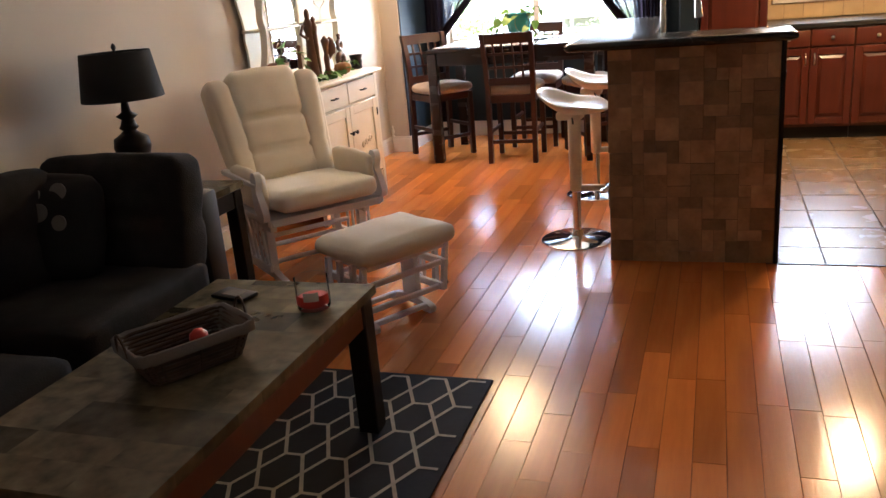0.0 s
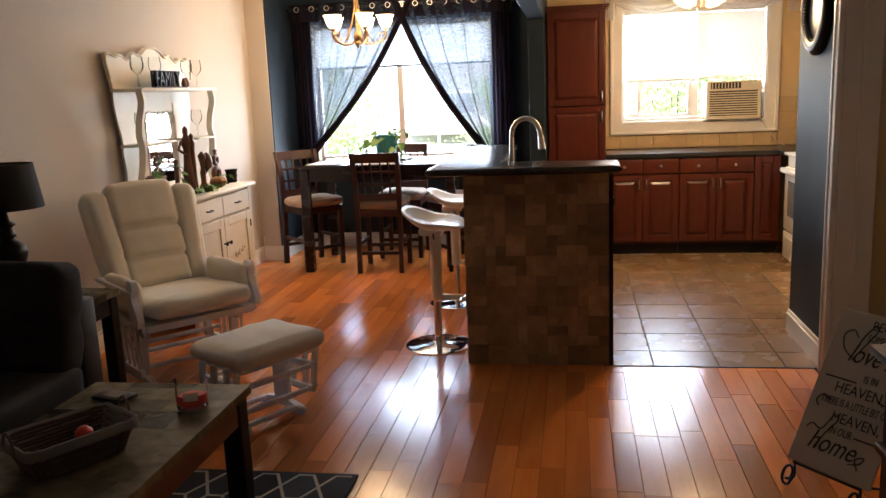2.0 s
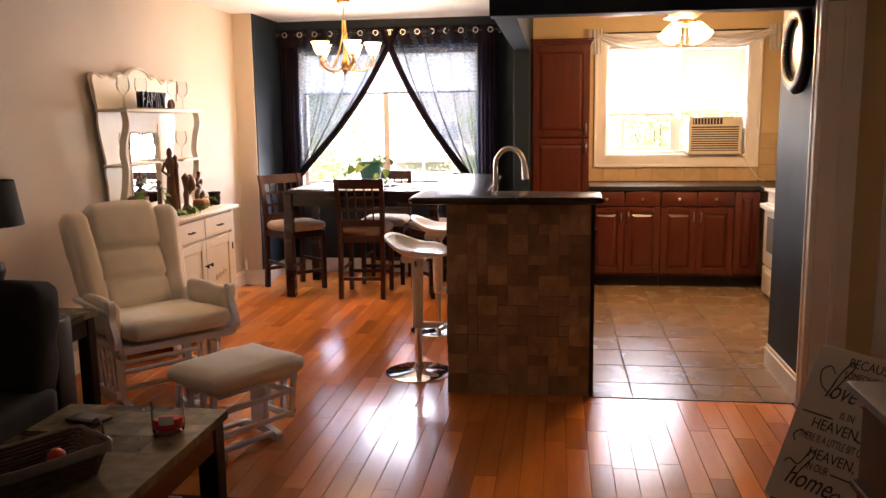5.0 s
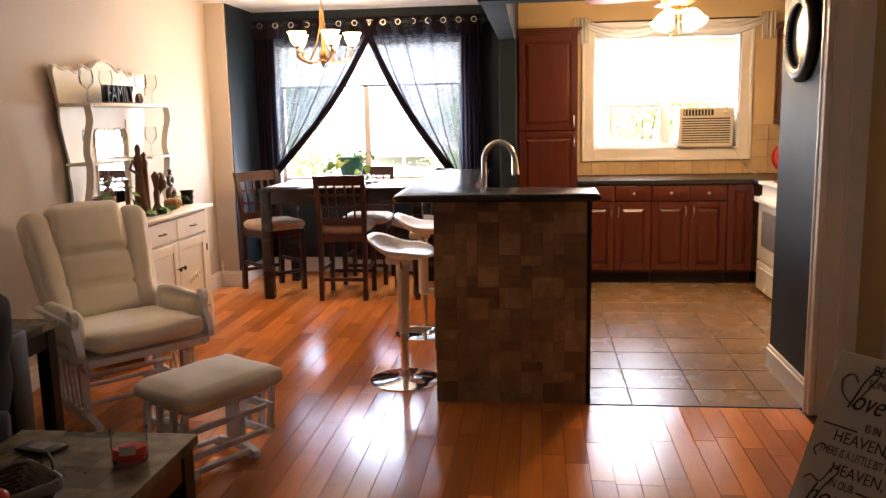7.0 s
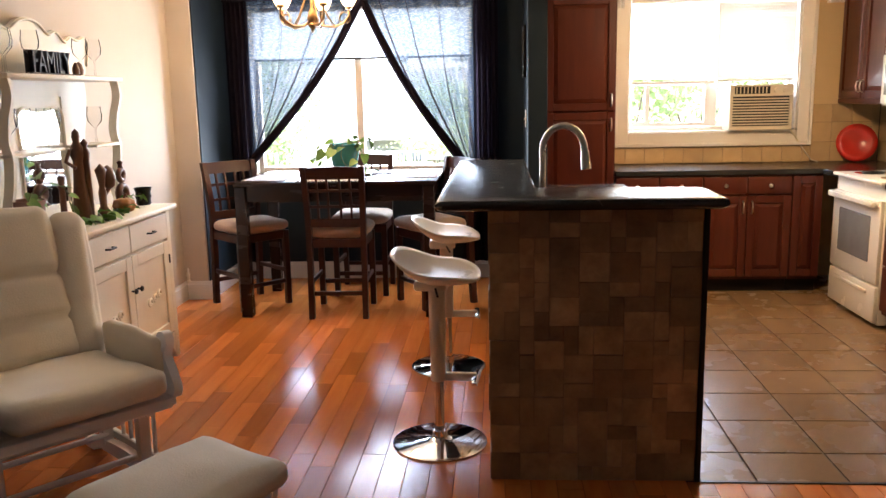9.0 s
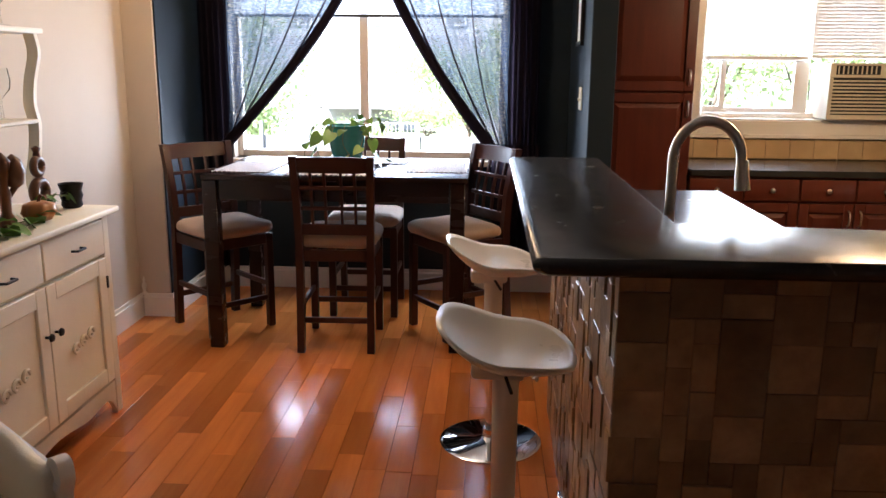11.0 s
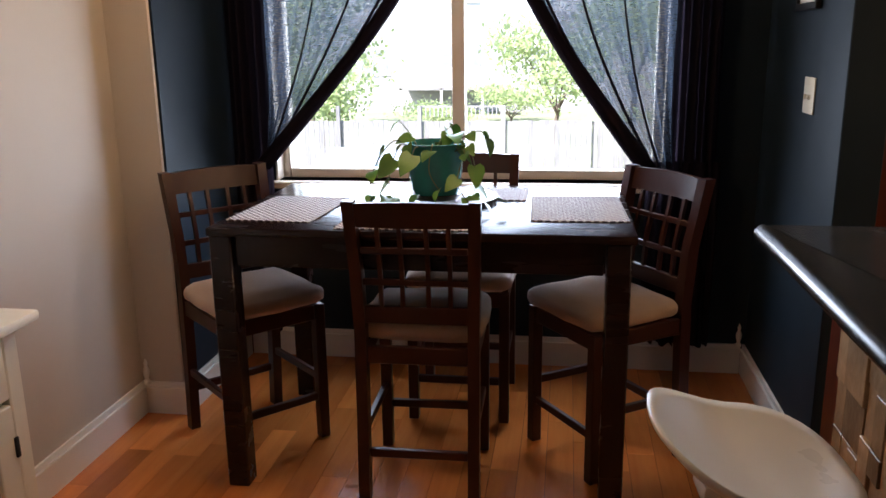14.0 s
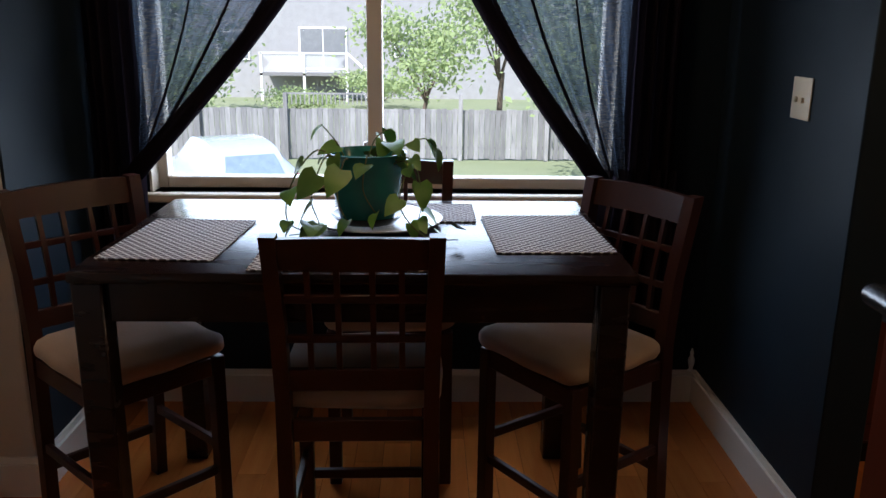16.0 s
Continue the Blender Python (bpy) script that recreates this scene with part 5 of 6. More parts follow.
ornament("carved_figure", merge(lathe([(0.045, 0), (0.046, 0.05), (0.030, 0.20), (0.024, 0.30), (0.034, 0.33), (0.030, 0.37), (0.016, 0.395), (0.02, 0.42), (0.016, 0.445), (0.002, 0.46)], 16),
                                moved(lathe([(0.02, 0), (0.018, 0.30), (0.024, 0.34), (0.012, 0.37), (0.018, 0.39), (0.002, 0.41)], 12), pose(0.03, 0.02, 0)),
                                tube([(-0.02, -0.03, 0.36), (-0.04, -0.04, 0.30), (0.01, -0.045, 0.27)], 0.010, 8)), "carved", -2.28, 4.84, "tall dark carved wooden couple figure", "figurine")
ornament("carved_stick", lathe([(0.018, 0), (0.016, 0.05), (0.014, 0.18), (0.022, 0.19), (0.012, 0.20), (0.02, 0.235), (0.004, 0.245)], 12), "carved", -2.30, 4.70, "slim dark carved wooden stick figure", "figurine")
ornament("carved_figure", merge(lathe([(0.035, 0), (0.032, 0.02), (0.018, 0.05), (0.022, 0.12), (0.014, 0.15), (0.02, 0.19), (0.030, 0.24), (0.004, 0.27)], 14),
                                moved(lathe([(0.004, 0), (0.032, 0.02), (0.040, 0.07), (0.028, 0.11), (0.004, 0.13)], 12), pose(0.015, 0.045, 0.13)),
                                tube([(0.0, 0.01, 0.10), (0.03, 0.05, 0.16), (0.0, 0.06, 0.20)], 0.012, 8)), "carved", -2.27, 5.04, "reddish carved wooden figure", "figurine")
loop = [(0, 0.045 * math.cos(t), 0.085 + 0.040 * math.sin(t)) for t in np.linspace(0, math.tau, 22)]
loop2 = [(0, 0.030 * math.cos(t), 0.185 + 0.030 * math.sin(t)) for t in np.linspace(0, math.tau, 18)]
ornament("knot_sculpture", merge(lathe([(0.05, 0), (0.048, 0.02), (0.02, 0.05)], 16), tube(loop, 0.020, 10), tube(loop2, 0.016, 10), moved(lathe([(0.016, 0), (0.012, 0.03), (0.018, 0.045), (0.002, 0.055)], 10), pose(0, 0, 0.212))), "carved", -2.30, 5.33, "dark wooden figure-eight knot sculpture", "sculpture")
pk = thing("gourd", pose(-2.21, 5.15, TOPZ), "small orange ribbed gourd with stem", "gourd")
gb = lathe([(0.02, 0.0), (0.045, 0.008), (0.062, 0.035), (0.055, 0.065), (0.02, 0.078), (0.004, 0.074)], 40)
for v in gb.verts:
    k = 1 + 0.06 * math.cos(8 * math.atan2(v.co.y, v.co.x))
    v.co.x, v.co.y = v.co.x * k, v.co.y * k
part("body", gb, "gourd", pk, smooth=True)
part("stem", tube([(0, 0, 0.072), (0.004, 0.003, 0.09), (0.012, 0.004, 0.10)], 0.007, 6), "carved", pk)
mg = thing("carved_mug", pose(-2.24, 5.46, TOPZ), "black carved mug with two handles", "mug")
part("cup", lathe([(0.035, 0), (0.042, 0.01), (0.040, 0.03), (0.046, 0.05), (0.041, 0.07), (0.048, 0.092), (0.050, 0.10), (0.043, 0.098), (0.036, 0.02), (0.001, 0.02)], 24), "black_wood", mg)
for s in (-1, 1):
    part("handle", tube([(0, s * 0.040, 0.07), (0, s * 0.06, 0.065), (0, s * 0.062, 0.04), (0, s * 0.040, 0.03)], 0.007, 8), "black_wood", mg)
iv = thing("ivy_plant", pose(-2.36, 4.50, TOPZ), "trailing green ivy in a pinkish clay pot", "plant")
part("pot", lathe([(0.055, 0), (0.06, 0.0), (0.075, 0.13), (0.080, 0.15), (0.074, 0.15), (0.066, 0.12), (0.001, 0.12)], 24), "terracotta", iv)
vine(iv, [(0, 0, 0.12), (0.06, -0.06, 0.19), (0.07, -0.11, 0.15)], 0.0025, 2, 21)
vine(iv, [(0.01, 0, 0.12), (0.09, 0.07, 0.21), (0.14, 0.12, 0.16), (0.15, 0.13, 0.06), (0.17, 0.20, 0.012), (0.19, 0.34, 0.012), (0.19, 0.52, 0.014), (0.17, 0.62, 0.012)], 0.0025, 13, 22)
vine(iv, [(0.10, 0.50, 0.01), (0.16, 0.62, 0.02), (0.14, 0.72, 0.05), (0.10, 0.82, 0.07), (0.15, 0.90, 0.06)], 0.0025, 12, 23)
vine(iv, [(0.12, 0.16, 0.012), (0.19, 0.24, 0.012), (0.20, 0.40, 0.012)], 0.0022, 8, 24)
vine(iv, [(0, 0, 0.12), (0.02, 0.05, 0.22), (0.0, 0.09, 0.26)], 0.003, 1, 25)


# ---- glider and ottoman ----
gl = thing("glider_chair", pose(-1.915, 3.76, 0, 0, 0, 50), "white wooden glider armchair with cream cushions", "armchair")
for s in (-1, 1):
    x = s * 0.27
    b = flat(smooth_line([(-0.34, 0.0), (-0.34, 0.04), (-0.26, 0.055), (-0.10, 0.085), (0.10, 0.085), (0.26, 0.055), (0.36, 0.04), (0.36, 0.0)]) + [(0.28, 0.0), (0.20, 0.03), (-0.20, 0.03), (-0.28, 0.0)], 0.035, "x")
    part("runner", b, "greypaint", gl, "", pose(x - 0.0175, 0, 0))
    for y, lean in ((-0.17, -0.03), (0.17, 0.03)):
        part("upright", tube([(x, y, 0.06), (x, y + lean * 0.3, 0.30)], 0.030, 4), "greypaint", gl)
    part("rocker_rail", box(x - 0.018, x + 0.018, -0.26, 0.28, 0.29, 0.335, 0.006, 2), "greypaint", gl)
    for k in range(5):
        y = -0.20 + 0.07 * k
        part("spindle", tube([(s * 0.305, y, 0.10), (s * 0.315, y + 0.015, 0.355)], 0.009, 8), "greypaint", gl)
    part("side_panel", box(s * 0.305 - 0.012, s * 0.305 + 0.012, -0.24, 0.20, 0.075, 0.115, 0.005), "greypaint", gl)
    part("seat_rail", box(s * 0.315 - 0.016, s * 0.315 + 0.016, -0.36, 0.25, 0.35, 0.385, 0.006, 2), "greypaint", gl)
    post = smooth_line([(-0.36, 0.38), (-0.375, 0.42), (-0.345, 0.48), (-0.315, 0.53), (-0.335, 0.585), (-0.32, 0.625), (-0.27, 0.615), (-0.25, 0.54), (-0.25, 0.45), (-0.28, 0.385)])
    part("arm_post", flat(post, 0.034, "x"), "greypaint", gl, "", pose(s * 0.335 - 0.017, 0, 0))
    part("arm_rail", box(s * 0.335 - 0.022, s * 0.335 + 0.022, -0.32, 0.22, 0.545, 0.572, 0.008, 2), "greypaint", gl)
    part("arm_cushion", moved(cushion(0.065, 0.44, 0.19, 0.03, 0.010, 8), pose(s * 0.305, -0.08, 0.51)), "cream", gl, smooth=True)
for y, z in ((-0.15, 0.10), (0.16, 0.10), (0.0, 0.20)):
    part("stretcher", tube([(-0.27, y, z), (0.27, y, z)], 0.014, 8), "greypaint", gl)
part("seat_frame", boxes((-0.31, 0.31, -0.37, -0.33, 0.345, 0.385), (-0.31, 0.31, 0.22, 0.26, 0.345, 0.385), (-0.30, 0.30, -0.33, 0.22, 0.372, 0.385), bevel=0.004), "greypaint", gl)
part("seat_cushion", moved(cushion(0.56, 0.64, 0.11, 0.045, 0.014, 14), pose(0, -0.11, 0.445, -4, 0, 0)), "cream", gl, smooth=True)
BACK = pose(0, 0.225, 0.46, -22, 0, 0)
part("back_frame", moved(boxes((-0.25, 0.25, 0.03, 0.05, -0.04, 0.58)), BACK), "greypaint", gl)
part("back_cushion", moved(cushion(0.40, 0.64, 0.15, 0.05, 0.018, 26, ((1, 0.035, 0.030), (1, -0.155, 0.024))), BACK @ pose(0, -0.045, 0.305, 90, 0, 0)), "cream", gl, smooth=True)
for s in (-1, 1):
    part("side_bolster", moved(cushion(0.15, 0.62, 0.14, 0.055, 0.016, 14, ((1, -0.10, 0.010),)), BACK @ pose(s * 0.245, -0.045, 0.275, 90, s * 5, s * -7)), "cream", gl, smooth=True)

ot = thing("ottoman", pose(-1.12, 3.03, 0, 0, 0, 58), "white wooden gliding ottoman with cream cushion", "ottoman")
part("cushion", moved(cushion(0.52, 0.40, 0.085, 0.04, 0.016, 12, ((0, 0.0, 0.004),)), pose(0, 0, 0.385)), "cream", ot, smooth=True)
part("top_frame", boxes((-0.21, 0.21, -0.15, -0.12, 0.315, 0.34), (-0.21, 0.21, 0.12, 0.15, 0.315, 0.34), (-0.21, -0.18, -0.12, 0.12, 0.315, 0.34), (0.18, 0.21, -0.12, 0.12, 0.315, 0.34), bevel=0.003), "greypaint", ot)
for s in (-1, 1):
    x = s * 0.16
    b = flat(smooth_line([(-0.15, 0.0), (-0.15, 0.032), (-0.08, 0.05), (0.0, 0.06), (0.08, 0.05), (0.15, 0.032), (0.15, 0.0)]) + [(0.10, 0.0), (0.06, 0.022), (-0.06, 0.022), (-0.10, 0.0)], 0.034, "x")
    part("runner", b, "greypaint", ot, "", pose(x - 0.017, 0.06, 0))
    part("upright", box(x - 0.015, x + 0.015, 0.0, 0.11, 0.055, 0.25, 0.005), "greypaint", ot)
    part("glide_rail", box(x * 1.3 - 0.013, x * 1.3 + 0.013, -0.16, 0.16, 0.228, 0.262, 0.006, 2), "greypaint", ot)
    part("lower_rail", box(x * 1.3 - 0.011, x * 1.3 + 0.011, -0.12, 0.16, 0.105, 0.138, 0.005, 2), "greypaint", ot)
    for y, y2 in ((-0.14, -0.10), (-0.06, -0.045), (0.04, 0.05), (0.13, 0.15)):
        part("hanger", tube([(x * 1.42, y, 0.335), (x * 1.42, y2, 0.10)], 0.016, 4), "greypaint", ot)
    for y in (-0.105, 0.15):
        part("bolt", moved(lathe([(0.011, 0), (0.010, 0.006), (0.002, 0.008)], 10), pose(x * 1.52, y, 0.13, 0, 90 * s, 0)), "black_metal", ot)
for y in (-0.06, 0.18):
    part("stretcher", box(-0.15, 0.15, y - 0.013, y + 0.013, 0.022, 0.046, 0.005), "greypaint", ot)
for y, z in ((-0.13, 0.245), (-0.10, 0.12), (0.14, 0.245)):
    part("stretcher", box(-0.20, 0.20, y - 0.010, y + 0.010, z - 0.013, z + 0.013, 0.005), "greypaint", ot)


# ---- sectional sofa ----
so = thing("sectional_sofa", pose(0, 0, 0), "charcoal fabric sectional sofa with black leatherette base", "sofa")
part("base_north", box(-2.55, -1.70, 1.80, 2.62, 0.05, 0.28, 0.02, 2), "sofa_base", so)
part("base_west", box(-2.55, -1.66, -0.35, 1.80, 0.05, 0.26, 0.02, 2), "sofa_base", so)
part("back_frame_north", box(-2.55, -1.74, 2.60, 2.73, 0.05, 0.70, 0.02, 2), "sofa_base", so)
part("back_frame_west", box(-2.56, -2.42, -0.35, 2.60, 0.05, 0.70, 0.02, 2), "sofa_base", so)
part("seat_cushion", moved(cushion(0.88, 0.74, 0.20, 0.04, 0.012, 12, ((0, 0.0, 0.01), (1, 0.0, 0.01))), pose(-2.11, 2.13, 0.36)), "sofa", so, smooth=True)
for k in range(3):
    part("seat_cushion", moved(cushion(0.86, 0.685, 0.18, 0.04, 0.012, 12, ((0, 0.0, 0.01), (1, 0.0, 0.01))), pose(-2.06, 1.32 - 0.69 * k, 0.345)), "sofa", so, smooth=True)
part("back_cushion", moved(cushion(0.68, 0.48, 0.20, 0.05, 0.025, 16, ((1, 0.0, 0.022),)), pose(-2.05, 2.50, 0.645, 81, 0, 0)), "sofa", so, smooth=True)
part("back_cushion", moved(cushion(0.66, 0.46, 0.22, 0.07, 0.03, 12, ((1, 0.0, 0.022),)), pose(-2.34, 2.05, 0.65, 82, 0, 75)), "sofa", so, smooth=True)
for k in range(3):
    part("back_cushion", moved(cushion(0.66, 0.46, 0.22, 0.07, 0.03, 12, ((1, 0.0, 0.022),)), pose(-2.33, 1.32 - 0.69 * k, 0.63, 82, 0, 90)), "sofa", so, smooth=True)
tp = thing("throw_pillow", pose(-2.23, 2.20, 0.46, 72, 0, 8), "black throw pillow with pale round dots", "pillow")
part("pillow", moved(cushion(0.48, 0.40, 0.12, 0.055, 0.04, 12), pose(0, 0.20, 0)), "shade_black", tp, smooth=True)
for x, y, r in ((0.02, 0.33, 0.03), (0.12, 0.34, 0.034), (0.05, 0.26, 0.036), (-0.10, 0.30, 0.032), (-0.02, 0.18, 0.03), (0.13, 0.22, 0.03)):
    part("dot", moved(lathe([(r, -0.004), (r, 0.004)], 20), pose(x, y, 0.060 + 0.04 * (1 - (x / 0.24) ** 2) * (1 - ((y - 0.2) / 0.2) ** 2))), "lining", tp)

# ---- side table, lamp, candle ----
def stone_top(parent, x0, x1, y0, y1, z0, z1, cell, seed):
    r = random.Random(seed)
    part("top_slab", box(x0, x1, y0, y1, z0, z1 - 0.003, 0.004), "black_wood", parent)
    y = y0
    while y < y1 - 0.01:
        h = min(cell * r.uniform(0.6, 1.1), y1 - y)
        if y1 - (y + h) < 0.04:
            h = y1 - y
        x = x0
        while x < x1 - 0.005:
            w = min(cell * r.uniform(0.7, 1.7), x1 - x)
            if x1 - (x + w) < 0.04:
                w = x1 - x
            part("stone_tile", boxes((x - 0.002, x + w + 0.002 if x + w > x1 - 0.001 else x + w - 0.0006, y - 0.002, y + h - 0.0006 if y + h < y1 - 0.001 else y + h + 0.002, z0 + 0.004, z1)), "marble", parent, smooth=False)
            x += w
        y += h


sd = thing("side_table", pose(0, 0, 0), "dark wood side table with brown stone top", "table")
stone_top(sd, -2.545, -1.90, 2.76, 3.185, 0.585, 0.62, 0.14, 3)
for x in (-2.505, -1.94):
    for y in (2.80, 3.145):
        part("leg", moved(boxes((-0.032, 0.032, -0.032, 0.032, 0, 0.583), bevel=0.004), pose(x, y, 0)), "black_wood", sd)
for r in ((-2.47, -1.975, 2.78, 2.80), (-2.47, -1.975, 3.15, 3.17), (-2.53, -2.51, 2.835, 3.11), (-1.935, -1.915, 2.835, 3.11)):
    part("apron", box(*r, 0.50, 0.583, 0.002), "black_wood", sd)
lp = thing("table_lamp", pose(-2.325, 2.98, 0.621) @ Matrix.Diagonal((1, 1, 0.86, 1)), "black urn table lamp with black drum shade", "lamp")
part("base", lathe([(0.075, 0), (0.078, 0.015), (0.05, 0.03), (0.045, 0.05), (0.062, 0.16), (0.085, 0.25), (0.078, 0.30), (0.045, 0.325), (0.03, 0.34), (0.045, 0.355), (0.035, 0.375), (0.028, 0.40), (0.05, 0.42), (0.022, 0.44), (0.015, 0.50), (0.012, 0.60)], 28), "black_wood", lp, smooth=True)
part("shade", lathe([(0.185, 0.51), (0.155, 0.755), (0.152, 0.755), (0.182, 0.51)], 44, False), "shade_black", lp, "black cloth shade", smooth=True)
part("finial", lathe([(0.004, 0.745), (0.004, 0.76), (0.012, 0.775), (0.009, 0.79), (0.002, 0.80)], 12), "black_metal", lp)
part("harp", boxes((-0.154, 0.154, -0.003, 0.003, 0.742, 0.746), (-0.003, 0.003, -0.154, 0.154, 0.742, 0.746), (-0.002, 0.002, -0.002, 0.002, 0.60, 0.745)), "black_metal", lp)


def candle(m, label):
    c = thing("candle_jar", m, label, "candle")
    part("jar", lathe([(0.001, 0.0), (0.048, 0.0), (0.052, 0.006), (0.052, 0.095), (0.0535, 0.10), (0.051, 0.102)], 36, False), "jar", c, "clear glass jar")
    part("wax", lathe([(0.001, 0.012), (0.046, 0.012), (0.046, 0.038), (0.001, 0.038)], 30), "wax", c)
    b = bmesh.new()
    for lo, hi, a0, a1 in ((0.020, 0.050, -1.2, 1.2),):
        ring = []
        for i in range(13):
            a = a0 + (a1 - a0) * i / 12 - math.pi / 2
            ring.append((b.verts.new((0.0527 * math.cos(a), 0.0527 * math.sin(a), lo)), b.verts.new((0.0527 * math.cos(a), 0.0527 * math.sin(a), hi))))
        for p, q in zip(ring, ring[1:]):
            b.faces.new((p[0], q[0], q[1], p[1]))
    part("label", b, "wax", c, "red printed label", smooth=True)
    b = bmesh.new()
    ring = []
    for i in range(7):
        a = -0.45 + 0.9 * i / 6 - math.pi / 2
        ring.append((b.verts.new((0.0533 * math.cos(a), 0.0533 * math.sin(a), 0.036)), b.verts.new((0.0533 * math.cos(a), 0.0533 * math.sin(a), 0.064))))
    for p, q in zip(ring, ring[1:]):
        b.faces.new((p[0], q[0], q[1], p[1]))
    part("label_panel", b, "paper", c, smooth=True)
    return c


candle(pose(-2.20, 3.06, 0.621), "small glass candle jar on the side table")

# ---- coffee table and what lies on it ----
ct = thing("coffee_table", pose(0, 0, 0), "dark wood coffee table with brown patchwork stone top", "table")
stone_top(ct, -1.38, -0.785, 0.90, 2.12, 0.487, 0.522, 0.16, 8)
for x in (-1.335, -0.83):
    for y in (0.95, 2.07):
        part("leg", moved(boxes((-0.036, 0.036, -0.036, 0.036, 0.01, 0.485), bevel=0.004), pose(x, y, 0)), "black_wood", ct)
for r in ((-1.30, -0.865, 0.92, 0.94), (-1.30, -0.865, 2.08, 2.10), (-1.365, -1.345, 0.99, 2.03), (-0.82, -0.80, 0.99, 2.03)):
    part("apron", box(*r, 0.40, 0.485, 0.002), "cherry", ct)
CT = 0.523
candle(pose(-0.90, 1.91, CT, 0, 0, 20), "glass candle jar with red wax on the coffee table")
ph = thing("phone", pose(-1.22, 1.97, CT, 0, 0, -15), "dark phone lying on the coffee table", "phone")
part("body", box(-0.07, 0.07, -0.04, 0.04, 0, 0.012, 0.004, 2), "black_metal", ph)
part("screen", box(-0.035, 0.035, -0.025, 0.025, 0.012, 0.0135, 0.0005), "lining", ph)

bk = thing("basket", pose(-1.075, 1.50, CT, 0, 0, -32) @ Matrix.Diagonal((0.76, 0.76, 0.9, 1)), "dark woven wicker basket with grey cloth lining", "basket")


def ring_pts(w, d, n=40):
    out = []
    for i in range(n):
        a = i * math.tau / n
        c, s = math.cos(a), math.sin(a)
        out.append((w * math.copysign(abs(c) ** 0.25, c), d * math.copysign(abs(s) ** 0.25, s)))
    return out


HB = 0.10
for k in range(9):
    z = 0.006 + k * 0.0115
    g = z / HB
    w, d = 0.105 + 0.03 * g, 0.16 + 0.045 * g
    pts = [(x, y, z + 0.002 * math.sin(i * 1.57 + k * math.pi)) for i, (x, y) in enumerate(ring_pts(w, d))]
    part("strand", tube(pts + pts[:1], 0.0058, 6), "wicker", bk)
for i in range(0, 40, 2):
    (a, b), (c, d) = ring_pts(0.107, 0.162)[i], ring_pts(0.138, 0.208)[i]
    part("stake", tube([(a, b, 0.002), (c, d, HB)], 0.0045, 5), "wicker", bk)
part("floor", boxes((-0.10, 0.10, -0.15, 0.15, 0.004, 0.010)), "wicker", bk)
rim = ring_pts(0.140, 0.210)
lin = bmesh.new()
rows = []
for s, z in ((1.05, HB - 0.022), (1.05, HB + 0.008), (1.0, HB + 0.012), (0.95, HB), (0.78, 0.02)):
    rows.append([lin.verts.new((x * s, y * s, z + 0.002 * math.sin(i * 2.1))) for i, (x, y) in enumerate(rim)])
for a, b in zip(rows, rows[1:]):
    for i in range(40):
        lin.faces.new((a[i], a[(i + 1) % 40], b[(i + 1) % 40], b[i]))
part("lining", lin, "lining", bk, "grey cloth lining", smooth=True)
for s in (-1, 1):
    part("handle", tube([(0.045 * math.cos(t), s * (0.218 + 0.006 * math.sin(t)), HB - 0.01 + 0.06 * math.sin(t)) for t in np.linspace(0, math.pi, 12)], 0.005, 6), "wicker", bk)
ba = part("ball", lathe([(0.001, 0.0), (0.018, 0.005), (0.026, 0.02), (0.024, 0.035), (0.012, 0.046), (0.001, 0.048)], 18), "wax", None, "", pose(-1.03, 1.50, CT + 0.052), True)
tagged(ba, "small red ball in the basket", "ball")

# ---- rug with its lattice ----
rug = thing("area_rug", pose(0, 0, 0), "black rug with cream hexagon lattice under the coffee table", "rug")
part("pile_field", box(-1.60, -0.51, 0.55, 2.485, 0.0, 0.010, 0.004, 2), "rug", rug)
lines = bmesh.new()


def strip(x0, y0, x1, y1, w=0.0065):
    p, q = Vector((x0, y0)), Vector((x1, y1))
    lo, hi = Vector((-1.595, 0.56)), Vector((-0.52, 2.475))
    if not (lo.x < p.x < hi.x and lo.y < p.y < hi.y and lo.x < q.x < hi.x and lo.y < q.y < hi.y):
        return
    t = (q - p).normalized()
    n = Vector((-t.y, t.x)) * w
    t = t * 0.003
    lines.faces.new([lines.verts.new((*(v), 0.0118)) for v in (p - n - t, q - n + t, q + n + t, p + n - t)])


# short bars in straight rows, joined by crossing diagonals
FX, FY, FL = 0.155, 0.195, 0.062
for i in range(-5, 6):
    for j in range(-9, 4):
        fx, fy = -1.060 + i * FX, 2.260 + j * FY
        strip(fx, fy, fx + FL, fy)
        for sx, sgn in ((fx + FL, 1), (fx, -1)):
            ex = sx + sgn * (FX - FL)
            strip(sx, fy, (sx + ex) / 2, fy - FY / 2)
            strip((sx + ex) / 2, fy - FY / 2, ex, fy - FY)
part("lattice", lines, "rug_line", rug, "cream lattice lines", smooth=False)

# ---- lettered sign on its scroll easel ----
SX = Vector((0.205, -0.26, 0)).normalized()
UP = Vector((0.78 * 0.291, 0.62 * 0.291, 0.526)).normalized()
NN = SX.cross(UP).normalized()
SM = Matrix(((SX.x, UP.x, NN.x, 1.166), (SX.y, UP.y, NN.y, 2.58), (SX.z, UP.z, NN.z, 0.095), (0, 0, 0, 1)))
sg = thing("lettered_sign", SM, "cream wooden sign with black lettering leaning on an easel", "sign")
part("board", box(0, 0.335, 0, 0.62, -0.012, 0.0, 0.002), "board", sg)


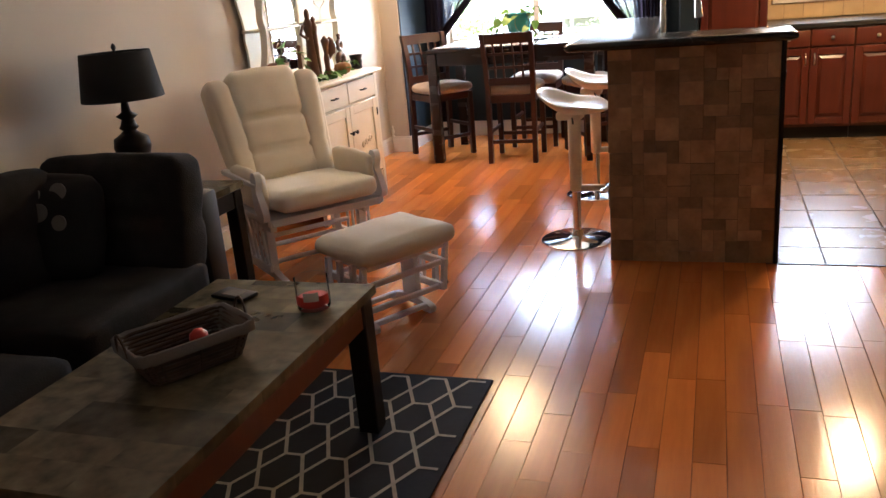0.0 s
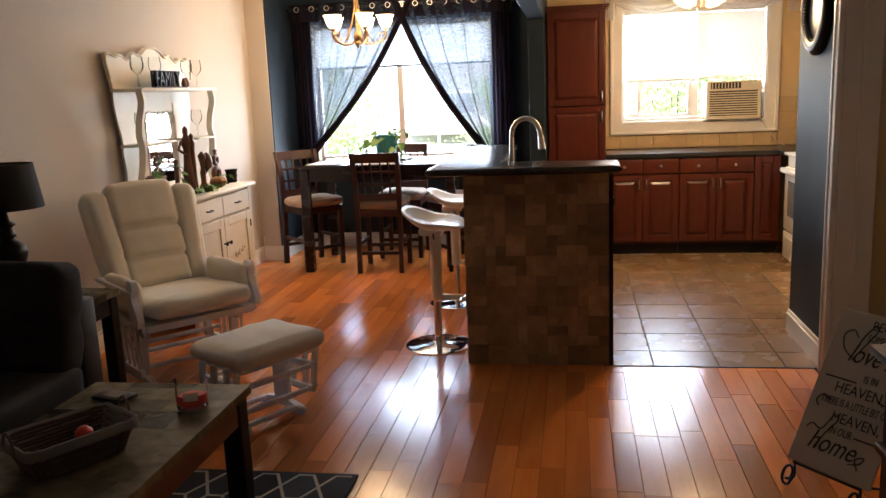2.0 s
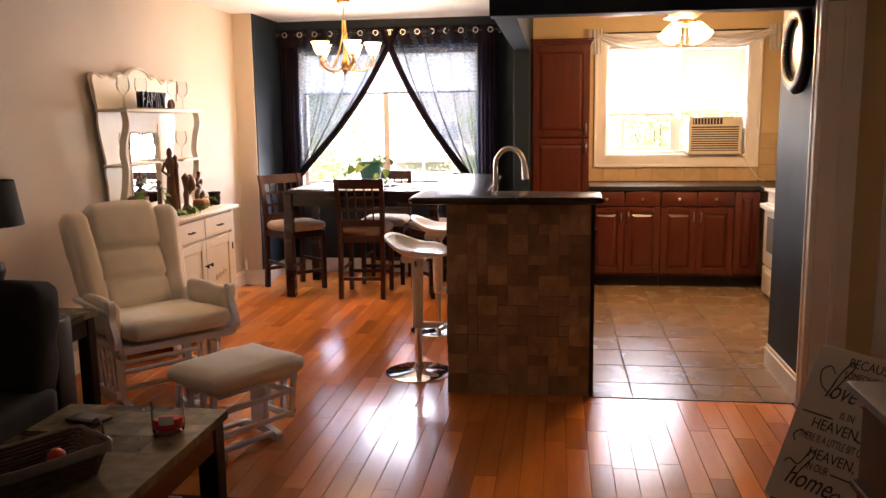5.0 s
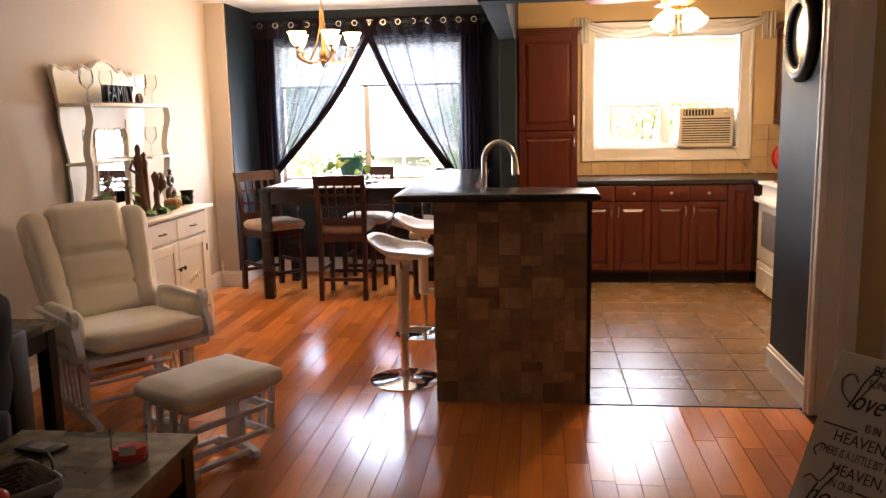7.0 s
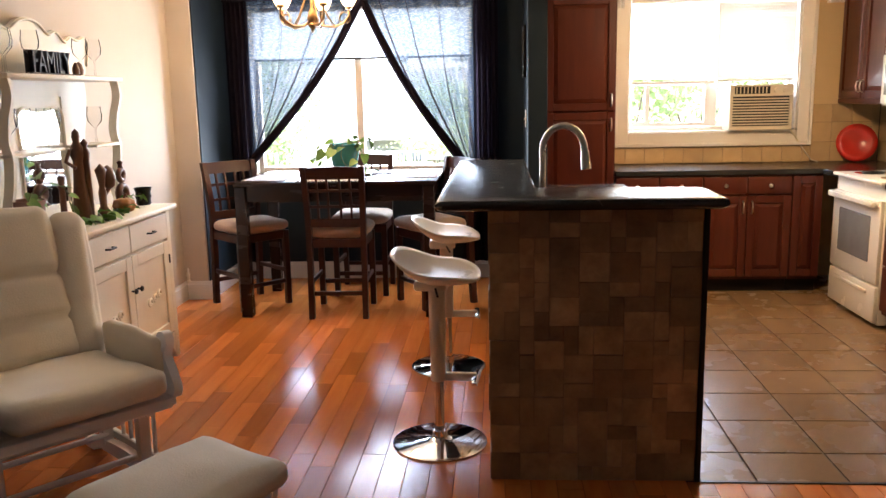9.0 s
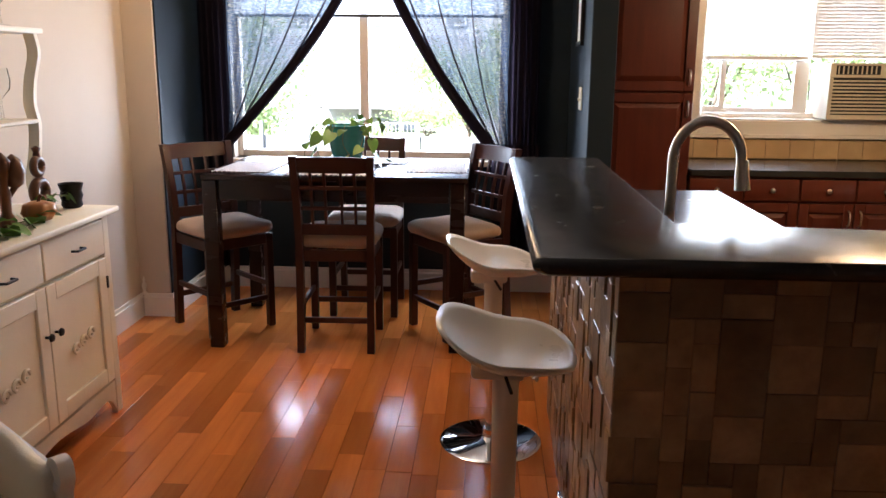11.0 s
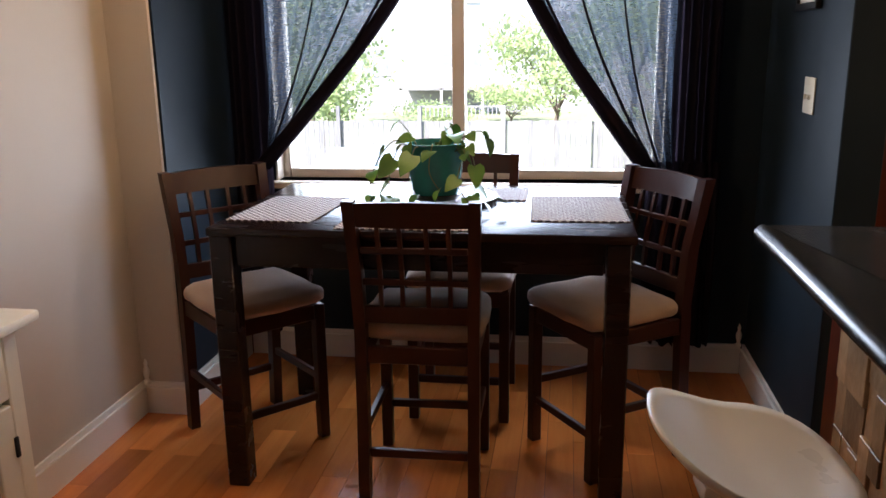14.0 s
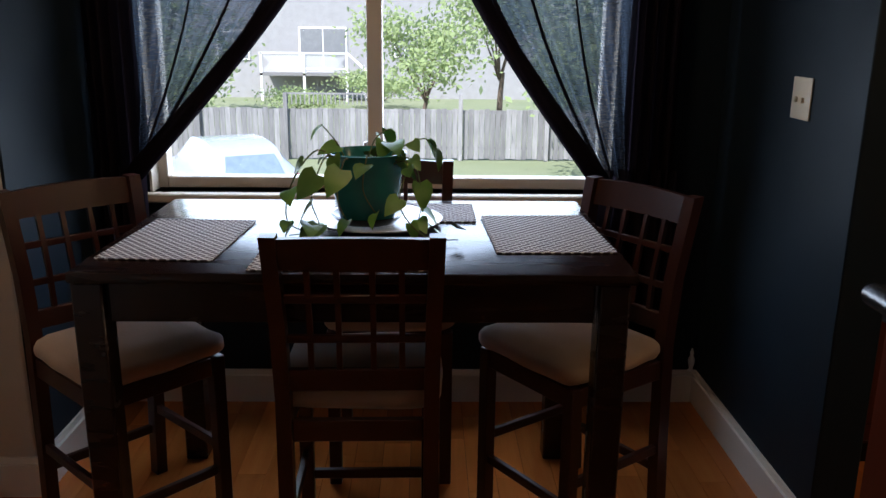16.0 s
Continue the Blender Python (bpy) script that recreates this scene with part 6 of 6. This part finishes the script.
def words(s, x, y, size, wide=1.0, slant=0.0):
    shear = Matrix(((wide, slant, 0, 0), (0, 1, 0, 0), (0, 0, 1, 0), (0, 0, 0, 1)))
    part("lettering", moved(text_mesh(s, size, 0.0006), pose(x, y, 0.0015) @ shear), "ink", sg, smooth=False)


words("BECAUSE", 0.225, 0.560, 0.050, 0.85)
words("SOMEONE", 0.200, 0.515, 0.038, 0.72)
words("WE", 0.285, 0.515, 0.038, 0.72)
words("love", 0.150, 0.425, 0.105, 0.72, 0.28)
words("IS IN", 0.205, 0.360, 0.040, 0.7)
words("HEAVEN,", 0.180, 0.300, 0.058, 0.85)
words("THERE IS A LITTLE BIT OF", 0.180, 0.250, 0.042, 0.56)
words("HEAVEN,", 0.205, 0.190, 0.056, 0.85)
words("IN OUR", 0.165, 0.145, 0.042, 0.62)
words("home", 0.150, 0.070, 0.105, 0.78, 0.28)


def flourish(pts, r=0.003):
    part("flourish", tube([(x, y, 0.0006) for x, y in smooth_line(pts)], r, 4), "ink", sg)


flourish([(0.10, 0.44), (0.06, 0.47), (0.045, 0.52), (0.075, 0.545), (0.10, 0.52)])
flourish([(0.10, 0.44), (0.12, 0.52), (0.15, 0.575), (0.165, 0.56), (0.13, 0.48), (0.105, 0.43)])
flourish([(0.235, 0.43), (0.28, 0.41), (0.305, 0.44), (0.285, 0.47), (0.265, 0.445), (0.30, 0.415)])
flourish([(0.25, 0.315), (0.28, 0.30), (0.31, 0.32), (0.305, 0.35), (0.285, 0.345)])
flourish([(0.085, 0.265), (0.05, 0.275), (0.03, 0.25), (0.045, 0.23)])
flourish([(0.085, 0.075), (0.11, 0.14), (0.14, 0.20), (0.12, 0.215), (0.09, 0.15), (0.05, 0.16), (0.03, 0.14)])
flourish([(0.23, 0.06), (0.27, 0.075), (0.28, 0.10), (0.25, 0.085), (0.27, 0.05)])
flourish([(0.03, 0.352), (0.155, 0.352)], 0.004)
flourish([(0.22, 0.155), (0.31, 0.155)], 0.004)
es = thing("scroll_easel", pose(0, 0, 0), "black wrought iron scroll easel holding the sign", "easel")
for px, py in ((1.185, 2.555), (1.352, 2.345)):
    v = Vector((px, py, 0))
    n2 = Vector((-0.78, -0.62, 0))
    sc = [v + n2 * (0.03 + 0.035 * math.cos(t) * (1 - t / 11)) + Vector((0, 0, 0.05 + 0.038 * math.sin(t) * (1 - t / 11))) for t in np.linspace(math.pi * -0.5, 5.4, 22)]
    part("foot_scroll", tube([v - n2 * 0.01 + Vector((0, 0, 0.10)), v - n2 * 0.005 + Vector((0, 0, 0.03))] + sc[0:1] + sc[1:], 0.0055, 7), "black_metal", es, smooth=True)
    part("rear_leg", tube([v - n2 * 0.02 + Vector((0, 0, 0.09)), v - n2 * 0.26 + Vector((0, 0, 0.006))], 0.005, 6), "black_metal", es)
part("ledge", tube([(1.185, 2.555, 0.088), (1.352, 2.345, 0.088)], 0.0055, 7), "black_metal", es)

bc = thing("black_cabinet", pose(0, 0, 0), "black painted wooden cabinet with overhanging top", "cabinet")
part("top", box(1.165, 1.635, 1.05, 1.785, 0.775, 0.80, 0.005, 2), "black_wood", bc)
part("body", box(1.20, 1.63, 1.08, 1.75, 0.05, 0.775, 0.004), "black_wood", bc)
part("mid_moulding", box(1.185, 1.634, 1.065, 1.765, 0.50, 0.525, 0.004), "black_wood", bc)
part("plinth", box(1.18, 1.634, 1.06, 1.77, 0.0, 0.06, 0.004), "black_wood", bc)


# ---- outside ----
GZ = -2.1
fixed("ground", boxes((-900, 900, 7.9, 900, GZ - 0.3, GZ)), "lawn", "sunlit mown lawn running to the horizon", "ground")
fixed("road", boxes((-60, 60, 17.6, 24.4, GZ, GZ + 0.02)), "asphalt", "pale asphalt driveway behind the house", "road")
fixed("ground_under", boxes((-900, 900, -900, 7.9, GZ - 0.3, GZ)), "lawn", "lawn round the house", "ground")
fn = thing("board_fence", pose(0, 27.4, GZ), "weathered grey board fence along the yard", "fence")
brd = mesh_of(boxes((-0.068, 0.068, 0, 0.02, 0.04, 1.42)), "board", "fence", False)
r3 = random.Random(4)
for k in range(150):
    x = -12.5 + k * 0.15
    o = new("board", brd)
    o.parent, o.location = fn, (x, r3.uniform(-0.006, 0.006), r3.uniform(-0.02, 0.02))
for k in range(10):
    x = -12.3 + 2.42 * k
    part("post", box(x - 0.055, x + 0.055, -0.10, 0.0, 0, 1.85, 0.006), "fence", fn)
for z in (0.3, 1.3):
    part("rail", boxes((-12.6, 10.1, 0.02, 0.06, z, z + 0.09)), "fence", fn)
part("trellis", boxes(*[(-5.0 + 0.12 * k, -4.97 + 0.12 * k, -0.01, 0.01, 1.53, 1.83) for k in range(20)], (-5.0, -2.6, -0.012, 0.012, 1.80, 1.85)), "fence", fn)

hs = thing("house", pose(-6.5, 48, GZ), "two-storey grey brick house beyond the fence", "house")
part("wall", boxes((-11, 11, 0, 8, 0, 5.1)), "brick", hs)
part("upper_wall", boxes((-11, 11, 0.05, 8, 5.1, 8.0)), "siding", hs)
part("roof", flat([(-11.6, 8.0), (11.6, 8.0), (9.0, 10.2), (-9.0, 10.2)], 8.8, "y"), "roof", hs, "", pose(0, -0.4, 0))
for x, z, w, h in ((0.0, 1.55, 2.3, 1.95), (4.2, 2.2, 1.0, 1.1), (-4.6, 2.0, 1.5, 1.3), (0.2, 5.7, 1.5, 1.2), (4.2, 5.7, 1.0, 1.2), (-4.4, 5.7, 1.4, 1.2)):
    wn = part("window", boxes((x - w / 2 - 0.09, x + w / 2 + 0.09, -0.06, -0.01, z - 0.09, z + h + 0.09)), "trim", hs)
    part("pane", boxes((x - w / 2, x - 0.03, -0.08, -0.065, z, z + h)), "oven_glass", wn)
    part("pane", boxes((x + 0.03, x + w / 2, -0.08, -0.065, z, z + h)), "oven_glass", wn)
dk = thing("deck", pose(-7.2, 46.3, GZ), "raised wooden deck with white lattice railing", "deck")
part("platform", boxes((-2.2, 2.2, -0.5, 1.65, 1.25, 1.38)), "fence", dk)
for x in (-2.1, 0, 2.1):
    part("post", boxes((x - 0.06, x + 0.06, -0.5, -0.38, 0, 2.35)), "trim", dk)
part("top_rail", boxes((-2.2, 2.2, -0.5, -0.38, 2.3, 2.38)), "trim", dk)
lat = bmesh.new()
for k in range(34):
    x = -2.1 + k * 0.13
    for s in (-1, 1):
        a = [(x, 1.42), (x + 0.03, 1.42), (x + 0.03 + s * 0.85, 2.28), (x + s * 0.85, 2.28)]
        if -2.15 < x + s * 0.85 < 2.15:
            lat.faces.new([lat.verts.new((u, -0.44 + 0.01 * s, w)) for u, w in a])
part("lattice", lat, "trim", dk, smooth=False)
part("stair_rail", tube([(2.2, -0.44, 2.3), (3.8, -1.5, 1.0)], 0.06, 4), "trim", dk)
for k in range(6):
    part("step", boxes((2.2 + 0.28 * k, 2.5 + 0.28 * k, -0.6, 0.8, 1.15 - 0.2 * k, 1.2 - 0.2 * k)), "fence", dk)


def tree(x, y, h, spread, trunk_h, seed, label, name="tree"):
    r = random.Random(seed)
    t = thing(name, pose(x, y, GZ), label, "tree" if name == "tree" else "bush")
    limbs = [tube([(0, 0, 0), (0.05 * r.uniform(-1, 1), 0, trunk_h * 0.6), (0.12 * r.uniform(-1, 1), 0.1 * r.uniform(-1, 1), trunk_h)], 0.045 * h ** 0.6, 8, 0.03 * h ** 0.6)]
    tips = []
    for k in range(7):
        a, e = k * 0.9 + r.uniform(-0.3, 0.3), r.uniform(0.3, 1.2)
        L = spread * r.uniform(0.55, 1.0)
        tip = (L * math.cos(a) * math.cos(e), L * math.sin(a) * math.cos(e), trunk_h + (h - trunk_h) * r.uniform(0.35, 0.95))
        limbs.append(tube([(0, 0, trunk_h * 0.85), (tip[0] * 0.5, tip[1] * 0.5, (trunk_h + tip[2]) / 2), tip], 0.018 * h ** 0.6, 6, 0.006))
        tips.append(tip)
    part("trunk", merge(*limbs), "bark", t)
    verts, faces = [], []
    for k in range(2600):
        c = tips[r.randrange(len(tips))]
        s = spread * 0.33
        p = Vector((c[0] + r.gauss(0, s), c[1] + r.gauss(0, s), c[2] + r.gauss(0, (h - trunk_h) * 0.17)))
        if p.z < trunk_h * 0.45 or p.z < 0.05:
            continue
        q = r.uniform(0.06, 0.13) * (h / 4) ** 0.4
        u = Vector((r.gauss(0, 1), r.gauss(0, 1), r.gauss(0, 1))).normalized()
        w = u.orthogonal().normalized()
        i = len(verts)
        verts += [p - u * q, p + w * q * 0.6, p + u * q, p - w * q * 0.6]
        faces.append((i, i + 1, i + 2, i + 3))
    me = bpy.data.meshes.new("crown")
    me.from_pydata(verts, [], faces)
    me.materials.append(M["tree_leaf"])
    o = new("crown", me)
    o.parent = t
    return t


tree(-1.2, 33.5, 3.7, 1.8, 1.3, 1, "leafy green garden tree beyond the fence")
tree(1.6, 36.0, 5.6, 2.2, 2.0, 2, "tall leafy tree beside the far house")
tree(3.4, 30.5, 2.9, 1.3, 0.4, 3, "rounded green garden shrub", "bush")
tree(-8.9, 30.5, 2.7, 1.5, 0.3, 4, "dense green shrub behind the fence", "bush")
tree(-11.6, 38.0, 6.0, 2.6, 1.8, 5, "dark leafy tree by the far house")
tree(-3.4, 42.0, 1.5, 1.5, 0.2, 6, "low flowering shrub by the deck", "bush")
tree(-6.6, 40.0, 1.0, 1.6, 0.15, 7, "low green shrub below the deck", "bush")
tree(5.5, 26.0, 6.5, 2.6, 1.6, 8, "broad green tree seen through the kitchen window")
tree(8.3, 25.0, 6.0, 2.5, 1.6, 9, "broad green tree beside the yard")
tree(3.2, 23.5, 5.2, 2.1, 1.4, 10, "young green tree near the driveway")


def car(m):
    c = thing("parked_car", m, "silver hatchback parked on the driveway", "car")
    prof = smooth_line([(-2.0, 0.30), (-2.06, 0.62), (-1.98, 0.90), (-1.55, 1.30), (-0.9, 1.45), (0.0, 1.46), (0.6, 1.36), (1.15, 0.98), (1.85, 0.84), (2.10, 0.62), (2.08, 0.30)], 5)
    bm = bmesh.new()
    secs = []
    for w, k in ((-0.86, 0.0), (-0.84, 0.7), (-0.62, 1.0), (0.62, 1.0), (0.84, 0.7), (0.86, 0.0)):
        row = []
        for x, z in prof:
            zz = z if z < 0.9 else 0.9 + (z - 0.9) * (1.0 if k == 1.0 else 0.55 * k)
            row.append(bm.verts.new((x * (1.0 if k == 1.0 else 0.985), w * (1 - 0.10 * max(0, zz - 0.9)), zz)))
        secs.append(row)
    for a, b in zip(secs, secs[1:]):
        for i in range(len(prof) - 1):
            bm.faces.new((a[i], a[i + 1], b[i + 1], b[i]))
    bm.faces.new(secs[0]), bm.faces.new(secs[-1][::-1])
    bm.faces.new([s[0] for s in secs]), bm.faces.new([s[-1] for s in secs])
    part("body", bm, "car", c)
    part("rear_window", flat([(-0.55, 0), (0.55, 0), (0.46, 0.46), (-0.46, 0.46)], 0.012), "car_glass", c, "", pose(-1.965, 0, 0.95, 0, -48, 0) @ pose(0, 0, 0, 0, 0, -90))
    part("windscreen", flat([(-0.6, 0), (0.6, 0), (0.5, 0.6), (-0.5, 0.6)], 0.012), "car_glass", c, "", pose(1.16, 0, 1.0, 0, -146, 0) @ pose(0, 0, 0, 0, 0, -90))
    for s in (-1, 1):
        part("side_window", flat([(-1.35, 0.93), (0.95, 0.93), (0.55, 1.25), (-0.95, 1.27)], 0.012, "y"), "black_glass", c, "", pose(0, s * 0.835 - 0.006, 0, s * 8, 0, 0))
        part("tail_lamp", box(-2.06, -1.95, s * 0.70 - 0.12, s * 0.70 + 0.12, 0.72, 0.95, 0.02, 2), "tail", c)
        for x in (-1.3, 1.35):
            wh = part("wheel", moved(lathe([(0.21, -0.10), (0.30, -0.10), (0.32, -0.07), (0.32, 0.07), (0.30, 0.10), (0.21, 0.10)], 24), pose(x, s * 0.78, 0.32, 90, 0, 0)), "tyre", c)
            part("rim", moved(lathe([(0.01, -0.06), (0.205, -0.085), (0.205, 0.085), (0.01, 0.06)], 18), pose(x, s * 0.785, 0.32, 90, 0, 0)), "nickel", wh)
    return c


car(pose(-5.15, 20.9, GZ + 0.02, 0, 0, 118))


# ---- floors, laid last: planks and tiles ----
fl = fixed("floor", boxes((-2.58, 1.78, -2.75, 3.90, -0.12, -0.012), (-2.58, 0.574, 3.90, 7.55, -0.12, -0.012), (1.78, 2.78, 2.2, 4.48, -0.12, -0.003)), "subfloor",
           "glossy honey maple plank floor", "floor")
rng, tilt = random.Random(7), random.Random(23)
PW = 0.100
shared = {}
rest = bmesh.new()
n_obj = 0


def plank_mesh(w, length):
    key = round(length, 2)
    if key not in shared:
        b = box(-w / 2 + 0.0006, w / 2 - 0.0006, -key / 2 + 0.0006, key / 2 - 0.0006, -0.012, 0.0, 0.0013)
        shared[key] = mesh_of(b, "plank", "plank", False)
    return shared[key]


def lay(x, y0, y1):
    global n_obj
    y = y0 - rng.random() * 0.7
    while y < y1:
        length = rng.choice((0.4, 0.55, 0.7, 0.85, 1.0, 1.15))
        a, b = max(y, y0), min(y + length, y1)
        if b - a > 0.05:
            if a >= 1.6 and b <= 6.3 and x > -2.45 and n_obj < 300 and abs((b - a) - length) < 1e-6:
                p = new("plank", plank_mesh(PW, b - a))
                p.parent = fl
                p.matrix_basis = pose(x, (a + b) / 2, -0.0001, tilt.uniform(-0.04, 0.04), tilt.uniform(-0.35, 0.35), 0)
                n_obj += 1
            else:
                add_box(rest, x - PW / 2 + 0.0007, x + PW / 2 - 0.0007, a + 0.0007, b - 0.0007, -0.012, -0.0002)
        y += length


x = -2.58 + PW / 2
while x < 1.66:
    if x + PW / 2 < 0.56:
        lay(x, -2.75, 7.55)
    else:
        lay(x, -2.75, 3.895)
    x += PW
o = part("planks", rest, "plank_joined", fl, smooth=False)
o["kind"] = "stuff"

kf = fixed("floor_kitchen", boxes((0.574, 2.76, 3.90, 7.55, -0.12, -0.006)), "grout", "brown ceramic tiled kitchen floor", "floor")
T = 0.347
tile_shared = {}
y = 4.167 - T
while y < 7.55:
    x = 0.790 - T
    while x < 2.76:
        a, b, c, d = max(x, 0.576), min(x + T, 2.76), max(y, 3.905), min(y + T, 7.55)
        if b - a > 0.02 and d - c > 0.02:
            key = (round(b - a, 3), round(d - c, 3))
            if key not in tile_shared:
                tile_shared[key] = mesh_of(box(-key[0] / 2 + 0.003, key[0] / 2 - 0.003, -key[1] / 2 + 0.003, key[1] / 2 - 0.003, -0.006, 0.0, 0.002), "tile", "floor_tile", False)
            t_ = new("tile", tile_shared[key])
            t_.parent, t_.location = kf, ((a + b) / 2, (c + d) / 2, 0)
        x += T
    y += T
fixed("floor_threshold", box(0.574, 1.64, 3.888, 3.903, -0.005, 0.004, 0.001), "black_metal", "thin dark strip between wood and tile", "threshold")
fixed("sill_slab", boxes((-2.72, 2.9, -2.87, 7.76, -0.3, -0.121)), "grout", "concrete slab under the floors", "slab")

# stone pieces of the island
rng2 = random.Random(11)
stone_shared = {}


def clad(axis, at, u0, u1, z0, z1, sign):
    """Squares and half pieces of stone packed at random on a small grid."""
    n, k = round((u1 - u0) / 0.056), round((z1 - z0) / 0.056)
    cu, cz = (u1 - u0) / n, (z1 - z0) / k
    used = set()
    for j in range(k):
        for i in range(n):
            if (i, j) in used:
                continue
            sizes = [(2, 2)] * 6 + [(2, 1)] * 2 + [(1, 2)] * 2 + [(1, 1)]
            rng2.shuffle(sizes)
            for w, h in sizes + [(1, 1)]:
                cells = [(i + a, j + b) for a in range(w) for b in range(h)]
                if all(c[0] < n and c[1] < k and c not in used for c in cells):
                    break
            used.update(cells)
            key = (axis, w, h)
            if key not in stone_shared:
                g, p, q = 0.0005, w * cu / 2, h * cz / 2
                bb = box(-p + g, p - g, -0.012, 0.0, -q + g, q - g, 0.0014) if axis == "y" else box(-0.012, 0.0, -p + g, p - g, -q + g, q - g, 0.0014)
                stone_shared[key] = mesh_of(bb, "stone", "stone", False)
            s = new("stone", stone_shared[key])
            out = at - rng2.uniform(-0.004, 0.005)
            u, z = u0 + (i + w / 2) * cu, z0 + (j + h / 2) * cz
            s.parent, s.location = isl, ((u, out, z) if axis == "y" else (out, u, z))


clad("y", 3.911, -0.232, 0.55, 0.0, 1.075, 1)
clad("x", -0.223, 3.90, 5.60, 0.0, 1.075, 1)


# backsplash tiles
bs = fixed("backsplash", boxes((0.652, 2.757, 7.546, 7.5495, 0.916, 1.045), (2.235, 2.757, 7.546, 7.5495, 1.045, 1.36), (2.7565, 2.7595, 5.99, 7.546, 0.916, 1.39)), "grout",
           "tan ceramic tile backsplash", "backsplash")
bt_shared = {}


def tiles(axis, u0, u1, z0, z1, size=0.152):
    z = z0
    while z < z1 - 0.01:
        zt = min(z + size, z1)
        u = u0
        while u < u1 - 0.01:
            ut = min(u + size, u1)
            key = (axis, round(ut - u, 3), round(zt - z, 3))
            if key not in bt_shared:
                p, q = key[1] / 2 - 0.0012, key[2] / 2 - 0.0012
                bt_shared[key] = mesh_of(box(-p, p, -0.007, 0, -q, q, 0.0015) if axis == "y" else box(-0.007, 0, -p, p, -q, q, 0.0015), "tile", "splash", False)
            t_ = new("tile", bt_shared[key])
            t_.parent = bs
            t_.location = ((u + ut) / 2, 7.546, (z + zt) / 2) if axis == "y" else (2.7565, (u + ut) / 2, (z + zt) / 2)
            u = ut
        z = zt


tiles("y", 0.652, 2.235, 0.918, 1.045)
tiles("y", 2.235, 2.745, 0.918, 1.36)
tiles("x", 5.99, 7.538, 0.918, 1.36)
